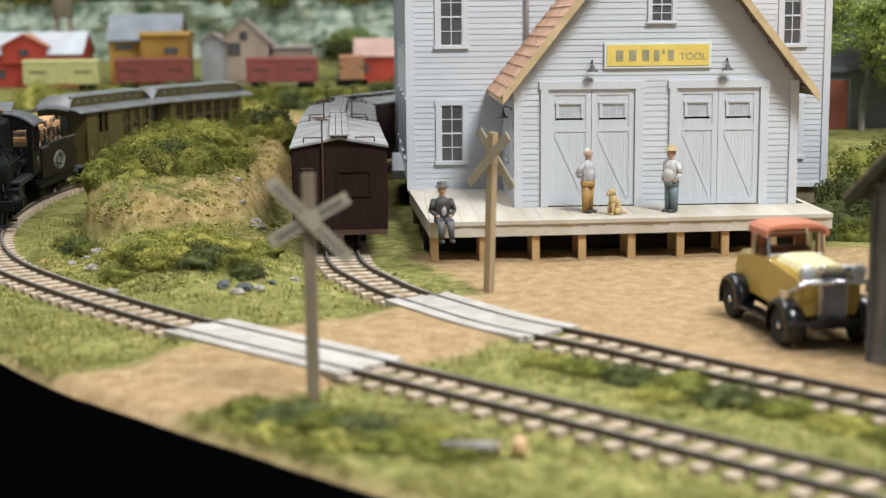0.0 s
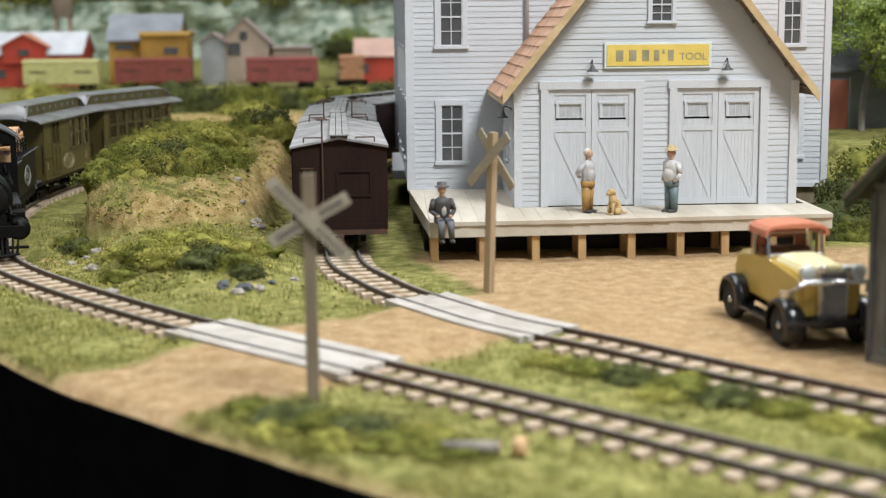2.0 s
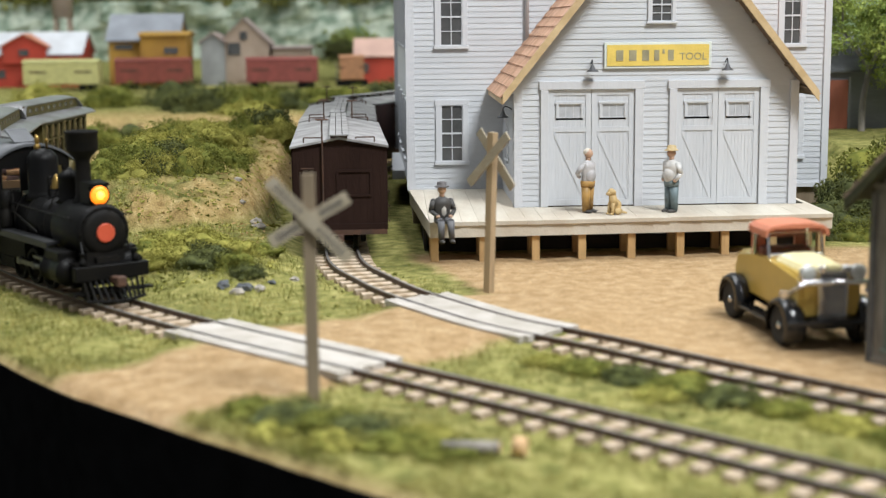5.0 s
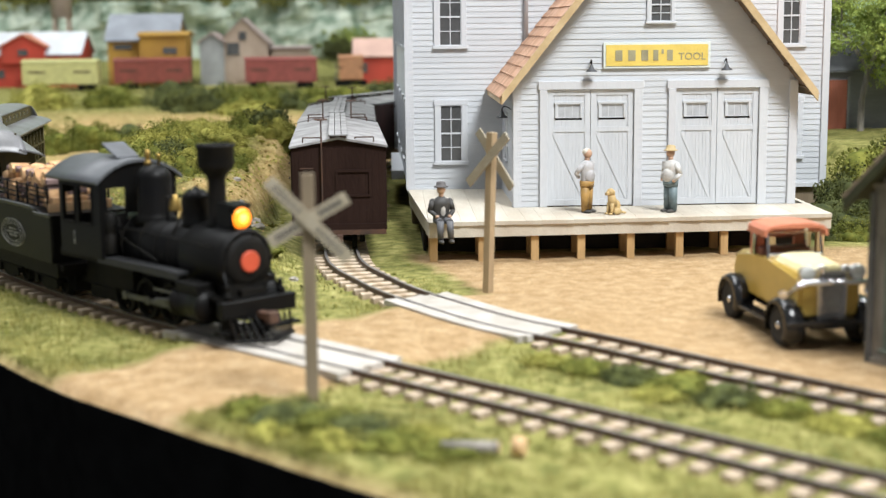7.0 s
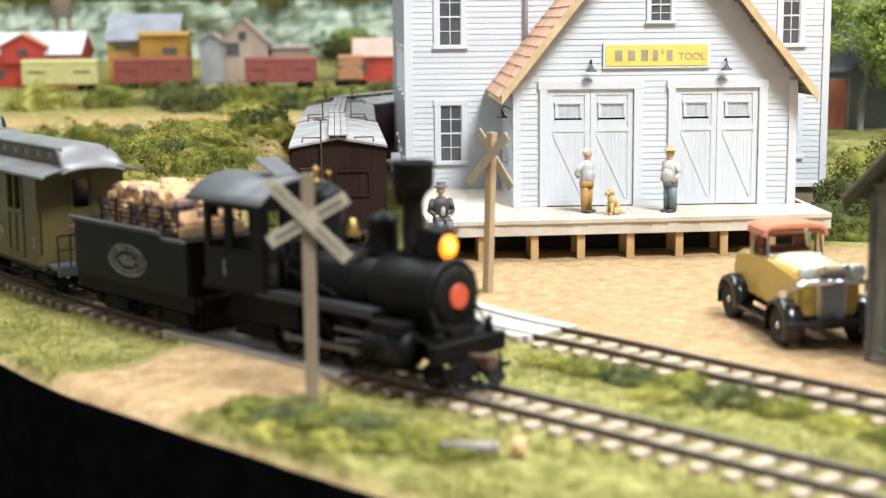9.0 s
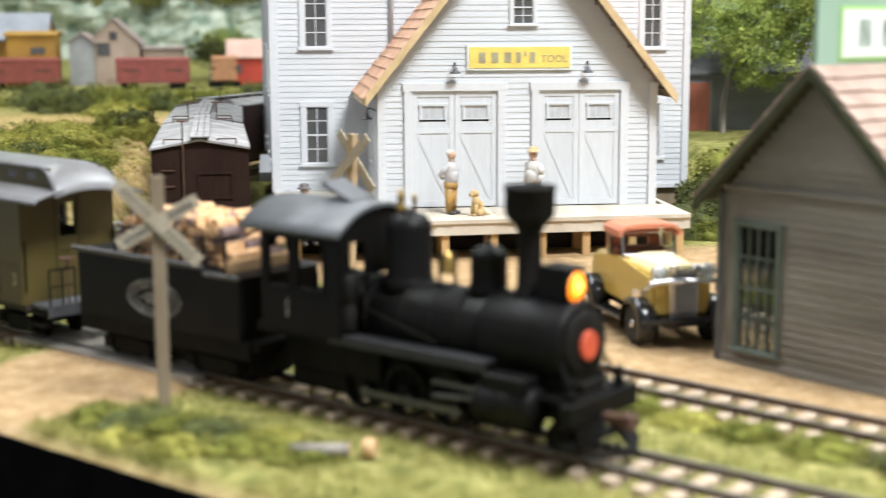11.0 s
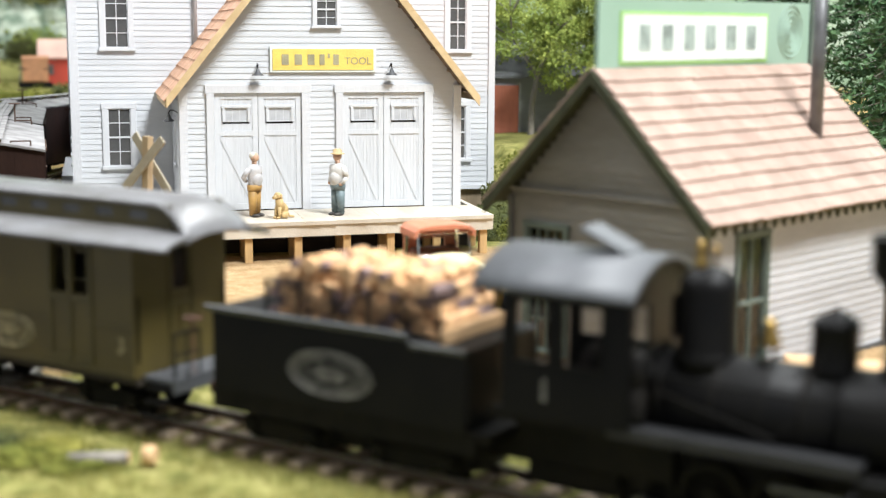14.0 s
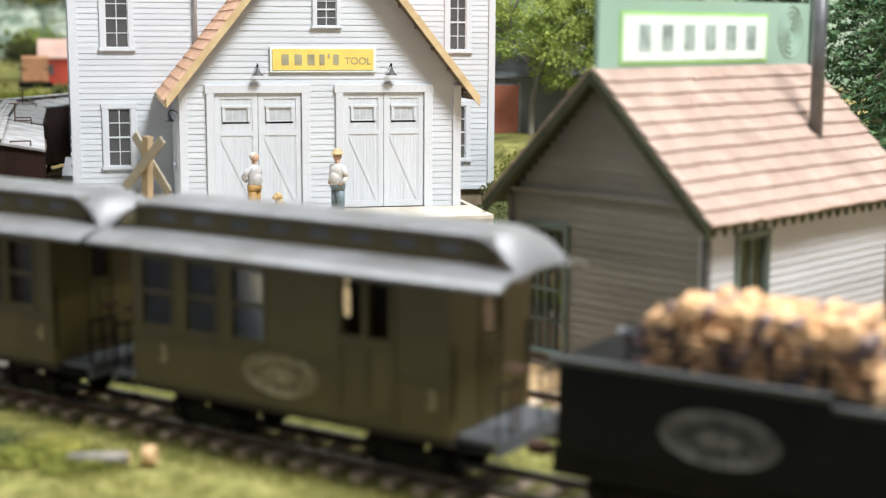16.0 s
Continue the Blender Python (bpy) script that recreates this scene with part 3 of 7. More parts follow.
def shingle_roof(parent, name, m, length, slope, course, width, material, thick=1.0, lift=0.45, deck=None, seed=1, limit=300):
    """A roof slope in its own plane: x along the eave, y up the slope from the eave, z out of it."""
    rnd = random.Random(seed)
    roof = bx(name, (0, length, 0, slope, -1.6, 0), deck or SOFFIT, parent, m=m)
    shapes = {}
    rest = B()
    count = 0
    n = int(math.ceil(slope / course))
    for i in range(n):
        y = i * course - 0.8
        x = 0.0
        while x < length - 0.2:
            w = min(width * rnd.choice((0.7, 0.85, 1.0, 1.15, 1.35)), length - x)
            if length - x - w < width * 0.4:
                w = length - x
            drop = rnd.uniform(-0.35, 0.25)
            yy0, yy1 = y + drop, min(y + course * 1.25, slope)
            poly = [(yy0, 0.05 + lift), (yy1, 0.05), (yy1, 0.05 + thick * 0.5), (yy0, 0.05 + lift + thick * 0.75)]
            if count < limit:
                bm = B()
                prism(bm, poly, "x", x + 0.06, x + w - 0.06)
                part("shingle", bm, material, roof)
                count += 1
            else:
                prism(rest, poly, "x", x + 0.06, x + w - 0.06)
            x += w
    if len(rest.verts):
        tagged(part("shingles", rest, material, roof), kind="stuff")
    else:
        rest.free()
    return roof


def gooseneck(parent, m):
    """A lamp on a bent arm with a flared shade; its wall is the plane y = 0."""
    bm = B()
    pts = [(0, 0, 0), (0, -2.5, 1.6), (0, -4.2, 1.8), (0, -5.2, 0.6), (0, -5.2, -1.2)]
    for a, b in zip(pts, pts[1:]):
        rod(bm, a, b, 0.35, n=6)
    arm = part("lamp_arm", bm, BLACKDULL, parent, "", m)
    bm = B()
    lathe(bm, [(3.4, -4.6), (3.2, -4.2), (1.6, -3.0), (0.9, -1.2), (0.5, -0.6)], 14, Matrix.Translation((0, -5.2, 0)))
    part("lamp_shade", bm, STEELGREY, arm, "dark grey flared lamp shade")
    return arm


def build_shop():
    shop = thing("tool_shop", "white clapboard tool shop with shingled gable roof and double doors", "building")
    DZ, W = 22.0, 159.4
    doors = [(18.5, 67.4), (91.0, 138.2)]
    holes = [(a, b, DZ, 88.0) for a, b in doors] + [(76.2, 87.6, 125.2, 143.5)]
    clap_wall(shop, "front_wall", at(0, 0, 0), 0, W, DZ, 92.0, 3.35, WHITE, holes, (W / 2, 192.0), label="white clapboard gable wall")
    clap_wall(shop, "side_wall", at(0, 93, 0, 0, 0, -90), 0, 90, DZ, 92.0, 3.35, WHITE, label="white clapboard side wall")
    clap_wall(shop, "side_wall", at(W, 3, 0, 0, 0, 90), 0, 90, DZ, 92.0, 3.35, WHITE)
    for x in (-0.6, W - 4.0):
        bx("corner_board", (x, x + 4.6, -1.3, 0.6, DZ, 92), TRIM, shop)
    bx("corner_board", (-1.0, 0.2, 0.7, 4.5, DZ, 90), TRIM, shop)
    # doors
    for a, b in doors:
        bm = B()
        for d in ((a - 4.2, a, DZ, 88.0), (b, b + 4.8, DZ, 88.0), (a - 5.0, b + 5.4, 88.0, 92.6)):
            box(bm, d[0], d[1], -1.6, 0.8, d[2], d[3], bev=0.15)
        part("door_frame", bm, TRIM, shop, "pale grey door frame")
        mid = (a + b) / 2
        for p0, p1, flip in ((a + 0.2, mid - 0.15, 0), (mid + 0.15, b - 0.2, 1)):
            bm = B()
            n = 12
            w = (p1 - p0) / n
            cut = (p0 + 4.5, p1 - 4.5, 70.8, 81.0)
            pierced(bm, p0, p1, DZ + 0.6, 87.8, [cut], 1.0, 2.2)
            door = part("door", bm, DOORP, shop, "pale grey plank door")
            for i in range(n):
                x = p0 + i * w
                for q0, q1 in ((DZ + 0.6, 87.8),) if x + w < cut[0] or x > cut[1] else ((DZ + 0.6, cut[2]), (cut[3], 87.8)):
                    bx("plank", (x + 0.05, x + w - 0.05, 0.75, 1.0, q0, q1), DOORP, door)
            bm = B()
            for d in ((p0, p0 + 3.0, DZ + 0.6, 87.8), (p1 - 3.0, p1, DZ + 0.6, 87.8), (p0 + 3, p1 - 3, 84.8, 87.8), (p0 + 3, p1 - 3, 64.3, 67.0), (p0 + 3, p1 - 3, DZ + 0.6, DZ + 4.0)):
                box(bm, d[0], d[1], 0.2, 0.9, d[2], d[3])
            part("door_rail", bm, DOORP, door)
            bm = B()
            u0, u1 = p0 + 3.2, p1 - 3.2
            prism(bm, [(u0, 62.0), (u0, 64.2), (u0 + 0.9, 64.2), (u1, DZ + 6.2), (u1, DZ + 4.1), (u1 - 0.9, DZ + 4.1)], "y", 0.3, 0.95)
            part("door_brace", bm, DOORP, door)
            sash_window(door, at(cut[0] + 1.2, 0.6, cut[2] + 1.2), cut[1] - cut[0] - 2.4, cut[3] - cut[2] - 2.4, 3, 1, DOORP, trim=1.4, pane=PANEL, deep=0.5, bar=0.5, sill=False, meeting=False)
            # a near-black sheet paints the dark behind the door
            bx("door_back", (p0, p1, 2.3, 2.8, DZ + 0.6, 87.8), SHADEBACK, door)
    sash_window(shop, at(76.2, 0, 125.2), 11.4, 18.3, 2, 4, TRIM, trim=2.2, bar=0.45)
    # near-black sheet in place of the unlit loft behind the panes
    bx("window_back", (75.5, 88.5, 2.2, 2.9, 124.5, 145), SHADEBACK, shop)
    # roof: two slopes with overhang, rake boards
    slope_a = math.atan2(192.0 - 92.0, W / 2)
    tip_x, tip_z = -8.0, 92.0 - 8.0 * math.tan(slope_a) + 1.0
    run = math.hypot(W / 2 + 8.0, (W / 2 + 8.0) * math.tan(slope_a))
    deg = math.degrees(slope_a)
    # x along the eave is +y of the world on both slopes
    left = at(tip_x, 103, tip_z + 1.6) @ pose(0, 0, 0, 0, 0, -90) @ pose(0, 0, 0, deg, 0, 0)
    shingle_roof(shop, "roof_slope", left, 115, run, 7.0, 6.0, SHINGLE, seed=3)
    right = at(W - tip_x, -12, tip_z + 1.6) @ pose(0, 0, 0, 0, 0, 90) @ pose(0, 0, 0, deg, 0, 0)
    shingle_roof(shop, "roof_slope", right, 115, run, 7.0, 6.0, SHINGLE, seed=4, limit=100)
    for sgn in (1, -1):
        bm = B()
        x0 = tip_x if sgn > 0 else W - tip_x
        t = math.tan(slope_a)
        poly = [(x0, tip_z - 2.4), (W / 2, tip_z - 2.4 + abs(W / 2 - x0) * t), (W / 2, tip_z + 3.6 + abs(W / 2 - x0) * t), (x0, tip_z + 3.6)]
        prism(bm, poly, "y", -15.0, -13.2)
        part("rake_board", bm, RAKE, shop, "cream-painted rake board")
        bm = B()
        for i in range(9):
            u = 6 + i * run / 9.2
            box(bm, 0, 112, u, u + 1.2, -2.6, -1.65)
        part("purlin", bm, SOFFIT, shop, "", (left if sgn > 0 else right))
    # eave fascia on the near side and a gutter line
    bx("eave_board", (tip_x - 0.6, tip_x + 0.8, -12, 96, tip_z - 2.0, tip_z + 1.2), RAKE, shop)
    for x in (42.6, 118.2):
        gooseneck(shop, at(x, 0, 102.5))
    gooseneck(shop, at(0, 20, 76) @ pose(0, 0, 0, 0, 0, -90))
    # side window in the near side wall
    sash_window(shop, at(0.8, 62, 44) @ pose(0, 0, 0, 0, 0, -90), 12, 26, 2, 2, TRIM, trim=2.0)
    # the sign over the doors
    sign = thing("shop_sign", "yellow painted wooden shop sign with white border", "sign")
    bx("sign_board", (49.8, 109.8, -1.4, -0.1, 99.4, 113.8), SIGNWHITE, sign, "white sign border", bev=0.15)
    bx("sign_panel", (51.2, 108.4, -1.9, -1.4, 100.8, 112.4), YELLOWSIGN, sign, "yellow sign panel")
    x = 55.2
    for w, shape in ((6.2, "z"), (6.4, "a"), (6.0, "n"), (4.4, "e"), (1.2, "dot"), (5.0, "s")):
        letter_bar(sign, x, w, 103.2, 6.6, shape)
        x += w + 1.0
    letters("TOOL", 5.6, SIGNINK, sign, at(99.4, -1.95, 105.6), label="grey lettering")
    return shop


def letter_bar(parent, x, w, z, h, shape):
    """A plain bar in the size and colour of one painted letter."""
    bm = B()
    if shape == "dot":
        box(bm, x, x + w, -2.15, -1.9, z + h * 0.62, z + h)
    else:
        box(bm, x + w * 0.18, x + w * 0.82, -2.15, -1.9, z + h * 0.06, z + h * 0.94)
    part("lettering_bar", bm, SIGNINK, parent)


PANEL = mat("grey_painted_window_panel", (0.50, 0.52, 0.55), 0.5, vary=0.12)


def build_main():
    main = thing("tall_warehouse", "tall white clapboard warehouse behind the tool shop", "building")
    Y, X0, X1, TOP = 93.0, -58.4, 206.0, 250.0
    holes = [(-38.2, -24.6, 39.5, 74.6), (-38.2, -24.6, 111.5, 146.6), (-38.2, -24.6, 184, 219), (176.4, 187.4, 40.5, 74.5), (176.4, 187.4, 110.4, 145.5), (176.4, 187.4, 184, 219)]
    clap_wall(main, "front_wall", at(0, Y, 0), X0, X1, 22.0, TOP, 3.44, WHITE, holes, label="white clapboard wall")
    for i, h in enumerate(holes):
        sash_window(main, at(h[0], Y, h[2]), h[1] - h[0], h[3] - h[2], 2, 4, TRIM, trim=3.4)
        # the unlit room is only a near-black sheet behind each window
        bx("window_back", (h[0] - 0.5, h[1] + 0.5, Y + 2.2, Y + 2.9, h[2] - 0.5, h[3] + 0.5), SHADEBACK, main)
    # the side towards the siding leans out a little to its far end
    side = at(-63.6, 390, 0) @ pose(0, 0, 0, 0, 0, -math.degrees(math.atan2(297, 4.6)))
    sh = [(d, d + 13.6, z, z + 35) for d in (62, 130, 200, 258) for z in (39.5, 111.5)]
    clap_wall(main, "side_wall", side, 0, 297.1, 22.0, TOP, 3.44, WHITE, sh, label="white clapboard side wall")
    for d, e, z, z2 in sh:
        sash_window(main, side @ at(d, 0, z), 13.6, 35, 2, 4, TRIM, trim=3.2)
        # same near-black sheet for the unlit rooms on this side
        bx("window_back", (d - 0.5, e + 0.5, 2.2, 2.9, z - 0.5, z2 + 0.5), SHADEBACK, main, m=side)
    clap_wall(main, "side_wall", at(X1, Y + 3, 0, 0, 0, 90), 0, 294, 22.0, TOP, 3.44, WHITE)
    clap_wall(main, "back_wall", at(X1, 390, 0, 0, 0, 180), 0, 272, 22.0, TOP, 8.0, WHITE)
    for x in (X0 - 0.4, X1 - 3.6):
        bx("corner_board", (x, x + 4.2, Y - 1.2, Y + 0.6, 22, TOP), TRIM, main)
    bx("corner_board", (X0 - 1.5, X0 - 0.4, Y - 1.2, Y + 3.5, 22, TOP), TRIM, main)
    bx("foundation", (X0 + 2, X1 - 2, Y + 2, 385, -2, 22), POLEWOOD, main, "dark weathered timber foundation")
    bx("roof", (X0 - 8, X1 + 6, Y - 8, 398, TOP, TOP + 6), SOFFIT, main)
    bx("skirt_board", (X0 - 1, X1 + 1, Y - 1.6, Y, 20.5, 23), TRIM, main)
    # a pipe up the wall
    bm = B()
    rod(bm, (15.5, Y - 2.2, 111), (15.5, Y - 2.2, 248), 1.3, n=10)
    part("downpipe", bm, TRIM, main, "white downpipe")
    # a shelf-like white step at the siding side
    bx("loading_ledge", (-69, -60.5, 190, 330, 18, 24), TRIM, main, "white loading ledge")


def build_platform():
    plat = thing("loading_platform", "pale wooden loading platform on short honey-coloured posts", "platform")
    # boards run from the wall to the front edge
    rnd = random.Random(5)
    x = -50.0
    shapes = []
    while x < 168:
        w = min(8.6, 168 - x)
        front = -57 + (x + 50) * 13 / 218 + rnd.uniform(-0.3, 0.3)
        bm = B()
        box(bm, x + 0.05, x + w - 0.05, front, -0.2 if -1 < x < 158 else 92, 19.8, 22.0 + rnd.uniform(-.06, .04), bev=0.06)
        part("deck_board", bm, DECK, plat)
        x += w
    bm = B()
    prism(bm, [(-50, 92), (-59, 92), (-50.2, -56.8)], "z", 19.8, 22.0)
    part("deck_edge", bm, DECK, plat)
    # front beam
    bm = B()
    prism(bm, [(-50, -56), (168, -43), (168, -40.5), (-50, -53.5)], "z", 13.6, 19.8)
    part("front_beam", bm, DECK, plat, "pale timber front beam")
    bm = B()
    prism(bm, [(-50, -55), (-47.5, -55), (-56, 92), (-58.5, 92)], "z", 13.6, 19.8)
    part("side_beam", bm, DECK, plat)
    for x in (-47.5, -21.7, 6.5, 31.5, 58.3, 85.0, 109.6, 136, 163):
        fy = -55 + (x + 50) * 13 / 218 + 3
        for y in (fy, fy + 24, 10, 50):
            if y > 8 and -2 < x < 160:
                continue
            bm = B()
            box(bm, x - 2.1, x + 2.1, y - 2, y + 2, -3, 13.6, bev=0.2)
            part("post", bm, POSTM, plat)
    # near-black sheets stand in for the shade below the deck
    bx("skirting", (-47, 166, -14, -12.5, -3, 19.5), SHADEBACK, plat, "near-black sheet for the shade under the deck")
    bx("skirting", (-52, -50.5, -12, 92, -3, 19.5), SHADEBACK, plat)


# ---- the hut with the roof sign ----
PALEINK = mat("faded_grey_green_lettering", (0.40, 0.48, 0.44), 0.7, vary=0.3, scale=200)
PALEMARK = mat("faded_pale_green_emblem", (0.345, 0.475, 0.395), 0.7, vary=0.2)


def build_hut():
    hut = thing("small_office_hut", "small weathered clapboard hut with pale red shingle roof", "hut", at(151.4, -361.4, 0, 0, 0, -59.12))
    Wd, Ln, EZ, RZ = 88.5, 127.0, 63.0, 109.0
    gable_holes = [(-79.5, -62.0, 6.0, 52.0)]
    clap_wall(hut, "gable_wall", at(0, 0, 0), -Wd, 0, 1.5, EZ, 3.05, HUTSHADE, gable_holes, (-Wd / 2, RZ), label="weathered clapboard gable wall with its shade in the brown-grey colour")
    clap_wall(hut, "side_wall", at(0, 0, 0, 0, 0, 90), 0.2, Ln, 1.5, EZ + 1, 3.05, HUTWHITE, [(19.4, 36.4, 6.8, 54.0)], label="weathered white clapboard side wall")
    clap_wall(hut, "side_wall", at(-Wd, Ln, 0, 0, 0, -90), 0, Ln - 0.2, 1.5, EZ, 3.05, HUTSHADE, [(40, 58, 20, 54)])
    clap_wall(hut, "back_wall", at(0, Ln, 0, 0, 0, 180), 0, Wd, 1.5, EZ, 6.1, HUTSHADE, (), (Wd / 2, RZ))
    bx("floor", (-Wd + 3, -3, 3, Ln - 3, 0.5, 2.5), POSTM, hut)
    bx("sill_beam", (-Wd - 0.4, 0.6, -0.7, 0.9, -2, 2.2), HUTSHADE, hut)
    bx("sill_beam", (-0.9, 0.7, 1, Ln, -2, 2.2), HUTPOST, hut)
    for d in ((-1.2, 1.0, -1.0, 1.4), (-Wd - 0.8, -Wd + 1.6, -1.0, 1.0), (-0.8, 1.0, Ln - 1.6, Ln + 0.8)):
        bx("corner_board", (*d, 0, EZ), HUTPOST, hut, "dark grey corner board")
    bx("belt_board", (-Wd, 0, -0.9, 0, EZ + 2.2, EZ + 3.4), HUTSHADE, hut)
    sash_window(hut, at(-79.5, 0, 6), 17.5, 46, 4, 4, HUTTRIM, trim=2.0, pane=CLEAR, bar=0.6)
    sash_window(hut, at(0, 19.4, 6.8, 0, 0, 90), 17.0, 47.2, 2, 2, HUTTRIM, trim=1.8, pane=CLEAR, bar=0.8)
    sash_window(hut, at(-Wd, 58, 20) @ pose(0, 0, 0, 0, 0, -90), 18, 34, 2, 2, HUTTRIM, trim=1.8, pane=CLEAR, bar=0.8)
    # roof
    a = math.atan2(50.0, 50.7)
    tanr = 50.0 / 50.7
    half, front, length = 50.7, -7.3, 141.8
    eave_z = 110.8 - half * tanr
    run = math.hypot(half, half * tanr)
    deg = math.degrees(a)
    mid = -44.9
    m1 = at(mid + half, front, eave_z) @ pose(0, 0, 0, 0, 0, 90) @ pose(0, 0, 0, deg, 0, 0)
    shingle_roof(hut, "roof_slope", m1, length, run, 6.5, 7.0, SHINGLE2, seed=7, deck=HUTGREEN, thick=1.2, lift=0.75)
    m2 = at(mid - half, front + length, eave_z) @ pose(0, 0, 0, 0, 0, -90) @ pose(0, 0, 0, deg, 0, 0)
    shingle_roof(hut, "roof_slope", m2, length, run, 6.5, 7.0, SHINGLE2, seed=8, deck=HUTGREEN, limit=60, thick=1.2, lift=0.75)
    for sgn in (1, -1):
        bm = B()
        x0 = mid + sgn * half
        poly = [(x0, eave_z - 4.6), (mid, eave_z - 4.6 + half * tanr), (mid, eave_z + half * tanr - 0.2), (x0, eave_z - 0.2)]
        prism(bm, poly, "y", front - 1.0, front + 1.2)
        part("rake_board", bm, HUTGREEN, hut, "dark moss-green rake board")
    # pointed rafter tails below the eave
    tails = B()
    prism(tails, [(-2.3, 0), (2.3, 0), (0, -3.6)], "x", 0, 1.0)
    data = mesh(tails, "rafter_tail")
    data.materials.append(HUTGREEN)
    for i in range(22):
        ob = new("rafter_tail", data)
        ob.parent = hut
        ob.matrix_basis = at(mid + half - 2.6, front + 6 + i * 6.1, eave_z - 0.6)
    # stovepipe
    bm = B()
    rod(bm, (-18, 96.5, 80), (-18, 96.5, 152), 2.6, n=16)
    part("stovepipe", bm, PIPE, hut, "dull grey stovepipe")
    # rooftop sign
    sg = thing("rooftop_sign", "pale green rooftop sign board with white lettered panel", "sign", at(151.4, -361.4, 0, 0, 0, -59.12))
    bx("sign_board", (mid - 0.8, mid + 0.8, -5.0, 134, 109.5, 135.5), SIGNGREEN, sg, "pale green sign board")
    bx("sign_border", (mid + 0.8, mid + 1.2, 6.5, 100.5, 112.2, 131.0), SIGNLIME, sg, "lime green border")
    bx("sign_panel", (mid + 1.2, mid + 1.5, 7.8, 99.2, 113.4, 129.8), SIGNWHITE, sg, "white sign panel")
    for i in range(6):
        y = 17.0 + i * 13.6
        bm = B()
        x = mid + 1.5
        box(bm, x, x + 0.2, y, y + 6.4, 117.2, 126.4)
        part("lettering_bar", bm, PALEINK, sg, "pale grey-green lettering bar")
    bm = B()
    for r in (10.5, 8.2, 6.0, 3.8, 1.8):
        n = 28
        for i in range(n):
            p, q = 2 * math.pi * i / n, 2 * math.pi * (i + 1) / n
            rod(bm, (mid + 1.0, 117.5 + r * 0.85 * math.cos(p), 124 + r * math.sin(p)), (mid + 1.0, 117.5 + r * 0.85 * math.cos(q), 124 + r * math.sin(q)), 0.28, n=4)
    part("emblem", bm, PALEMARK, sg, "faint ringed emblem")
    bx("sign_brace", (mid + 0.5, mid + 2.2, 132, 134.5, 104, 139), HUTTRIM, sg)


build_main()
build_shop()
build_platform()
build_hut()


# ---- the train ----
def wheelset(parent, x, r, gauge=16.0, spokes=0, half=None, name="wheelset"):
    """An axle with two flanged wheels; turns about its own y axis."""
    bm = B()
    h = half or gauge / 2
    rod(bm, (0, -h, 0), (0, h, 0), 1.0, n=8)
    for s in (-1, 1):
        turn = Matrix.Rotation(radians(-90 * s), 4, "X")
        if spokes:
            ring = [(r, -1.1), (r, 1.1)]
            n = 20
            for i in range(n):
                a, b = 2 * math.pi * i / n, 2 * math.pi * (i + 1) / n
                q = [(r * math.cos(w), r * math.sin(w)) for w in (a, b)] + [((r - 1.6) * math.cos(w), (r - 1.6) * math.sin(w)) for w in (b, a)]
                prism(bm, q, "y", s * h - 1.2, s * h + 1.2)
            for i in range(spokes):
                a = 2 * math.pi * i / spokes
                rod(bm, (0, s * h, 0), ((r - 1) * math.cos(a), s * h, (r - 1) * math.sin(a)), 0.6, 0.5, n=5)
            rod(bm, (0, s * (h - 1.4), 0), (0, s * (h + 1.6), 0), 2.2, n=10)
            rod(bm, (r * 0.5, s * h, 0), (r * 0.5, s * (h + 2.4), 0), 1.1, n=8)
        else:
            lathe(bm, [(r + 0.7, -1.4), (r + 0.7, -0.8), (r, -0.6), (r - 0.1, 1.2), (r - 1.2, 1.2), (r - 1.6, 0.5), (1.5, 0.5), (1.3, 1.2)], 18, Matrix.Translation((0, s * h, 0)) @ turn)
    ob = part(name, bm, BLACKDULL, parent, "", at(x, 0, RAIL_Z + r))
    ROLLING.append((ob, r))
    return ob


ROLLING = []
TRAIN = []


def bogie(parent, x, wheel_r=5.2, base=22.0):
    for s in (-1, 1):
        bm = B()
        zc = RAIL_Z + wheel_r
        prism(bm, [(x - base / 2 - 3, zc + 2.4), (x + base / 2 + 3, zc + 2.4), (x + base / 2 + 3, zc - 0.5), (x + base / 2 - 2, zc - 1.2), (x + 4, zc - 3.4), (x - 4, zc - 3.4), (x - base / 2 + 2, zc - 1.2), (x - base / 2 - 3, zc - 0.5)], "y", s * 11.0, s * 12.6)
        for e in (-1, 1):
            box(bm, x + e * base / 2 - 2, x + e * base / 2 + 2, s * 12.6 if s > 0 else s * 13.6, s * 13.6 if s > 0 else s * 12.6, zc - 1.8, zc + 2)
        part("truck_frame", bm, BLACKDULL, parent)
    for e in (-1, 1):
        wheelset(parent, x + e * base / 2, wheel_r)


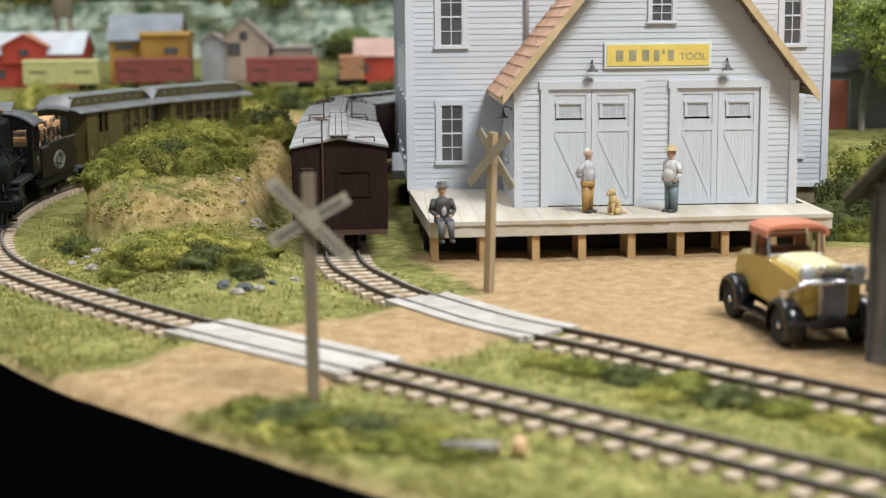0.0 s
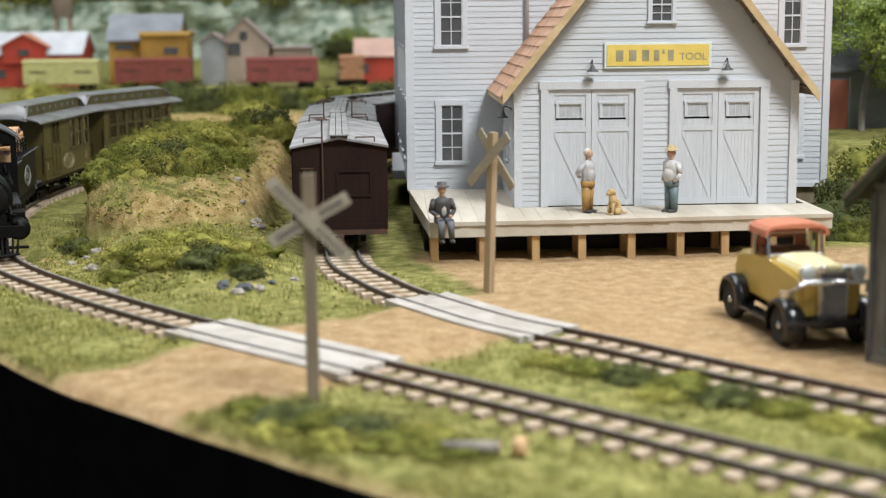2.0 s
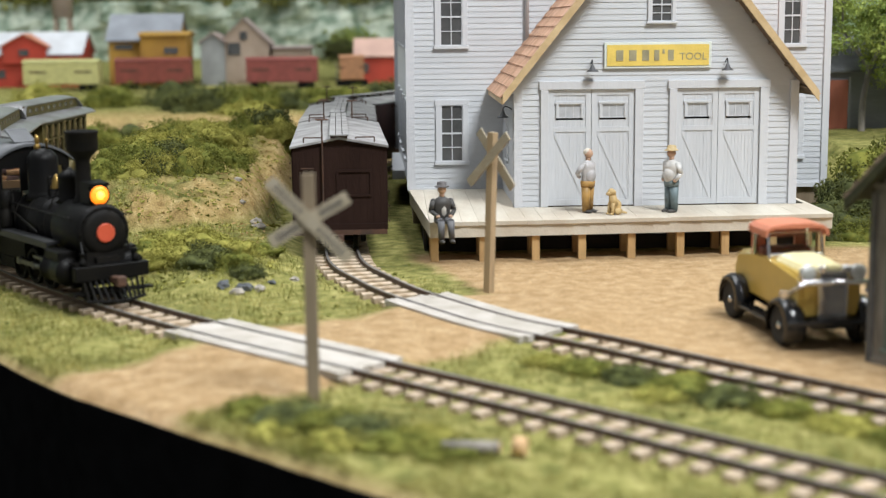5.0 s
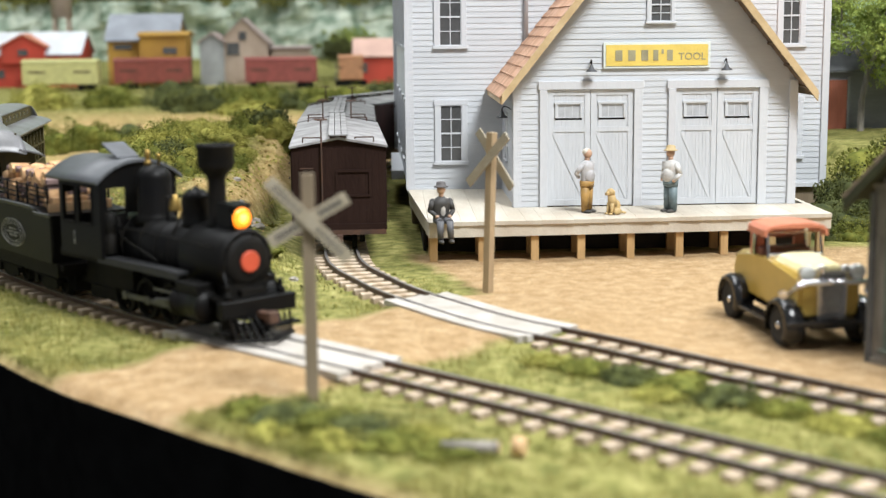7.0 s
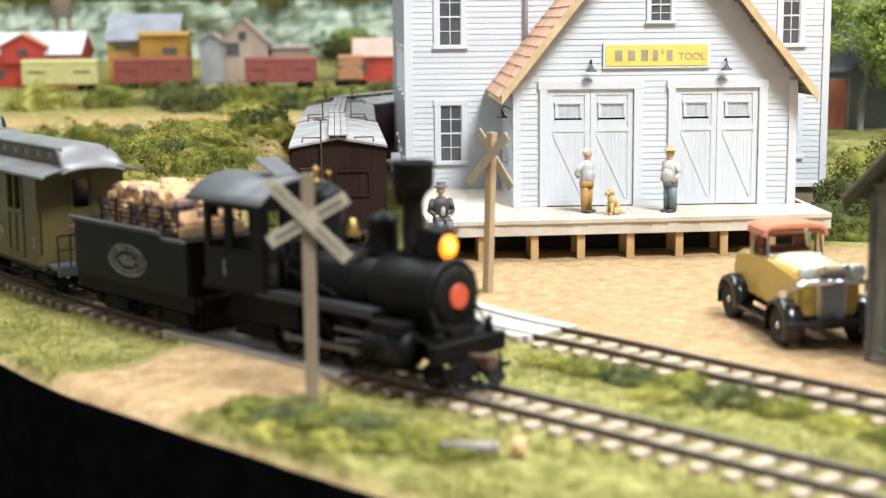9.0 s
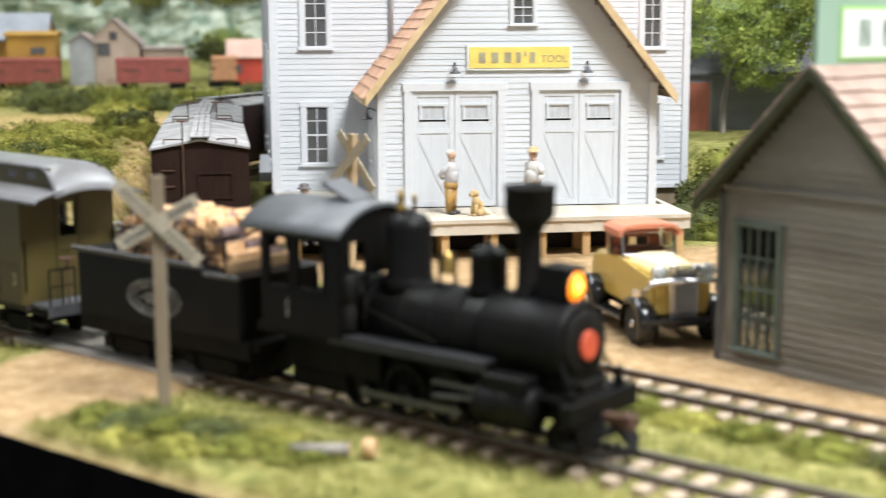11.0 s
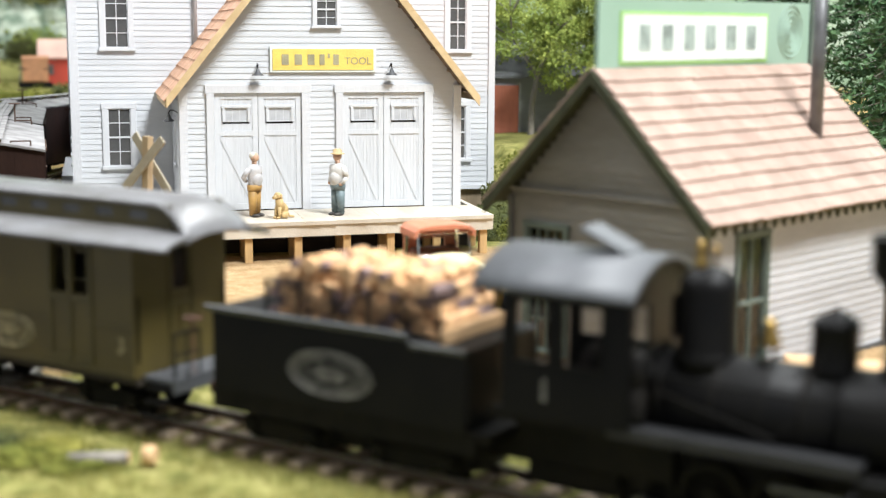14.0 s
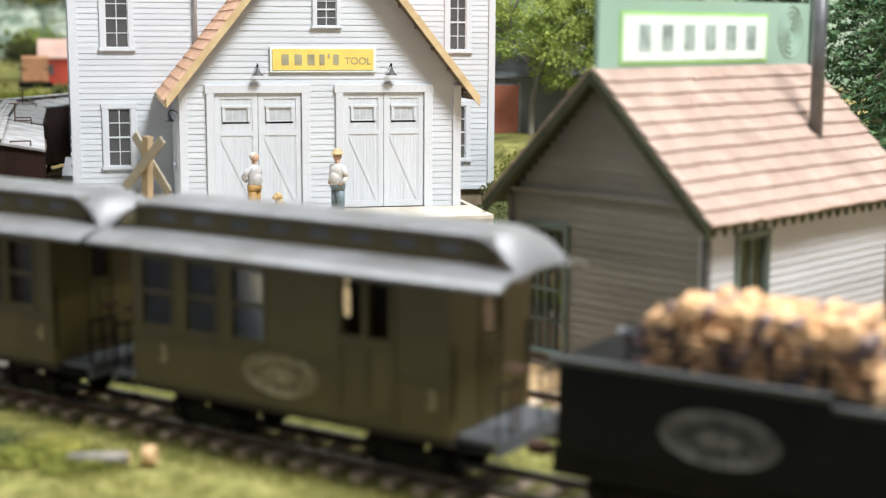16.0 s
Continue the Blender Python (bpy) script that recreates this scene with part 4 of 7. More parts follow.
def medallion(parent, x, y, z, w, h, ink):
    """An oval badge: two rings with bars of worn lettering between and across them."""
    bm = B()
    s = 1 if y > 0 else -1
    for k in (1.0, 0.93, 0.64):
        n = 32
        for i in range(n):
            a, b = 2 * math.pi * i / n, 2 * math.pi * (i + 1) / n
            rod(bm, (x + w / 2 * k * math.cos(a), y, z + h / 2 * k * math.sin(a)), (x + w / 2 * k * math.cos(b), y, z + h / 2 * k * math.sin(b)), 0.22, n=4)
    for i in range(22):
        a = 2 * math.pi * (i + 0.5) / 22
        c = Vector((x + w / 2 * 0.79 * math.cos(a), y, z + h / 2 * 0.79 * math.sin(a)))
        box(bm, c.x - 0.6, c.x + 0.6, y - 0.12, y + 0.12, c.z - 0.42, c.z + 0.42)
    for dz, ww in ((1.5, 0.32), (0, 0.5), (-1.5, 0.32)):
        box(bm, x - w / 2 * ww, x + w / 2 * ww, y - 0.12, y + 0.12, z + dz - 0.42, z + dz + 0.42)
    part("badge", bm, ink, parent, "worn oval badge")


def arc_roof(bm, x0, x1, half, z_edge, z_mid, thick, n=14):
    """A curved roof sheet across y."""
    top = []
    for i in range(n + 1):
        u = -1 + 2 * i / n
        top.append((u * half, z_edge + (z_mid - z_edge) * (1 - abs(u) ** 2.2)))
    poly = top + [(y * 0.985, z - thick) for y, z in reversed(top)]
    for f in {f for v in prism(bm, poly, "x", x0, x1) for f in v.link_faces}:
        f.smooth = len(f.verts) == 4
    return poly


def build_locomotive():
    loco = thing("steam_locomotive", "black narrow-gauge steam locomotive with lit amber headlamp", "locomotive")
    X = 60.0
    along = Matrix.Translation((X, 0, 34.5)) @ Matrix.Rotation(radians(90), 4, "Y")
    bm = B()
    lathe(bm, [(11.6, -92), (12.0, -60), (12.0, -31)], 28, along)
    part("boiler", bm, BLACKIRON, loco)
    bm = B()
    lathe(bm, [(12.6, -31.5), (12.8, -31), (12.8, -3.2), (12.2, -2.2), (11.2, -1.8)], 28, along)
    part("smokebox", bm, BLACKIRON, loco)
    bm = B()
    lathe(bm, [(10.4, -2.0), (10.2, -1.2), (7.5, -0.6), (5.2, -0.3)], 24, along)
    for i in range(10):
        a = 2 * math.pi * i / 10
        rod(bm, (X - 2, 11.2 * math.cos(a), 34.5 + 11.2 * math.sin(a)), (X - 0.8, 11.2 * math.cos(a), 34.5 + 11.2 * math.sin(a)), 0.6, n=6)
    part("smokebox_door", bm, BLACKDULL, loco)
    bm = B()
    lathe(bm, [(4.3, -0.4), (4.3, 0.5), (3.9, 0.8)], 24, along)
    part("number_plate", bm, REDDISC, loco, "orange-red round number plate")
    for rel in (-40, -50, -62, -76):
        bm = B()
        lathe(bm, [(12.25, rel - 0.6), (12.25, rel + 0.6)], 28, along)
        part("boiler_band", bm, BLACKDULL, loco)
    # stack, domes, bell
    up = Matrix.Translation((X - 21, 0, 0))
    bm = B()
    lathe(bm, [(5.6, 45.5), (4.4, 48), (3.7, 50), (3.5, 65), (4.3, 67), (6.9, 69.8), (7.3, 70.8), (7.3, 77.6), (7.7, 78.0), (7.7, 79.0), (6.6, 79.0), (6.2, 76)], 24, up)
    part("smokestack", bm, BLACKDULL, loco, "flared black smokestack")
    bm = B()
    lathe(bm, [(6.6, 45.0), (5.7, 47), (5.5, 56), (5.9, 56.6), (5.6, 57.6), (3.8, 59.4), (1.2, 60.4), (0.8, 61.2)], 20, Matrix.Translation((X - 36, 0, 0)))
    part("sand_dome", bm, BLACKIRON, loco)
    bm = B()
    lathe(bm, [(9.5, 43.5), (7.8, 46.5), (7.3, 48), (7.3, 62.5), (7.0, 64.2), (5.2, 66.6), (2.6, 67.6), (1.6, 68)], 22, Matrix.Translation((X - 67.5, 0, 0)))
    part("steam_dome", bm, BLACKIRON, loco)
    bm = B()
    lathe(bm, [(1.6, 67.5), (1.5, 69.5), (0.7, 70), (1.1, 70.4), (1.1, 73.4), (0.4, 74.4)], 10, Matrix.Translation((X - 69.5, -1.5, 0)))
    lathe(bm, [(0.6, 67.5), (0.6, 71), (1.0, 71.4), (0.8, 72.6)], 8, Matrix.Translation((X - 67, 2.2, 0)))
    part("whistle", bm, BRASS, loco, "brass whistle")
    bm = B()
    lathe(bm, [(3.0, 50.0), (2.9, 50.7), (2.2, 52.6), (1.9, 54.6), (1.1, 56.0), (0.4, 56.6)], 16, Matrix.Translation((X - 52, 0, 0)))
    part("bell", bm, BRASS, loco, "brass bell")
    bm = B()
    for s in (-1, 1):
        rod(bm, (X - 52, s * 3.8, 46), (X - 52, s * 3.8, 55.5), 0.6, n=6)
    rod(bm, (X - 52, -3.8, 55.5), (X - 52, 3.8, 55.5), 0.5, n=6)
    part("bell_bracket", bm, BLACKDULL, loco)
    # headlamp
    bm = B()
    prism(bm, [(X - 15, 47.2), (X - 5.4, 47.2), (X - 5.4, 54.9), (X - 4.0, 55.4), (X - 4.0, 56.4), (X - 14, 57.0), (X - 15, 55.6)], "y", -4.6, 4.6)
    box(bm, X - 12, X - 6, -3.4, 3.4, 44.6, 47.2)
    part("headlamp", bm, BLACKIRON, loco)
    face = Matrix.Translation((X - 5.4, 0, 51.0)) @ Matrix.Rotation(radians(90), 4, "Y")
    bm = B()
    lathe(bm, [(4.9, 0), (5.0, 1.2), (4.5, 1.3), (4.3, 0.6)], 22, face)
    part("headlamp_rim", bm, BLACKDULL, loco)
    bm = B()
    lathe(bm, [(4.4, 0.5), (4.2, 1.3), (2.6, 1.9), (0.5, 2.1)], 20, face)
    part("headlamp_lens", bm, LAMPGLOW, loco, "glowing amber headlamp lens")
    bm = B()
    lathe(bm, [(1.9, 1.9), (1.5, 2.3), (0.4, 2.5)], 14, face)
    part("bulb", bm, LAMPCORE, loco)
    # cab
    cx0, cx1, hw = X - 115, X - 80.5, 18.4
    for s in (-1, 1):
        bm = B()
        holes = [(cx0 + 3.2, cx0 + 13.2, 42.5, 58.0), (cx0 + 16.6, cx0 + 28.0, 42.5, 58.0)]
        pierced(bm, cx0, cx1, 28.0, 62.0, holes, s * hw - 0.5, s * hw + 0.5)
        side = part("cab_side", bm, BLACKIRON, loco)
        bm = B()
        for a, b, c, d in holes:
            for q in ((a - 0.5, a + 0.3, c, d), (b - 0.3, b + 0.5, c, d), (a - 0.5, b + 0.5, c - 0.8, c), (a - 0.5, b + 0.5, d, d + 0.6)):
                box(bm, q[0], q[1], s * hw - 0.8, s * hw + 0.8, q[2], q[3])
        part("window_trim", bm, BLACKDULL, side)
        letters("1", 8.5, SILVERINK, side, at(cx0 + 12.0, s * (hw + 0.6), 35.2, 0, 0, 180 if s > 0 else 0), label="worn silver numeral")
    bm = B()
    pierced(bm, -hw, hw, 28.0, 62.0, [(-15.5, -6.5, 47, 58), (6.5, 15.5, 47, 58), (-6, 6, 28, 47)], -0.5, 0.5)
    prism(bm, [(-hw, 62), (hw, 62), (hw * 0.6, 67), (0, 69.0), (-hw * 0.6, 67)], "y", -0.5, 0.5)
    part("cab_front", bm, BLACKIRON, loco, "", at(cx1, 0, 0, 0, 0, 90))
    bm = B()
    pierced(bm, -hw, hw, 54.0, 62.0, [(-12, 12, 50, 60)], -0.5, 0.5)
    prism(bm, [(-hw, 62), (hw, 62), (hw * 0.6, 67), (0, 69.0), (-hw * 0.6, 67)], "y", -0.5, 0.5)
    part("cab_rear", bm, BLACKIRON, loco, "", at(cx0, 0, 0, 0, 0, 90))
    bm = B()
    arc_roof(bm, X - 123, X - 78.5, 21.2, 61.2, 69.6, 1.2)
    part("cab_roof", bm, STEELGREY, loco, "dark grey curved cab roof")
    bm = B()
    box(bm, -7, 7, -5.5, 5.5, -0.5, 0.5, bev=0.2)
    part("roof_hatch", bm, STEELGREY, loco, "open roof hatch", at(X - 94, 0, 72.4, 0, 24, 0))
    bx("cab_floor", (cx0 - 4, cx1, -17.5, 17.5, 26, 29), BLACKDULL, loco)
    bm = B()
    lathe(bm, [(10.5, -117 + 18), (11.4, -84)], 20, along)
    part("backhead", bm, BLACKDULL, loco)
    # running boards, frame, cylinders
    for s in (-1, 1):
        bm = B()
        box(bm, X - 86, X - 24, min(s * 11, s * 17.8), max(s * 11, s * 17.8), 27.8, 29.3, bev=0.2)
        box(bm, X - 86, X - 24, min(s * 17.2, s * 17.9), max(s * 17.2, s * 17.9), 26.2, 28.4)
        part("running_board", bm, WALKSHINE, loco, "running board painted lighter for its edge highlight")
        bm = B()
        lathe(bm, [(0.3, -26), (6.3, -26), (6.3, -25), (5.8, -25), (5.8, -8), (6.3, -8), (6.3, -7), (0.3, -7)], 18, Matrix.Translation((X, s * 15.0, 17.5)) @ Matrix.Rotation(radians(90), 4, "Y"))
        part("cylinder", bm, BLACKIRON, loco)
        bm = B()
        box(bm, X - 24, X - 9, min(s * 10, s * 19), max(s * 10, s * 19), 22, 26.5, bev=0.5)
        part("valve_chest", bm, BLACKIRON, loco)
        bm = B()
        rod(bm, (X - 26, s * 15.2, 17.5), (X - 45, s * 15.2, 15.5), 0.8, n=6)
        box(bm, X - 45, X - 27, min(s * 14.2, s * 16.2), max(s * 14.2, s * 16.2), 19.5, 20.6)
        part("piston_rod", bm, PIPE, loco)
        bm = B()
        rod(bm, (X - 3, s * 10.5, 32), (X + 4, s * 12.5, 19.5), 0.55, n=6)
        part("brace", bm, BLACKIRON, loco)
        bm = B()
        rod(bm, (X - 82, s * 13.4, 42.5), (X - 6, s * 13.4, 41), 0.4, n=6)
        for k in (-75, -55, -33, -10):
            rod(bm, (X + k, s * 12.0, 41.5), (X + k, s * 13.6, 41.6), 0.45, n=5)
        part("handrail", bm, BLACKIRON, loco)
        bm = B()
        rod(bm, (X - 78, s * 11.6, 46), (X - 74, s * 13.2, 38), 0.5, n=5)
        rod(bm, (X - 74, s * 13.2, 38), (X - 46, s * 13.2, 31), 0.5, n=5)
        rod(bm, (X - 36, s * 6, 52), (X - 44, s * 12.8, 32), 0.4, n=5)
        part("pipe", bm, BLACKDULL, loco)
        bm = B()
        rod(bm, (X - 82, s * 12.5, 37), (X - 60, s * 12.5, 37), 2.6, n=12) if s > 0 else lathe(bm, [(2.6, 30), (2.8, 31), (2.8, 38), (2.0, 39), (2.6, 40), (2.6, 47), (1.5, 48)], 12, Matrix.Translation((X - 80, -14.6, 0)))
        part("air_pump", bm, BLACKDULL, loco)
    bx("frame", (X - 118, X + 2, -5.5, 5.5, 12, 24), BLACKDULL, loco)
    # added dark block that hides bright ground and stands for the shade underneath
    bx("ash_pan", (X - 114, X - 24, -6.2, 6.2, 6.5, 12), BLACKDULL, loco)
    bx("drawbar", (X - 130, X - 112, -3, 3, 11, 17), BLACKDULL, loco)
    bx("firebox", (X - 100, X - 72, -9.5, 9.5, 14, 34), BLACKDULL, loco)
    bx("pilot_beam", (X + 2, X + 6, -17.5, 17.5, 14.5, 21), BLACKIRON, loco, bev=0.3)
    bm = B()
    box(bm, X - 8, X + 3, -15, 15, 20.2, 21.4)
    for s in (-1, 1):
        lathe(bm, [(1.8, 21), (1.8, 23), (1.0, 24), (1.0, 26), (1.6, 26.5)], 8, Matrix.Translation((X + 2.5, s * 12.5, 0)))
    part("pilot_deck", bm, BLACKIRON, loco)
    for i in range(11):
        bm = B()
        y = -14 + i * 2.8
        rod(bm, (X + 6, y, 14.2), (X + 16 - abs(y) * 0.55, y * 0.92, 6.0), 0.6, 0.75, n=5)
        part("pilot_slat", bm, BLACKDULL, loco)
    bm = B()
    for s in (-1, 1):
        rod(bm, (X + 8.2, s * 14, 6.0), (X + 16.4, 0, 6.0), 0.8, n=6)
    part("pilot_foot", bm, BLACKDULL, loco)
    bm = B()
    box(bm, X + 5, X + 13, -1.6, 1.6, 13, 16, bev=0.4)
    box(bm, X + 12, X + 16, -2.6, 2.0, 12.2, 16.8, bev=0.5)
    part("coupler", bm, RUST, loco)
    bx("step_board", (X + 2, X + 6.5, -19, 19, 8.5, 9.6), BLACKIRON, loco)
    bx("steam_chest", (X - 14, X - 1, -9, 9, 14, 26), BLACKDULL, loco)
    for rel in (-44, -62, -80):
        wheelset(loco, X + rel, 8.6, spokes=10, name="driving_wheelset")
    wheelset(loco, X - 4, 4.4, name="pilot_wheelset")
    for s in (-1, 1):
        bm = B()
        box(bm, -20.5, 20.5, s * 10.9 - 0.5, s * 10.9 + 0.5, -1.1, 1.1)
        for k in (-18, 0, 18):
            rod(bm, (k, s * 10.9 - 0.9, 0), (k, s * 10.9 + 0.9, 0), 1.8, n=10)
        ob = part("side_rod", bm, PIPE, loco, "", at(X - 62, 0, RAIL_Z + 8.6))
        SIDE_RODS.append(ob)
    TRAIN.append((loco, -59.5, 34.0, -59.5))
    return loco


SIDE_RODS = []


def build_tender():
    t = thing("tender", "black locomotive tender stacked with split firewood", "tender")
    # rel -128 .. -207, middle -167
    L0, L1, hw = -45.0, 41.5, 18.6
    bm = B()
    poly = [(L0, 20.5), (L1, 20.5), (L1, 42.2), (32, 42.6), (24, 44.4), (L0, 44.4)]
    prism(bm, poly, "y", -hw, hw)
    part("tank", bm, BLACKIRON, t)
    for s in (-1, 1):
        bm = B()
        prism(bm, [(hw * s, 43.2), ((hw + 2.0) * s, 45.2), ((hw + 1.4) * s, 45.5), ((hw - 0.8) * s, 43.8)], "x", L0 - 1.6, 24)
        prism(bm, [(hw * s, 41.2), ((hw + 0.8) * s, 42.6), ((hw + 0.2) * s, 42.9), ((hw - 0.8) * s, 41.8)], "x", 24, L1)
        part("coping", bm, STEELGREY, t)
        medallion(t, -2.5, s * (hw + 0.1), 30.3, 29, 13, SILVERINK)
        # fence round the load
        bm = B()
        for z in (47.0, 49.2, 51.4, 53.4):
            rod(bm, (-28, s * 14.9, z), (31, s * 14.9, z - 0.4), 0.35, n=5)
        for x in (-28, -16, -4, 8, 20, 31):
            rod(bm, (x, s * 14.9, 42), (x, s * 14.9, 54.2), 0.5, n=6)
        part("load_rail", bm, BLACKIRON, t)
    bm = B()
    for z in (47.0, 49.2, 51.4, 53.4):
        rod(bm, (-28, -14.9, z), (-28, 14.9, z), 0.35, n=5)
    part("load_rail", bm, BLACKIRON, t)
    bx("load_end", (31.6, 33.4, -15.2, 15.2, 41.5, 46.5), LUMBER, t, "raw timber end board")
    bx("frame", (L0 - 2, L1 + 2, -17, 17, 14.0, 20.4), BLACKDULL, t)
    bx("footplate", (L1, L1 + 6, -16, 16, 17.5, 20.2), BLACKDULL, t)
    # dark filler box added to keep the space under the tank in shade
    bx("brake_gear", (L0 + 4, L1 - 2, -7.0, 7.0, 6.5, 14.0), BLACKDULL, t)
    bm = B()
    for s in (-1, 1):
        rod(bm, (L0 - 1, s * 16, 19), (L0 - 1, s * 16, 36), 0.5, n=5)
        rod(bm, (L1 + 0.8, s * 17.8, 24), (L1 + 0.8, s * 17.8, 40), 0.5, n=5)
    part("grab_iron", bm, BLACKIRON, t)
    bm = B()
    box(bm, L0 - 9, L0 - 2, -1.5, 1.5, 13, 16, bev=0.3)
    part("coupler", bm, RUST, t)
    bogie(t, -25)
    bogie(t, 21)
    # firewood: split billets stacked crosswise, their ends towards the sides
    rnd = random.Random(11)
    shapes = []
    for i in range(12):
        bm = B()
        r = rnd.uniform(1.45, 2.3)
        ln = rnd.uniform(7.6, 9.6)
        n = rnd.choice((3, 4, 4, 5, 6))
        poly = [(r * math.cos(2 * math.pi * j / n + 0.4) * rnd.uniform(.75, 1.1), r * math.sin(2 * math.pi * j / n + 0.4) * rnd.uniform(.75, 1.1)) for j in range(n)]
        prism(bm, poly, "y", -ln / 2, ln / 2)
        data = mesh(bm, "firewood_log")
        data.materials.append(WOODLOAD if i % 4 else WOODBARK)
        shapes.append(data)
    for layer in range(6):
        z = 44.8 + layer * 2.75
        inset = (0, 0, 0, 0.5, 2.2, 6.0)[layer]
        for x in np.arange(-26 + inset + (layer % 2) * 1.5, 30.8 - inset, 3.05):
            for y in (-9.0, 0.0, 9.0):
                if layer < 4 and y == 0 and -22 < x < 27:
                    continue
                ob = new("firewood_log", shapes[rnd.randrange(12)])
                ob.parent = t
                ob.matrix_basis = at(x + rnd.uniform(-.6, .6), y + rnd.uniform(-1.0, 1.0), z + rnd.uniform(-.5, .5), rnd.uniform(-7, 7), rnd.uniform(0, 360), rnd.uniform(-12, 12) + (90 if layer > 3 and rnd.random() < .15 else 0))
    bx("load_core", (-24, 29, -9, 9, 44.5, 55.5), WOODBARK, t)
    TRAIN.append((t, -167.0, 21.5, -167.0))
    return t


def build_coach(combine, centre, number, label):
    """A wooden coach with clerestory roof and open end platforms; x = 0 in its middle."""
    c = thing("combine_car" if combine else "passenger_coach", label, "railway coach", group="passenger cars")
    L, hw, z0, z1 = 56.5, 20.4, 19.0, 60.8
    for s in (-1, 1):
        # the door lies towards the front of the combine
        if combine:
            wins = [(-52 + k * 17.5, -40.5 + k * 17.5) for k in range(3)]
            doors = [(20.0, 39.5)]
        else:
            wins = [(-50 + k * 14.6, -39.0 + k * 14.6) for k in range(7)]
            doors = []
        holes = [(a, b, 37.0, 57.2) for a, b in wins]
        holes += [(a + 2.0, (a + b) / 2 - 0.9, 43.0, 58.0) for a, b in doors] + [((a + b) / 2 + 0.9, b - 2.0, 43.0, 58.0) for a, b in doors]
        bm = B()
        pierced(bm, -L, L, z0, z1, holes, s * hw - 0.6, s * hw + 0.6)
        side = part("side_wall", bm, OLIVE, c)
        for a, b in wins:
            bm = B()
            for q in ((a - 0.9, a, 36.2, 58.0), (b, b + 0.9, 36.2, 58.0), (a, b, 57.2, 58.0), (a, b, 46.6, 47.5)):
                box(bm, q[0], q[1], s * hw - 0.9, s * hw + 0.9, q[2], q[3])
            w = part("window", bm, OLIVED, side)
            bm = B()
            box(bm, a - 1.3, b + 1.3, s * hw - 0.9, s * hw + 1.4 if s > 0 else s * hw + 0.9, 35.6, 37.0)
            part("sill", bm, OLIVED, w)
            p = bx("pane", (a, b, s * hw - 0.2, s * hw, 37, 57.2), CLEAR, w)
            p.visible_shadow = False
        for a, b in doors:
            bm = B()
            yy = sorted((s * (hw + 0.55), s * (hw + 1.1)))
            for q in ((a, a + 1.6, 21, 60), (b - 1.6, b, 21, 60), ((a + b) / 2 - 0.8, (a + b) / 2 + 0.8, 21, 59), (a, b, 58.4, 60), (a + 1.6, b - 1.6, 40.5, 42.6), (a + 1.6, b - 1.6, 21, 23)):
                box(bm, q[0], q[1], yy[0], yy[1], q[2], q[3])
            part("baggage_door", bm, OLIVED, side, "panelled olive baggage door")
        bm = B()
        yy = sorted((s * (hw + 0.5), s * (hw + 1.0)))
        for q in ((-L, L, 34.2, 34.8), (-L, L, 59.6, 60.3), (-L, L, 19.0, 20.6)):
            for p0, p1 in spans(q[0], q[1], q[2], q[3], [(a, b, 20, 61) for a, b in doors] if q[2] > 20 else []):
                box(bm, p0, p1, yy[0], yy[1], q[2], q[3])
        part("belt_moulding", bm, OLIVED, side)
        medallion(c, 0 if combine else 0, s * (hw + 0.65), 28.4, 26, 12, GOLDINK)
        for x in (-44.5, 51.0):
            letters(number, 7.0, GOLDINK, side, at(x, s * (hw + 0.7), 28.5, 0, 0, 180 if s > 0 else 0), label="worn cream numeral")
        bm = B()
        rod(bm, (-L + 12, s * 16, 16.5), (-20, s * 16, 10.5), 0.5, n=5)
        rod(bm, (-20, s * 16, 10.5), (20, s * 16, 10.5), 0.5, n=5)
        rod(bm, (20, s * 16, 10.5), (L - 12, s * 16, 16.5), 0.5, n=5)
        part("truss_rod", bm, BLACKDULL, c)
    for e in (-1, 1):
        bm = B()
        holes = [(-3.6, 3.6, 44, 57)]
        pierced(bm, -hw + 0.6, hw - 0.6, z0, z1 + 0.5, holes, -0.6, 0.6)
        prism(bm, [(-hw, 61.3), (hw, 61.3), (13, 63.1), (-13, 63.1)], "y", -0.6, 0.6)
        end = part("end_wall", bm, OLIVE, c, "", at(e * (L - 0.6), 0, 0, 0, 0, 90))
        bm = B()
        for q in ((-5.6, -4.6, 20, 59.5), (4.6, 5.6, 20, 59.5), (-5.6, 5.6, 58.6, 59.8), (-4.6, 4.6, 38.5, 40), (-4.6, 4.6, 20, 21.5), (-0.5, 0.5, 21.5, 38.5)):
            for y in (-1.1, 0.6):
                box(bm, q[0], q[1], y, y + 0.5, q[2], q[3])
        part("end_door", bm, OLIVED, end)
        for a, b, z, zt in holes:
            p = bx("pane", (a, b, -0.1, 0.1, z, zt), CLEAR, end)
            p.visible_shadow = False
        # open platform with railing, brake wheel and steps
        x0, x1 = sorted((e * L, e * (L + 13)))
        bm = B()
        box(bm, x0, x1, -17.5, 17.5, 18.0, 19.6, bev=0.2)
        box(bm, x1 - 1.2 if e > 0 else x0, x1 if e > 0 else x0 + 1.2, -17.5, 17.5, 15.2, 19.6)
        plat = part("platform", bm, STEELGREY, c, "dark grey end platform")
        xe = e * (L + 12.4)
        for s in (-1, 1):
            bars = [("railing_post", (xe, s * y, 19), (xe, s * y, 33.5), 0.4) for y in (16.8, 11.2, 5.6)]
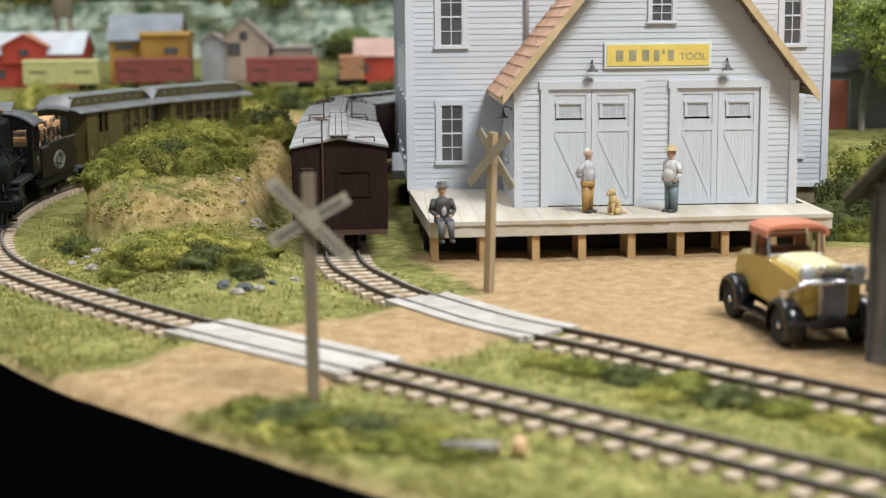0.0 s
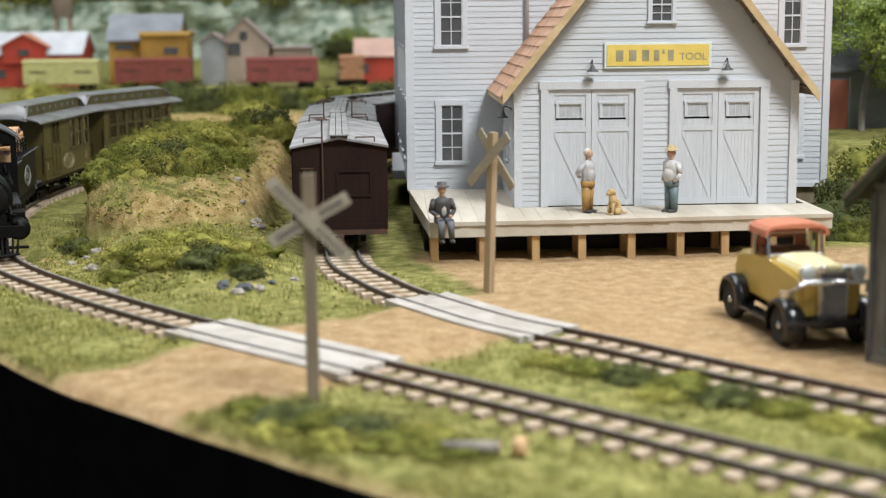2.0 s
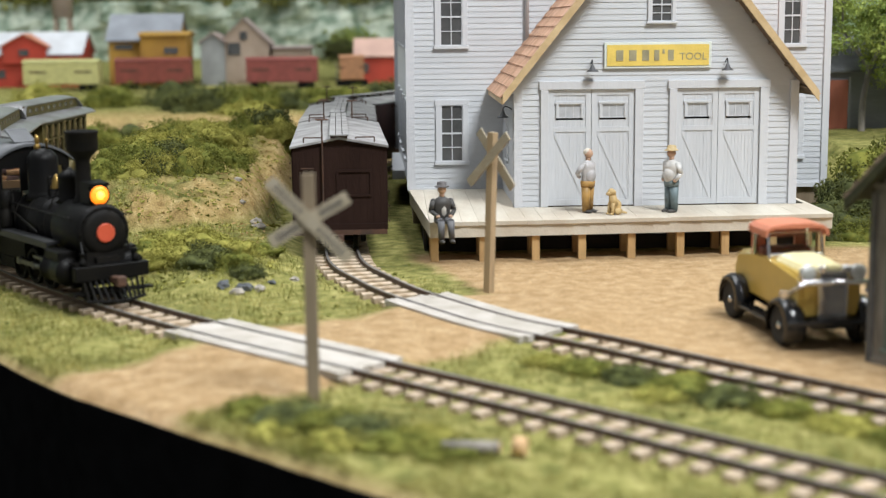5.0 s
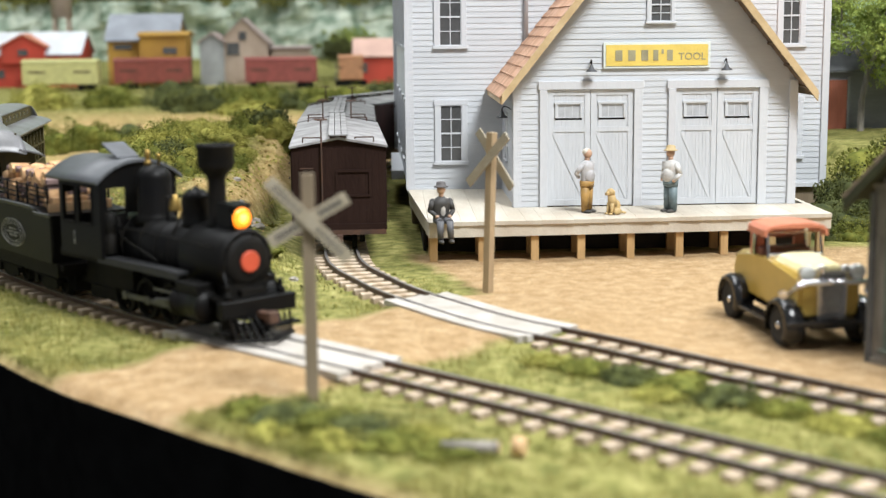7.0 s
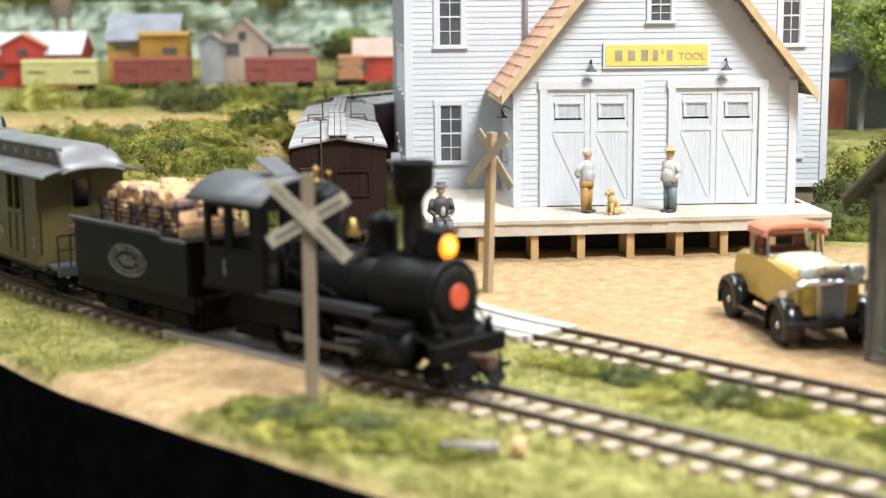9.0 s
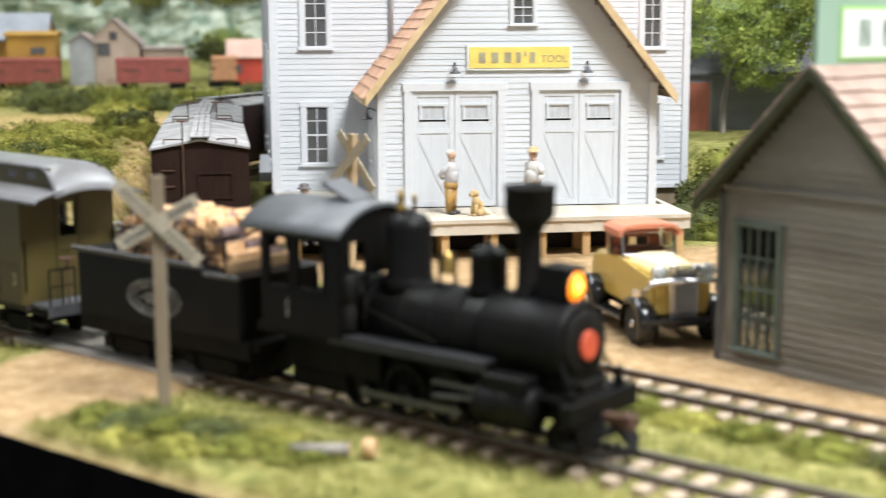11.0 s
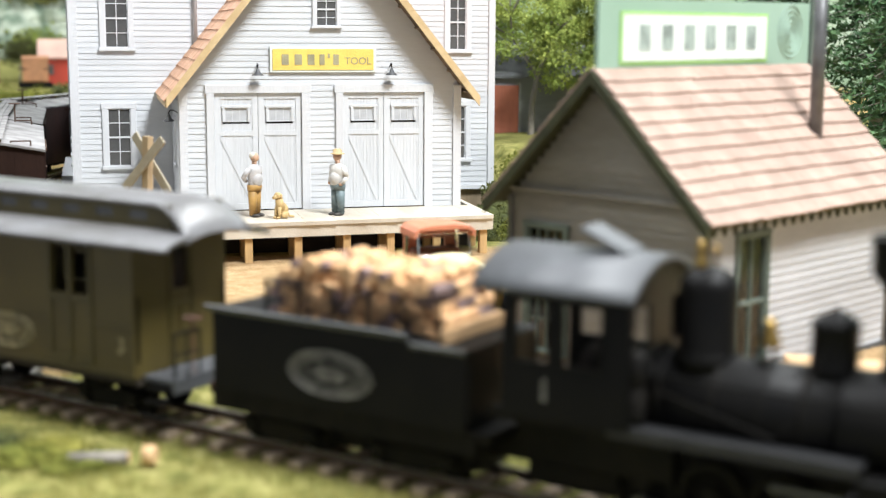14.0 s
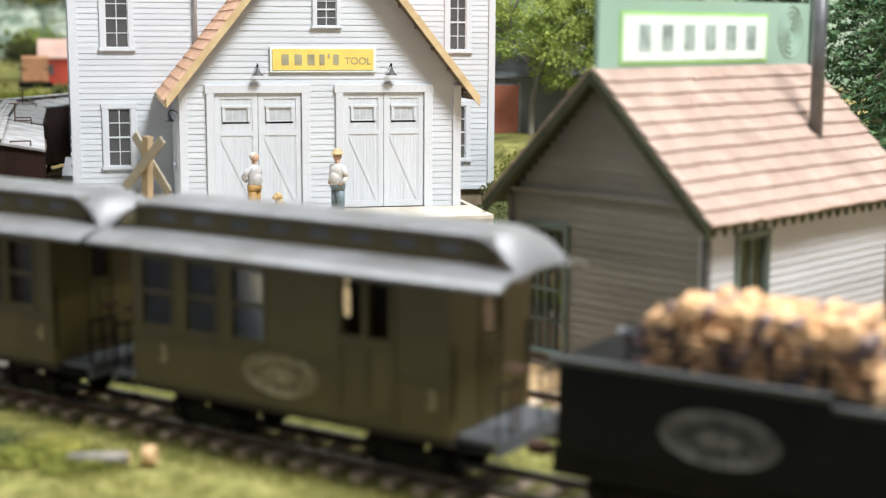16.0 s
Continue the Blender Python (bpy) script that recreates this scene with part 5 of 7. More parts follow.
            bars += [("railing_bar", (xe, s * 16.8, 33.5), (xe, s * 5.6, 33.5), 0.5), ("railing_bar", (xe, s * 16.8, 27), (xe, s * 5.6, 27), 0.35)]
            bars += [("grab_iron", (e * (L + 0.6), s * 19.6, 24), (e * (L + 0.6), s * 19.6, 44), 0.35)]
            for nm, p, q, r in bars:
                bm = B()
                rod(bm, p, q, r, n=5)
                part(nm, bm, BLACKDULL, plat)
        for s in (-1, 1):
            bm = B()
            for k in range(3):
                box(bm, min(e * (L + 2), e * (L + 11)), max(e * (L + 2), e * (L + 11)), min(s * (15.5 + k), s * (19 + k)), max(s * (15.5 + k), s * (19 + k)), 16 - k * 4.2, 16.8 - k * 4.2)
            part("steps", bm, BLACKDULL, plat)
        bm = B()
        rod(bm, (xe, -8.5, 19), (xe, -8.5, 37.5), 0.45, n=5)
        n = 14
        for i in range(n):
            a, b = 2 * math.pi * i / n, 2 * math.pi * (i + 1) / n
            rod(bm, (xe + 3 * math.cos(a), -8.5 + 3 * math.sin(a), 37.5), (xe + 3 * math.cos(b), -8.5 + 3 * math.sin(b), 37.5), 0.35, n=4)
        for i in range(3):
            a = 2 * math.pi * i / 3
            rod(bm, (xe, -8.5, 37.5), (xe + 3 * math.cos(a), -8.5 + 3 * math.sin(a), 37.5), 0.25, n=4)
        part("brake_wheel", bm, RUST, plat, "rusty brake wheel")
        bm = B()
        box(bm, min(xe, xe + e * 6), max(xe, xe + e * 6), -1.6, 1.6, 12.6, 16, bev=0.3)
        part("coupler", bm, RUST, c)
        bogie(c, e * (L - 20), 5.4, 21)
    bx("floor", (-L, L, -hw + 0.7, hw - 0.7, 16.5, 19.0), INTERIOR, c)
    for k in range(5 if not combine else 2):
        for s in (-1, 1):
            bx("bench_seat", (-46 + k * 18, -44 + k * 18, min(s * 6, s * 19), max(s * 6, s * 19), 19, 38), INTERIOR, c)
    # roof: lower sheet, clerestory and end hoods
    bm = B()
    LR = L + 16.5
    sec = [(-24.0, 60.4), (-22, 61.8), (-17, 63.2), (-11.5, 64.2), (-11.5, 63.3), (-17, 62.3), (-22, 60.9), (-24.0, 59.5)]
    prism(bm, sec, "x", -LR, LR)
    prism(bm, [(-y, z) for y, z in sec], "x", -LR, LR)
    box(bm, -LR + 14, LR - 14, -11.5, 11.5, 63.2, 64.0)
    part("lower_roof", bm, COACHROOF, c, "grey painted roof")
    for s in (-1, 1):
        bm = B()
        wl = [(-LR + 18 + k * 14.5, -LR + 25.5 + k * 14.5, 66.6, 69.4) for k in range(8)]
        pierced(bm, -LR + 9, LR - 9, 63.8, 71.7, wl, s * 11.0 - 0.4, s * 11.0 + 0.4)
        cl = part("clerestory", bm, OLIVED, c, "dark olive clerestory")
        for a, b, z, zt in wl:
            bx("pane", (a, b, s * 11.0 - 0.2, s * 11.0 + 0.1, z, zt), PANE, cl)
    bm = B()
    n = 12
    xs = [-LR, -LR + 3, -LR + 7, -LR + 11, -LR + 16, LR - 16, LR - 11, LR - 7, LR - 3, LR]
    rings = []
    for x in xs:
        d = clamp((abs(x) - (LR - 16)) / 16)
        lift = -(d ** 2.2) * 9.8
        half = 11.9 + d * 3.4
        ring = []
        for i in range(n + 1):
            u = -1 + 2 * i / n
            ring.append(bm.verts.new((x, u * half, 71.6 + 2.0 * (1 - abs(u) ** 2.4) + lift)))
        low = [bm.verts.new((v.co.x, v.co.y * 0.96, v.co.z - 0.6)) for v in reversed(ring)]
        rings.append(ring + low)
    for a, b in zip(rings, rings[1:]):
        m_ = len(a)
        for i in range(m_):
            f = bm.faces.new((a[i], a[(i + 1) % m_], b[(i + 1) % m_], b[i]))
            f.smooth = True
    bm.faces.new(rings[0])
    bm.faces.new(rings[-1][::-1])
    part("upper_roof", bm, COACHROOF, c, "grey painted clerestory roof")
    TRAIN.append((c, centre, 36.5, centre))
    return c


build_locomotive()
build_tender()
build_coach(True, -298.5, "3", "olive drab wooden combine car with grey clerestory roof")
build_coach(False, -447.0, "4", "olive drab wooden passenger coach with grey clerestory roof")


# ---- boxcars on the siding ----
def build_boxcar(s_mid, length, tint, label):
    car = thing("boxcar", label, "boxcar", group="boxcars on the siding")
    L, hw, z0, z1 = length / 2, 25.0, 16.0, 60.5
    for s in (-1, 1):
        n = 26
        bm = B()
        box(bm, -L, L, s * hw - 1.0 if s > 0 else s * hw + 0.5, s * hw - 0.5 if s > 0 else s * hw + 1.0, z0, z1)
        side = part("side_wall", bm, tint, car)
        for i in range(n):
            a = -L + i * length / n
            bx("plank", (a + 0.06, a + length / n - 0.06, s * hw - 0.5, s * hw + 0.5, z0, z1), tint, side)
        bm = B()
        ys = sorted((s * (hw + 0.5), s * (hw + 1.6)))
        box(bm, -16, 16, *ys, z0 + 2, z1 - 4, bev=0.15)
        part("sliding_door", bm, tint, side)
        bm = B()
        ys = sorted((s * (hw + 0.5), s * (hw + 2.2)))
        box(bm, -20, 44, *ys, z1 - 3.6, z1 - 2.2)
        part("door_track", bm, RUST, side)
        bm = B()
        for k in range(5):
            z = z0 + 4 + k * 8
            rod(bm, (L - 9, s * (hw + 1.4), z), (L - 2, s * (hw + 1.4), z), 0.35, n=5)
        part("ladder", bm, RUST, side)
        bm = B()
        for k, (w, z) in enumerate(((9, 46), (13, 42.5), (7, 39))):
            box(bm, -44 - w / 2, -44 + w / 2, s * (hw + 0.5) - 0.1, s * (hw + 0.5) + 0.1, z, z + 1.5)
        part("lettering_bar", bm, SILVERINK, side)
    for e in (-1, 1):
        n = 14
        bm = B()
        prism(bm, [(-hw, z0), (hw, z0), (hw, z1), (0, z1 + 4.2), (-hw, z1)], "x", e * L - 0.5, e * L + 0.3)
        end = part("end_wall", bm, tint, car)
        for i in range(n):
            a = -hw + i * 2 * hw / n
            bx("plank", (*sorted((e * L + e * 0.1, e * L + e * 0.6)), a + 0.06, a + 2 * hw / n - 0.06, z0, z1), tint, end)
        bm = B()
        xs = sorted((e * (L + 0.5), e * (L + 1.5)))
        # a framed end door beside the brake staff
        for q in ((-1.5, 17.0, 47.2, 48.6), (-1.5, 17.0, 34.0, 35.2), (-1.8, -0.6, 35.2, 47.2), (16.0, 17.2, 35.2, 47.2), (-hw, hw, z0, z0 + 3.4)):
            yy = sorted((q[0] * -e * -1, q[1] * -e * -1))
            box(bm, *xs, *yy, q[2], q[3])
        part("end_frame", bm, tint, end)
        bm = B()
        box(bm, *sorted((e * (L + 0.4), e * (L + 1.9))), -hw, hw, z0 - 2.5, z0 + 0.2)
        part("end_sill", bm, RUST, end, "rust-streaked end sill")
        bm = B()
        for k in range(4):
            y0, y1 = sorted((e * -20.5, e * -13.5))
            rod(bm, (e * (L + 1.6), y0, 24 + k * 8.5), (e * (L + 1.6), y1, 24 + k * 8.5), 0.4, n=5)
        part("ladder", bm, RUST, end)
        bm = B()
        rod(bm, (e * (L + 2.2), e * -9, z0), (e * (L + 2.2), e * -9, z1 + 15), 0.5, n=6)
        n = 12
        for i in range(n):
            a, b = 2 * math.pi * i / n, 2 * math.pi * (i + 1) / n
            c = Vector((e * (L + 2.2), e * -9, z1 + 15))
            rod(bm, c + Vector((3.4 * math.cos(a), 3.4 * math.sin(a), 0)), c + Vector((3.4 * math.cos(b), 3.4 * math.sin(b), 0)), 0.35, n=4)
        rod(bm, (e * (L + 2.2) - 3.3, e * -9, z1 + 15), (e * (L + 2.2) + 3.3, e * -9, z1 + 15), 0.3, n=4)
        part("brake_staff", bm, RUST, end, "rusty brake staff and wheel")
        bm = B()
        box(bm, *sorted((e * L, e * (L + 8))), -1.6, 1.6, 10.5, 14, bev=0.3)
        part("coupler", bm, RUST, car)
        bogie(car, e * (L - 26), 5.4, 24)
    for s in (-1, 1):
        n = 9
        for i in range(n):
            a = -L - 2.5 + i * (length + 5) / n
            bm = B()
            prism(bm, [(0, z1 + 5.6), (s * (hw + 1.2), z1 + 0.8), (s * (hw + 1.2), z1 - 0.3), (0, z1 + 4.4)], "x", a + 0.05, a + (length + 5) / n - 0.05)
            part("roof_panel", bm, BOXROOF, car)
    for k in (-1, 0, 1):
        bx("roof_walk_plank", (-L - 5, L + 5, k * 3.5 - 1.6, k * 3.5 + 1.6, z1 + 6.4, z1 + 7.2), BOXROOF, car, bev=0.1)
    bm = B()
    for x in np.linspace(-L, L, 9):
        box(bm, x - 1, x + 1, -4.5, 4.5, z1 + 4.4, z1 + 6.4)
    part("walk_saddle", bm, RUST, car)
    bm = B()
    for e in (-1, 1):
        for s in (-1, 1):
            x, y = e * (L - 6), s * 14
            z = z1 + 3
            rod(bm, (x, y - 5, z + 1.8), (x, y + 5, z + 1.8), 0.4, n=5)
            rod(bm, (x, y - 5, z - 1), (x, y - 5, z + 1.8), 0.4, n=5)
            rod(bm, (x, y + 5, z - 1), (x, y + 5, z + 1.8), 0.4, n=5)
    part("grab_iron", bm, RUST, car)
    bx("underframe", (-L, L, -hw + 1, hw - 1, z0 - 2, z0), BLACKDULL, car)
    a, b = SIDING.at(s_mid - L * 0.6), SIDING.at(s_mid + L * 0.6)
    mid = (a + b) / 2
    car.matrix_basis = at(mid[0], mid[1], 0, 0, 0, math.degrees(math.atan2(b[1] - a[1], b[0] - a[0])))


S_END = s_near(SIDING, -97, -36)
build_boxcar(S_END - 88, 176, BOXBROWN, "dark brown wooden boxcar with weathered grey roof on the siding")
build_boxcar(S_END - 282, 176, BOXBROWN, "dark brown wooden boxcar coupled behind another")
build_boxcar(S_END - 478, 176, mat("red_brown_boxcar_paint", (0.085, 0.032, 0.024), 0.7, vary=0.3, scale=60, second=(0.05, 0.024, 0.02), stretch=(1, 1, 0.3)), "red-brown wooden boxcar far along the siding")


# ---- trackside things ----
def crossbuck(label, m, h, hub, arms, wood, lettered=True):
    x = thing("crossbuck_sign", label, "railway sign", m, group="crossbuck signs")
    bm = B()
    prism(bm, [(-2.0, -1.6), (2.0, -1.6), (2.2, 0), (2.0, 1.6), (-2.0, 1.6), (-2.2, 0)], "z", -6, h)
    part("post", bm, wood, x, "weathered square post")
    for k, (a, arm) in enumerate(arms):
        turn = Matrix.Translation((0, -2.4 - 0.85 * k if lettered or k == 0 else 2.2, hub)) @ Matrix.Rotation(radians(a), 4, "Y")
        bm = B()
        box(bm, -arm, arm, -0.4, 0.4, -2.2, 2.2, turn, bev=0.0)
        b = part("cross_board", bm, XBOARD, x, "bleached cross board")
        if not lettered:
            continue
        bm = B()
        for s in (-1, 1):
            for i in range(6):
                u = s * (4.5 + i * (arm - 6) / 6)
                box(bm, u - 0.55, u + 0.55, -0.52, -0.4, -1.1, 1.1, turn)
        part("lettering_bar", bm, XINK, b)
    return x


crossbuck("weathered wooden crossbuck sign beside the main track crossing", at(-97, -326, 0, 0, 0, 4), 77, 62.0, ((-29, 14.8), (46, 18.5)), POLEWOOD)
crossbuck("weathered wooden crossbuck sign beside the siding crossing", at(-24.8, -138.5, 0, 0, 2.5, -52), 75.5, 63.0, ((-44, 18), (45, 17)), mat("pale_raw_post_wood", (0.46, 0.34, 0.21), 0.85, vary=0.3, second=(0.33, 0.24, 0.14), stretch=(1, 1, 0.15)), False)


# ---- painted figurines: one mesh each ----
def paint(vs, i):
    for v in vs:
        for f in v.link_faces:
            f.material_index = i


def figurine(label, m, coat, trousers, hat, hair, sitting=False, arms="back", belly=0.0, shirt=None):
    bm = B()
    skin, n = 0, []
    legs = []
    if sitting:
        for s in (-1, 1):
            paint(rod(bm, (s * 2.0, 0, 1.8), (s * 2.2, -7.5, 2.0), 2.0, 1.7, 10), 2)
            paint(rod(bm, (s * 2.2, -7.3, 2.4), (s * 2.4, -8.2, -7.0), 1.7, 1.4, 10), 2)
            paint(blob(bm, (s * 2.4, -9.6, -8.0), 1.6, 0.05, 2, (0.8, 1.7, 0.7)), 4)
        base = 1.0
    else:
        for s in (-1, 1):
            paint(rod(bm, (s * 1.9, 0.2 * s, 1.0), (s * 1.6, 0, 16.5), 1.65, 2.3, 10), 2)
            paint(blob(bm, (s * 2.0, -1.2, 0.9), 1.7, 0.05, 2, (0.85, 1.8, 0.65)), 4)
        base = 15.5
    prof = [(3.2, base), (3.6, base + 1.5), (3.5, base + 5), (4.1, base + 9), (3.9, base + 11.2), (2.0, base + 12.8), (1.3, base + 13.4)]
    t = lathe(bm, prof, 16)
    for v in t:
        v.co.y *= 0.72
        v.co.x *= 1.08
    paint(t, 1)
    if belly:
        paint(blob(bm, (0, -0.9 - belly * 0.15, base + 4.8), 3.2 + belly * 0.1, 0.03, 2, (1.05, 0.78, 1.35)), 1)
        w = lathe(bm, [(3.75, base - 1.2), (4.0, base + 0.6), (3.85, base + 2.2)], 16)
        for v in w:
            v.co.y *= 0.78
            v.co.x *= 1.08
        paint(w, 2)
    if shirt:
        paint(blob(bm, (0.3, -1.7, base + 6.5), 1.9, 0.05, 2, (0.8, 0.7, 2.3)), 5)
    for s in (-1, 1):
        sh = Vector((s * 4.0, 0, base + 11.0))
        if arms == "back":
            el, ha = Vector((s * 6.4, 1.6, base + 6.6)), Vector((s * 2.6, 3.2, base + 4.2))
        elif arms == "pocket":
            el, ha = Vector((s * 5.6, 0.8, base + 6.0)), Vector((s * 4.0, -1.6, base + 2.2))
        else:
            el, ha = Vector((s * 5.4, -0.6, base + 6.0)), Vector((s * 3.0, -4.2, base + 3.4))
        paint(rod(bm, sh, el, 1.5, 1.2, 8), 1)
        paint(blob(bm, sh, 1.6, 0.0, 1), 1)
        paint(blob(bm, el, 1.25, 0.0, 1), 1)
        paint(rod(bm, el, ha, 1.2, 1.0, 8), 1)
        paint(blob(bm, ha, 1.15, 0.0, 1), 0)
    paint(rod(bm, (0, 0, base + 13), (0, -0.2, base + 15), 1.2, n=8), 0)
    paint(blob(bm, (0, -0.3, base + 17.0), 2.35, 0.04, 2, (0.86, 0.98, 1.12)), 0)
    if hat:
        paint(lathe(bm, [(3.4, base + 18.3), (3.4, base + 18.7), (2.3, base + 18.9), (2.2, base + 20.6), (1.6, base + 21.2)], 14, Matrix.Translation((0, -0.2, 0))), 3)
    else:
        paint(blob(bm, (0, 0.25, base + 17.7), 2.35, 0.05, 2, (0.92, 0.95, 0.95)), 3)
    data = mesh(bm, "figurine")
    for c in ((0.62, 0.40, 0.28), coat, trousers, hat or hair, (0.06, 0.055, 0.05), shirt or coat):
        data.materials.append(mat("figurine_paint", c, 0.55, vary=0.2, scale=200, bump=0.1))
    return place(data, label, m)


def place(data, label, m):
    ob = new("figurine", data)
    ob.matrix_basis = m
    ob.scale = (1.15, 1.15, 1.0)
    return tagged(ob, label, "figurine", "painted figurines")


figurine("painted figurine in grey shirt and tan trousers standing on platform", at(37.5, -26, 22, 0, 0, 48), (0.50, 0.49, 0.50), (0.46, 0.27, 0.08), None, (0.74, 0.68, 0.58), arms="back", belly=2.0)
figurine("painted figurine in white shirt, blue-grey trousers and straw hat", at(83.0, -29, 22, 0, 0, -58), (0.66, 0.65, 0.63), (0.17, 0.23, 0.25), (0.66, 0.50, 0.26), None, arms="pocket", belly=3.0)
figurine("painted seated figurine in dark jacket on the platform edge", at(-43.5, -57, 21.5, 0, 0, 12), (0.055, 0.052, 0.05), (0.13, 0.13, 0.14), (0.09, 0.08, 0.08), None, sitting=True, arms="lap", shirt=(0.62, 0.60, 0.56))


def build_dog():
    bm = B()
    blob(bm, (0, 0, 4.6), 3.6, 0.08, 2, (0.8, 1.0, 1.15))
    rod(bm, (0, -1.4, 5), (0, -2.6, 10.8), 2.9, 2.0, 12)
    blob(bm, (0, -3.2, 12.4), 2.1, 0.05, 2, (0.95, 1.05, 1.0))
    rod(bm, (0, -4.4, 12.0), (0, -6.6, 11.5), 1.3, 0.9, 10)
    for s in (-1, 1):
        rod(bm, (s * 1.4, -3.2, 6.5), (s * 1.5, -3.8, 0.3), 1.0, 0.8, 8)
        blob(bm, (s * 1.5, -4.4, 0.7), 1.0, 0.0, 1, (1, 1.4, 0.7))
        blob(bm, (s * 2.4, -0.2, 2.0), 2.2, 0.05, 2, (0.7, 1.3, 0.9))
        blob(bm, (s * 1.9, -2.6, 12.2), 1.2, 0.05, 1, (0.5, 0.8, 1.4))
    rod(bm, (0, 2.6, 1.2), (3.4, 5.2, 0.8), 0.9, 0.5, 8)
    data = mesh(bm, "dog_figurine")
    data.materials.append(mat("golden_dog_paint", (0.62, 0.44, 0.20), 0.6, vary=0.2, scale=200))
    ob = new("dog_figurine", data)
    ob.matrix_basis = at(51.5, -35, 22, 0, 0, -55)
    tagged(ob, "small golden dog figurine sitting on the platform", "dog figurine")


build_dog()


# ---- the truck ----
def build_truck():
    a = math.degrees(math.atan2(-51, 6))
    t = thing("vintage_roadster", "vintage tan roadster with red roof and black fenders", "toy car", at(94, -229, 0, 0, 0, a))
    t.scale = (1.05, 1.09, 1.0)
    FX, RX, R = 25.5, -25.5, 8.2
    # body tub
    bm = B()
    poly = [(-33, 12), (-34, 21), (-31, 28), (-12, 29.5), (2, 30), (30, 28.5), (33, 26.5), (33, 12)]
    prism(bm, poly, "y", -11.5, 11.5)
    r = bmesh.ops.bevel(bm, geom=[e for e in bm.edges], offset=1.3, segments=2, affect="EDGES")
    part("body", bm, TANCAR, t, "tan-yellow painted body")
    bm = B()
    prism(bm, [(-10.4, 27.5), (-9.0, 31.2), (-4.6, 32.8), (4.6, 32.8), (9.0, 31.2), (10.4, 27.5)], "x", 3, 33)
    for v in bm.verts:
        if v.co.x > 20:
            v.co.y *= 0.78
            v.co.z -= 0.8
    bmesh.ops.bevel(bm, geom=[e for e in bm.edges], offset=0.8, segments=2, affect="EDGES")
    part("hood", bm, CREAMCAR, t, "cream painted hood")
    bm = B()
    prism(bm, [(-34, 18), (-32, 28.4), (-22, 30.4), (-14, 30.4), (-14, 18)], "y", -10.8, 10.8)
    bmesh.ops.bevel(bm, geom=[e for e in bm.edges], offset=1.4, segments=2, affect="EDGES")
    part("rear_deck", bm, CREAMCAR, t, "cream painted rear deck")
    # cab: posts, windscreen, roof
    bm = B()
    for s in (-1, 1):
        rod(bm, (1.0, s * 10.6, 29), (-1.4, s * 10.4, 40.5), 0.55, n=6)
        rod(bm, (-15, s * 10.4, 29), (-14.5, s * 10.2, 40.5), 0.8, n=6)
    rod(bm, (-1.4, -10.2, 40.2), (-1.4, 10.2, 40.0), 0.4, n=6)
    rod(bm, (1.0, -10.4, 31.4), (1.0, 10.4, 31.4), 0.4, n=6)
    part("windscreen_frame", bm, CHROME, t, "bright windscreen frame")
    w = B()
    prism(w, [(0.9, 31.4), (1.1, 31.4), (-1.2, 40), (-1.4, 40)], "y", -10, 10)
    p = part("windscreen", w, CLEAR, t)
    p.visible_shadow = False
    bm = B()
    prism(bm, [(-12.4, 38.8), (-12.2, 41.4), (-10.4, 43.0), (-5, 43.9), (5, 43.9), (10.4, 43.0), (12.2, 41.4), (12.4, 38.8), (11.4, 38.8), (11.2, 40.8), (9, 42), (-9, 42), (-11.2, 40.8), (-11.4, 38.8)], "x", -17, 1.5)
    part("roof", bm, REDROOF, t, "faded orange-red roof")
    bm = B()
    box(bm, -17, -15.6, -11, 11, 36.0, 42)
    box(bm, -17, -15.6, -11, -6, 29, 36.0)
    box(bm, -17, -15.6, 6, 11, 29, 36.0)
    part("rear_curtain", bm, REDROOF, t)
    bx("seat", (-14.5, -8, -9.5, 9.5, 22, 33), mat("brown_seat_leather", (0.16, 0.05, 0.03), 0.6), t, "brown seat", bev=0.8)
    # grille, lamps, bumper
    bm = B()
    prism(bm, [(-5.2, 12.5), (5.2, 12.5), (5.6, 27), (4.4, 30.8), (-4.4, 30.8), (-5.6, 27)], "x", 33, 35)
    part("radiator_shell", bm, CHROME, t, "chrome radiator shell")
    for i in range(11):
        y = -4.5 + i * 0.9
        bx("grille_bar", (35, 35.5, y - 0.22, y + 0.22, 14, 28.5), CHROME, t)
    bx("grille_back", (34.9, 35.1, -4.8, 4.8, 13.6, 29), PIPE, t)
    bm = B()
    rod(bm, (37.5, -12.0, 26.6), (37.5, 12.0, 26.6), 1.1, n=10)
    for s in (-1, 1):
        rod(bm, (37.5, s * 12.0, 26.6), (31, s * 14.5, 21.5), 1.0, n=8)
    part("lamp_bar", bm, CHROME, t)
    for s in (-1, 1):
        face = Matrix.Translation((33.5, s * 9.2, 29.8)) @ Matrix.Rotation(radians(90), 4, "Y")
        bm = B()
        lathe(bm, [(0.8, -3.5), (2.4, -1.8), (3.1, 0), (3.3, 1.2), (3.0, 1.6)], 16, face)
        lamp = part("headlight", bm, CHROME, t, "chrome headlight")
        bm = B()
        lathe(bm, [(2.9, 1.55), (2.2, 2.1), (0.4, 2.3)], 14, face)
        part("lens", bm, mat("pale_lens_glass", (0.6, 0.62, 0.6), 0.1, vary=0.05), lamp)
        face = Matrix.Translation((35.0, s * 4.4, 31.4)) @ Matrix.Rotation(radians(90), 4, "Y")
        bm = B()
        lathe(bm, [(0.6, -2), (1.5, -0.6), (1.8, 0.8), (1.2, 1.4)], 12, face)
        part("horn", bm, CHROME, t)
        bm = B()
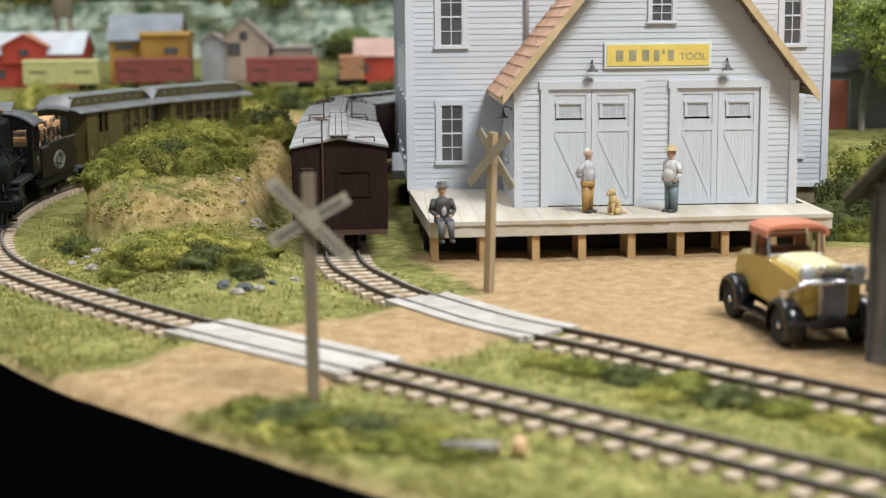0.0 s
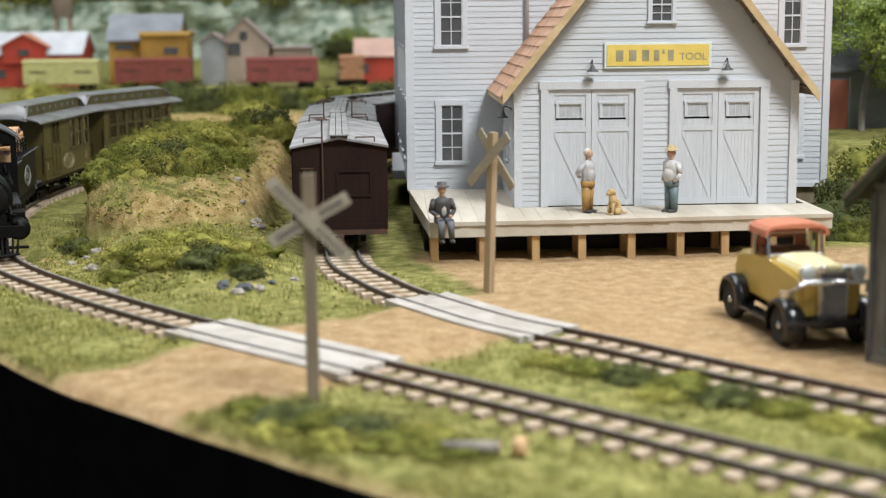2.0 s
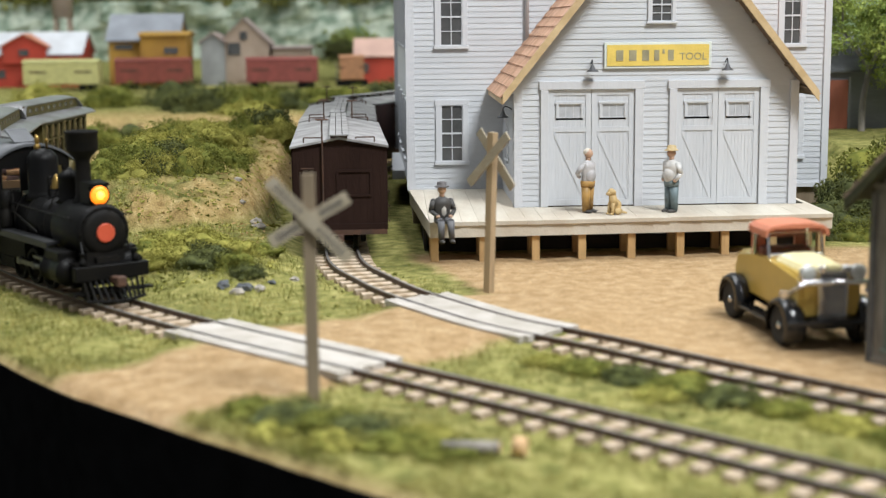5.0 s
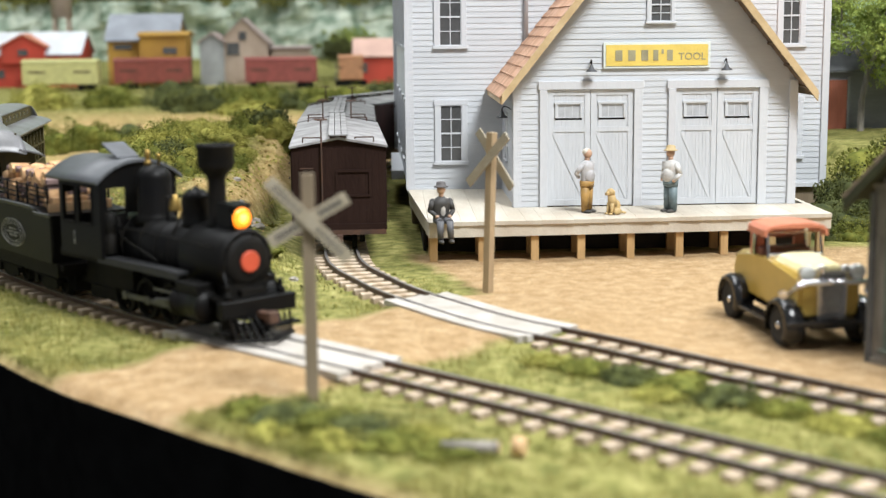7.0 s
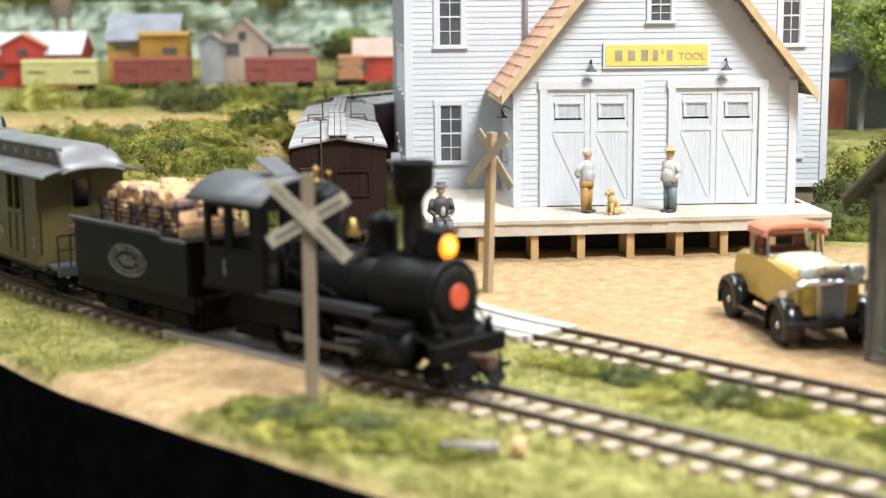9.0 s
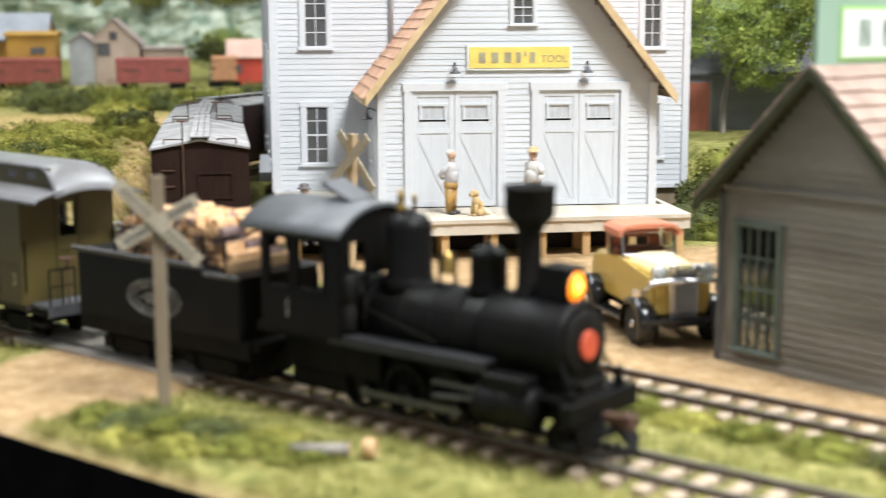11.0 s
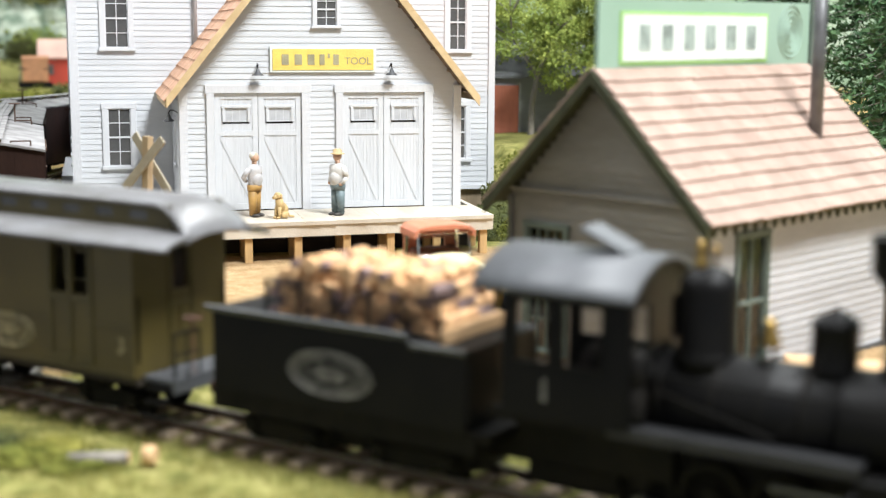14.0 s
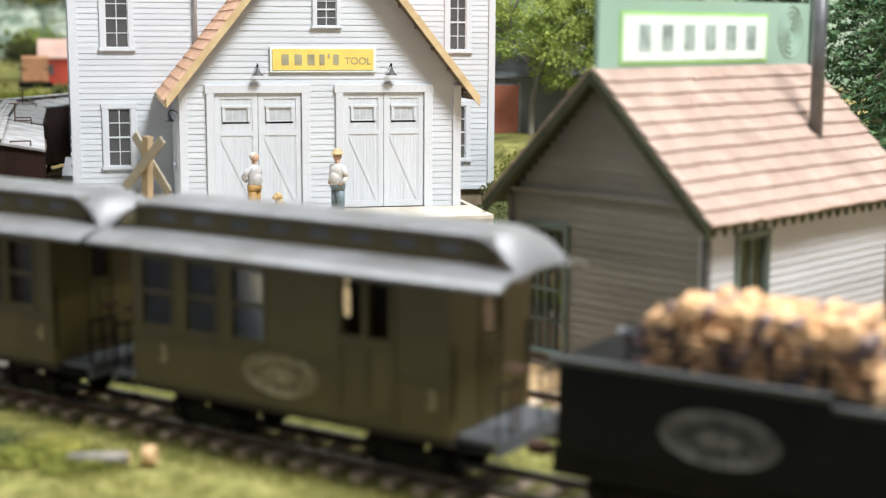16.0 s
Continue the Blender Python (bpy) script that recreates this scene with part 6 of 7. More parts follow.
        rod(bm, (30.5, s * 16.5, 21.5), (31.5, s * 16.5, 21.5), 1.7, n=12)
        part("side_lamp", bm, CHROME, t)
    bm = B()
    box(bm, 38.4, 40.2, -17.5, 17.5, 10.4, 12.4, bev=0.5)
    box(bm, 35, 38.6, -9, -7, 10.6, 12.0)
    box(bm, 35, 38.6, 7, 9, 10.6, 12.0)
    part("bumper", bm, BLACKGLOSS, t, "black front bumper")
    # fenders and running boards
    for s in (-1, 1):
        for cx, span in ((FX, (-30, 205)), (RX, (-20, 200))):
            bm = B()
            prev = None
            n = 14
            for i in range(n + 1):
                w = radians(span[0] + (span[1] - span[0]) * i / n)
                rr = R + 2.4
                c, sn = math.cos(w), math.sin(w)
                drop = 0
                ring = []
                for y, k in ((9.6, -0.6), (11.5, 0.3), (14.5, 0.6), (16.6, -0.2), (17.3, -2.2), (16.6, -1.4), (14.2, -0.6), (11.5, -0.9)):
                    ring.append(bm.verts.new((cx + (rr + k) * c * (1.12 if c < 0 else 1.0), s * y, R + (rr + k) * sn)))
                if prev:
                    for j in range(8):
                        f = bm.faces.new((prev[j], prev[(j + 1) % 8], ring[(j + 1) % 8], ring[j]))
                        f.smooth = True
                else:
                    bm.faces.new(ring)
                prev = ring
            bm.faces.new(prev[::-1])
            part("fender", bm, BLACKGLOSS, t, "glossy black fender")
        bm = B()
        box(bm, -15, 14, min(s * 10.5, s * 16.5), max(s * 10.5, s * 16.5), 7.0, 8.2, bev=0.3)
        part("running_board", bm, BLACKGLOSS, t)
        for cx in (FX, RX):
            m = Matrix.Translation((cx, s * 14.0, R)) @ Matrix.Rotation(radians(-90 * s), 4, "X")
            bm = B()
            lathe(bm, [(5.2, -1.6), (7.4, -2.1), (8.2, -1.2), (8.2, 1.2), (7.4, 2.1), (5.4, 1.7)], 24, m)
            wheel = part("wheel", bm, RUBBER, t, "dark rubber tyre")
            bm = B()
            lathe(bm, [(5.3, -1.0), (5.3, 1.3), (4.6, 1.5), (4.2, 0.7), (1.8, 0.8), (1.6, 1.9), (0.6, 2.1)], 18, m)
            part("rim", bm, CREAMCAR, wheel, "cream wheel rim")
            bm = B()
            lathe(bm, [(1.7, 1.7), (1.5, 2.3), (0.4, 2.6)], 12, m)
            part("hub_cap", bm, CHROME, wheel)
    bx("chassis", (-34, 37, -8, 8, 8.5, 12.5), BLACKGLOSS, t)
    bm = B()
    rod(bm, (FX, -13, R), (FX, 13, R), 0.9, n=8)
    rod(bm, (RX, -13, R), (RX, 13, R), 1.1, n=8)
    part("axle", bm, BLACKGLOSS, t)


build_truck()


# ---- lumber stack, log, stones ----
def build_lumber():
    st = thing("lumber_stack", "stack of fresh sawn lumber with spacer sticks", "lumber stack", at(168, -381, 0, 0, 0, -33))
    rnd = random.Random(3)
    for layer in range(4):
        z = 0.8 + layer * 3.3
        for j in range(6):
            y = j * 5.6 + rnd.uniform(-.3, .3)
            x0 = rnd.uniform(-1.8, 1.8)
            bm = B()
            box(bm, x0, x0 + 95, y, y + 5.2, z, z + 2.3, bev=0.15)
            part("plank", bm, LUMBER, st)
        if layer:
            for x in (22, 60, 85):
                bm = B()
                box(bm, x + rnd.uniform(-2, 2), x + 2.6, -2.8 + rnd.uniform(-1, 1), 35, z - 1.0, z)
                part("spacer_stick", bm, LUMBER, st)
    for x in (18, 75):
        bx("bearer", (x, x + 3, -1, 34, -1, 0.8), LUMBER, st)


build_lumber()


def build_log():
    lg = thing("felled_log", "short felled log with a pale sawn end", "log", at(-56, -389, 1.2, 0, 0, -9))
    bm = B()
    rod(bm, (0, 0, 1.6), (17, 0, 1.6), 1.7, 1.9, 12)
    part("trunk", bm, BARK, lg)
    bm = B()
    rod(bm, (17, 0, 1.6), (17.3, 0, 1.6), 1.8, 1.7, 12)
    part("cut_end", bm, LUMBER, lg, "pale sawn end")
    st = thing("cut_block", "pale round block of cut wood lying in grass", "log", at(-35, -391.5, 1.0))
    bm = B()
    rod(bm, (0, 0, 2.2), (3.5, -1.2, 2.2), 2.9, 2.8, 14)
    part("block", bm, LUMBER, st)


build_log()


def stones():
    rnd = random.Random(21)
    spots = [(-236, -28), (-232, -20), (-241, -40), (-140, -130), (-133, -128), (-128, -118), (-143, -136), (-150, -128), (-166, 90), (-150, 40), (-146, 10), (-160, 60),
             (-252, 30), (-226, -60), (-118, -106), (-136, -112), (-205, -118)]
    for i, (x, y) in enumerate(spots):
        bm = B()
        r = rnd.uniform(1.8, 3.6)
        blob(bm, (0, 0, 0), r, 0.5, 2, (1.3, 1, 0.7), i)
        for f in bm.faces:
            f.smooth = False
        ob = part("stone", bm, ROCKD if 3 <= i <= 7 and i % 2 else ROCK, None)
        ob.matrix_basis = at(x, y, ground_z(x, y) + r * 0.2, 0, 0, rnd.uniform(0, 360))
        tagged(ob, "dark slate field stone lying on turf" if 3 <= i <= 7 and i % 2 else "pale grey field stone lying on turf", "stone", "field stones")


stones()


# ---- plants ----
def clumps(n, radii, size, seed, flat=0.0, core=0.72, spread=0.35):
    """Vertices and faces of many small crumpled flakes on an uneven mound; base at z = 0."""
    rnd = np.random.RandomState(seed)
    d = rnd.normal(size=(n, 3))
    d /= np.linalg.norm(d, axis=1)[:, None]
    d[:, 2] = np.abs(d[:, 2])
    lump = np.array([1 + 0.55 * noise.noise(Vector((a * 2.1 + seed, b * 2.1, c * 2.1))) for a, b, c in d])
    rad = lump * (core + spread * rnd.rand(n))
    p = d * rad[:, None] * np.array(radii)
    vs, fs = [], []
    for i in range(n):
        s = size * rnd.uniform(0.55, 1.5)
        q = rnd.normal(size=(4, 3))
        q /= np.linalg.norm(q, axis=1)[:, None]
        q *= s * rnd.uniform(0.5, 1.0, (4, 1))
        k = len(vs)
        vs += [tuple((p[i] + q[j]) * MM) for j in range(4)]
        fs += [(k, k + 1, k + 2), (k, k + 2, k + 3), (k, k + 3, k + 1), (k + 1, k + 3, k + 2)]
    return vs, fs


def flake_mesh(name, vs, fs, material):
    data = bpy.data.meshes.new(name)
    data.from_pydata(vs, [], fs)
    data.materials.append(material)
    return data


SHRUBS = {}


def shrub(x, y, r, h, material, label, seed=0, z=None, group="shrubs"):
    """A low clump of foam foliage: an uneven dark heart under many flakes."""
    k = (material.name, seed % 4)
    if k not in SHRUBS:
        vs, fs = clumps(3000, (20, 20, 16), 0.95, 5 + seed % 4 + len(SHRUBS), core=0.70, spread=0.30)
        bm = B()
        blob(bm, (0, 0, 1), 15.0, 0.55, 4, (1.0, 1.0, 0.75), seed % 4)
        heart = mesh(bm, "heart")
        heart.materials.append(material)
        SHRUBS[k] = (flake_mesh("foliage", vs, fs, material), heart)
    if group == "shrubs":
        r, h = r * 1.22, h * 1.3
    ob = thing("shrub", label, "shrub", at(x, y, (ground_z(x, y) if z is None else z) - 0.1 * h, 0, 0, seed * 77 % 360), group)
    for nm, data in (("foliage", SHRUBS[k][0]), ("heart", SHRUBS[k][1])):
        o = new(nm, data)
        o.parent = ob
        o.scale = (r / 20, r / 20 * (0.85 + 0.3 * ((seed * 37) % 10) / 10), h / 16)
    return ob


OL, DK, YL = "clump of olive-green foam shrubbery", "dark green foam shrub", "yellow-green foam shrub on the bank"
hill_spots = [(-250, 240, 16, 12, 0), (-232, 262, 17, 13, 0), (-215, 245, 16, 12, 2), (-240, 205, 17, 11, 2), (-222, 215, 16, 10, 0), (-205, 222, 15, 10, 0), (-248, 170, 16, 11, 0),
              (-228, 172, 17, 11, 2), (-208, 185, 16, 10, 0), (-190, 205, 15, 9, 2), (-252, 130, 15, 11, 0), (-234, 128, 17, 12, 0), (-214, 140, 16, 11, 1), (-194, 158, 16, 10, 0),
              (-246, 88, 15, 12, 0), (-228, 82, 16, 12, 2), (-211, 92, 15, 12, 1), (-193, 112, 16, 11, 0), (-178, 135, 14, 9, 0), (-176, 175, 14, 9, 2), (-182, 296, 17, 15, 0), (-165, 305, 18, 16, 1), (-150, 300, 16, 14, 0), (-200, 300, 16, 12, 0), (-218, 300, 15, 11, 2), (-172, 322, 16, 14, 2), (-158, 285, 15, 12, 2),
              (-256, 205, 13, 10, 1), (-238, 300, 15, 11, 0)]
for i, (x, y, r, h, k) in enumerate(hill_spots):
    shrub(x, y, r, h, (LEAF, LEAFD, LEAFY)[k], (OL, DK, YL)[k], i)
more = random.Random(77)
for i in range(34):
    x, y = more.uniform(-256, -188), more.uniform(85, 300)
    k = more.choice((0, 0, 2, 2, 2))
    hill_spots.append((x, y, more.uniform(9, 14), more.uniform(7, 11), k))
    shrub(*hill_spots[-1][:4], (LEAF, LEAFD, LEAFY)[k], (OL, DK, YL)[k], i + 210)
apron = [(-197, -72, 13, 12, 0), (-181, -84, 15, 14, 2), (-164, -90, 14, 13, 1), (-148, -98, 12, 11, 0), (-188, -55, 14, 13, 2), (-168, -62, 15, 14, 2), (-150, -72, 12, 11, 2), (-205, -92, 9, 7, 0),
         (-246, 0, 9, 11, 1), (-238, -8, 8, 8, 0), (-140, -112, 9, 8, 1), (-212, -50, 10, 8, 2), (-137, -60, 10, 7, 0), (-255, 22, 9, 9, 0)]
for i, (x, y, r, h, k) in enumerate(apron):
    shrub(x, y, r, h * 0.62, (LEAF, LEAFD, LEAFY)[k], (OL, DK, YL)[k], i + 50)
low = [(-118, -338, 13, 5, 0), (-104, -348, 14, 6, 1), (-92, -358, 14, 6, 0), (-80, -366, 14, 6, 1), (-70, -378, 13, 5, 0), (-60, -372, 10, 4, 2), (-88, -375, 13, 5, 2), (-54, -390, 10, 4, 0), (-108, -362, 10, 4, 2),
       (0, -292, 12, 5, 0), (14, -306, 13, 6, 1), (28, -322, 14, 6, 0), (42, -338, 14, 7, 1), (56, -352, 13, 6, 0), (70, -368, 12, 5, 2), (84, -384, 12, 5, 0), (36, -308, 11, 4, 2), (20, -330, 11, 4, 2), (100, -405, 13, 6, 0),
       (116, -424, 12, 6, 1), (134, -440, 13, 6, 0), (-12, -280, 10, 4, 2)]
for i, (x, y, r, h, k) in enumerate(low):
    shrub(x, y, r, h, (LEAF, LEAFD, LEAFY)[k], ("low olive-green turf clump beside the track", "low dark green turf clump beside the track", "low yellow-green turf clump beside the track")[k], i + 90, group="turf clumps")
field = [(-395, 560, 26, 20, 0), (-360, 590, 26, 22, 0), (-330, 620, 20, 16, 1), (-470, 560, 26, 18, 0), (-300, 930, 36, 26, 1), (-265, 960, 30, 22, 0), (-345, 1010, 34, 24, 1), (-228, 930, 34, 26, 0), (-195, 940, 30, 20, 1),
         (-160, 960, 34, 22, 0), (-120, 980, 30, 18, 0), (-240, 880, 28, 14, 2), (-70, 1010, 36, 22, 1), (-420, 1000, 34, 22, 0), (-500, 980, 36, 24, 2)]
for i, (x, y, r, h, k) in enumerate(field):
    shrub(x, y, r, h, (LEAF, LEAFD, LEAFY)[k], ("olive-green shrub in the field", "dark green shrub in the field", "yellow-green tuft in the field")[k], i + 140)
yard = [(178, 20, 20, 16, 1), (200, 30, 22, 20, 1), (222, 20, 20, 18, 0), (240, 40, 24, 24, 1), (262, 30, 22, 22, 1), (285, 45, 24, 26, 0), (212, 55, 24, 22, 1), (235, 75, 26, 26, 0), (262, 80, 26, 28, 1), (300, 75, 28, 30, 0),
        (196, 5, 14, 10, 0), (330, 40, 26, 24, 1), (225, -5, 12, 9, 2), (245, 5, 14, 10, 0), (275, 5, 14, 12, 0), (350, 80, 28, 30, 0)]
for i, (x, y, r, h, k) in enumerate(yard):
    shrub(x, y, r, h, (LEAF, LEAFD, LEAFY)[k], ("olive-green shrub beside the warehouse", "dark green shrub beside the warehouse", "yellow-green shrub beside the warehouse")[k], i + 170)


def broadleaf(x, y, h, crown, seed, label, material=None):
    """A tapered, forked trunk with limbs and a crown of many small leaf clusters with gaps."""
    rnd = random.Random(seed)
    z0 = ground_z(x, y) - 1
    tree = thing("tree", label, "tree", at(x, y, z0), "trees")
    bm = B()
    tips = []

    def limb(p, d, r, ln, depth):
        q = p + d * ln
        bend = p + d * ln * 0.5 + Vector((rnd.uniform(-1, 1), rnd.uniform(-1, 1), 0)) * ln * 0.07
        rod(bm, p, bend, r, r * 0.85, 7)
        rod(bm, bend, q, r * 0.85, r * 0.66, 7)
        if depth == 0 or r < 0.5:
            tips.append(q)
            return
        for i in range(3 if depth > 1 else 4):
            a = 2 * math.pi * (i + rnd.random() * 0.7) / 3
            w = (d + Vector((math.cos(a), math.sin(a), rnd.uniform(-.15, .35))) * rnd.uniform(.55, .95)).normalized()
            limb(q, w, r * 0.62, ln * rnd.uniform(.55, .8), depth - 1)
        tips.append(q)
    limb(Vector((0, 0, 0)), Vector((0.08, -0.02, 1)).normalized(), h * 0.021, h * 0.36, 3)
    part("trunk", bm, BARK, tree, "pale grey forked trunk")
    vs, fs = [], []
    nr = np.random.RandomState(seed)
    for tp in tips:
        for _ in range(4):
            c = np.array(tp) + nr.normal(size=3) * crown * 0.17
            for _ in range(150):
                d = nr.normal(size=3)
                d /= np.linalg.norm(d)
                p = c + d * crown * 0.105 * nr.rand() ** 0.4 * np.array((1, 1, 0.75))
                q = nr.normal(size=(3, 3)) * h * 0.0075
                k = len(vs)
                vs += [tuple((p + w) * MM) for w in q]
                fs.append((k, k + 1, k + 2))
    o = new("crown", flake_mesh("crown", vs, fs, material or LEAFB))
    o.parent = tree
    return tree


broadleaf(285, 262, 132, 100, 3, "leafy green tree with pale forked trunk before the service building")
broadleaf(352, 225, 150, 105, 8, "tall leafy green tree behind the yard")
broadleaf(-150, 1330, 62, 45, 5, "small dark green tree between far sheds", LEAFD)
broadleaf(-128, 1380, 70, 50, 6, "small green tree beside far red shed", LEAFB)


def conifer(x, y, h, r, seed, label):
    z0 = ground_z(x, y) - 1
    tree = thing("conifer_tree", label, "tree", at(x, y, z0), "conifers")
    bm = B()
    rod(bm, (0, 0, 0), (0, 0, h * 0.97), h * 0.022, 0.4, 8)
    nr = np.random.RandomState(seed)
    vs, fs = [], []
    z = h * 0.08
    while z < h * 0.98:
        k = 1 - z / h
        for i in range(9):
            a = nr.rand() * 6.283
            ln = r * (k ** 0.8) * nr.uniform(.65, 1.1) + 2
            tip = Vector((math.cos(a) * ln, math.sin(a) * ln, -ln * nr.uniform(.15, .45)))
            rod(bm, (0, 0, z), Vector((0, 0, z)) + tip * 0.9, 0.5, 0.2, 4)
            for u in np.linspace(0.15, 1, 14):
                p = np.array((0, 0, z)) + np.array(tip) * u
                for _ in range(3):
                    d = nr.normal(size=3) * np.array((1, 1, 0.6))
                    d *= h * 0.026 / np.linalg.norm(d)
                    w = nr.normal(size=3) * h * 0.0035
                    q = len(vs)
                    vs += [tuple((p - w) * MM), tuple((p + w) * MM), tuple((p + d) * MM)]
                    fs.append((q, q + 1, q + 2))
        z += h * 0.035
    part("trunk", bm, BARK, tree)
    o = new("needles", flake_mesh("needles", vs, fs, LEAFC))
    o.parent = tree
    return tree


conifer(395, 60, 230, 62, 1, "dark blue-green conifer behind the hut")
conifer(440, 0, 210, 58, 2, "dark green conifer beside the hut")
conifer(500, 120, 260, 70, 4, "tall dark conifer behind the hut")
conifer(465, -90, 190, 50, 6, "dark green conifer at the edge of yard")


def static_grass():
    """Upright fibres over the turf."""
    nr = np.random.RandomState(4)
    vs, fs = [], []
    want, made = 46000, 0
    while made < want:
        x, y = nr.uniform(-300, 270), 0
        y = edge_y(x) + 3 + nr.rand() ** 1.6 * 330
        if road(x, y) > 0.35 or min(MAIN.away(x, y), SIDING.away(x, y)) < 17 or (y < -330 and x > 150 and y > -330) or noise.noise(Vector((x / 22, y / 22, 3))) < -0.25:
            made += 1
            continue
        z = ground_z(x, y)
        h = nr.uniform(1.6, 4.6)
        a = nr.rand() * 6.283
        w = 0.22
        b = nr.normal(size=2) * h * 0.35
        k = len(vs)
        vs += [((x - w * math.cos(a)) * MM, (y - w * math.sin(a)) * MM, (z - .4) * MM), ((x + w * math.cos(a)) * MM, (y + w * math.sin(a)) * MM, (z - .4) * MM), ((x + b[0]) * MM, (y + b[1]) * MM, (z + h) * MM)]
        fs.append((k, k + 1, k + 2))
        made += 1
    ob = new("grass", flake_mesh("grass", vs, fs, GRASSM))
    tagged(ob, "yellow-green static grass fibres over the turf", "grass", kind="stuff")


static_grass()


def turf_foam(name, spots, size, material, label, seed):
    """Crumbs of ground foam scattered over banks and field."""
    nr = np.random.RandomState(seed)
    vs, fs = [], []
    for x0, x1, y0, y1, n in spots:
        for _ in range(n):
            x, y = nr.uniform(x0, x1), nr.uniform(y0, y1)
            if noise.noise(Vector((x / 16, y / 16, seed))) < -0.08 or y < edge_y(x) + 6 or min(MAIN.away(x, y), SIDING.away(x, y)) < 17 or (y < 60 and road(x, y) > 0.3):
                continue
            p = np.array((x, y, ground_z(x, y)))
            q = nr.normal(size=(4, 3)) * size * nr.uniform(.5, 1.3) * np.array((1, 1, 0.7))
            k = len(vs)
            vs += [tuple((p + w) * MM) for w in q]
            fs += [(k, k + 1, k + 2), (k, k + 2, k + 3), (k, k + 3, k + 1), (k + 1, k + 3, k + 2)]
    tagged(new(name, flake_mesh(name, vs, fs, material)), label, "ground foam", kind="stuff")


turf_foam("ground_foam", [(-268, -128, -125, 340, 10000), (-500, -40, 880, 1000, 900)], 0.85, LEAFY, "crumbs of yellow-green ground foam over the banks", 31)
turf_foam("ground_foam", [(-268, -165, -125, 340, 5000), (-500, -40, 860, 1000, 800), (-280, 40, -380, -60, 2500)], 0.85, LEAF, "crumbs of olive ground foam over the banks", 32)
turf_foam("earth_crumbs", [(-262, -140, -60, 330, 5000), (-420, -60, 380, 900, 6000)], 0.7, EARTHC, "crumbs of tan earth over the banks", 33)


# ---- the far side: sheds, freight cars, rock face, painted hills ----
def shed(label, m, w, d, h, rise, wall_m, roof_m, axis="x", windows=(), extra=None):
    """A far shed, ridge along x or y, with its windows on the near side."""
    hs = thing("far_shed", label, "shed", m, "far sheds")
    bm = B()
    box(bm, -w / 2, w / 2, -d / 2, d / 2, -3, h)
    if axis == "x":
        prism(bm, [(-d / 2, h), (d / 2, h), (0, h + rise)], "x", -w / 2, w / 2)
    else:
        prism(bm, [(-w / 2, h), (w / 2, h), (0, h + rise)], "y", -d / 2, d / 2)
    part("wall", bm, wall_m, hs)
    for s in (-1, 1):
        bm = B()
        if axis == "x":
            k = rise / (d / 2)
            prism(bm, [(0, h + rise + 1.5), (s * (d / 2 + 5), h - 5 * k + 1.5), (s * (d / 2 + 5), h - 5 * k - 0.3), (0, h + rise - 0.3)], "x", -w / 2 - 4, w / 2 + 4)
        else:
            k = rise / (w / 2)
            prism(bm, [(0, h + rise + 1.5), (s * (w / 2 + 4), h - 4 * k + 1.5), (s * (w / 2 + 4), h - 4 * k - 0.3), (0, h + rise - 0.3)], "y", -d / 2 - 4, d / 2 + 4)
        part("roof", bm, roof_m, hs)
    for x, z, ww, hh in windows:
        bm = B()
        box(bm, x - ww / 2 - 1, x + ww / 2 + 1, -d / 2 - 1.0, -d / 2 - 0.1, z - 1, z + hh + 1)
        wn = part("window", bm, wall_m, hs)
        bx("pane", (x - ww / 2, x + ww / 2, -d / 2 - 1.4, -d / 2 - 1.0, z, z + hh), PANE, wn)
    return hs


REDW = mat("bright_red_shed_paint", (0.50, 0.055, 0.03), 0.7, vary=0.2, scale=30, stretch=(1, 1, 0.3))
OCHRE = mat("ochre_shed_paint", (0.42, 0.235, 0.035), 0.7, vary=0.2, scale=30, second=(0.32, 0.17, 0.03))
GREYROOF = mat("blue_grey_tin_roof", (0.28, 0.30, 0.34), 0.5, vary=0.2, scale=30)
TANW = mat("tan_brick_wall", (0.42, 0.33, 0.26), 0.8, vary=0.2, scale=40, second=(0.34, 0.26, 0.2))
GREYW = mat("grey_weathered_wall", (0.32, 0.33, 0.33), 0.8, vary=0.2, scale=40)
PINKROOF = mat("pale_pink_roof", (0.62, 0.40, 0.33), 0.7, vary=0.15, scale=30)
MAUVEROOF = mat("mauve_brown_roof", (0.36, 0.28, 0.26), 0.7, vary=0.2, scale=30)
WHITEROOF = mat("white_tin_roof", (0.66, 0.68, 0.72), 0.5, vary=0.12, scale=30)


def gz(x, y):
    return ground_z(x, y)


Y1 = 1320
shed("far red shed with white tin roof and dormer", at(-590, Y1, gz(-600, Y1)), 150, 90, 48, 28, REDW, WHITEROOF, "x", [(-40, 12, 14, 12), (10, 12, 14, 12)])
shed("red gabled dormer of the far red shed", at(-594, Y1 - 26, gz(-600, Y1) + 36), 62, 50, 22, 16, REDW, REDROOF, "y", [(0, 8, 14, 9)])
tw = thing("water_tower", "brown wooden water tower behind the far red shed", "water tower", at(-570, 1420, gz(-570, 1420)))
bm = B()
lathe(bm, [(16, 92), (16, 132), (17, 133), (3, 138)], 16)
part("tank", bm, TANW, tw)
for sx in (-1, 1):
    for sy in (-1, 1):
        bm = B()
        rod(bm, (sx * 12, sy * 12, -4), (sx * 10, sy * 10, 92), 2.2, n=6)
        part("leg", bm, TANW, tw)
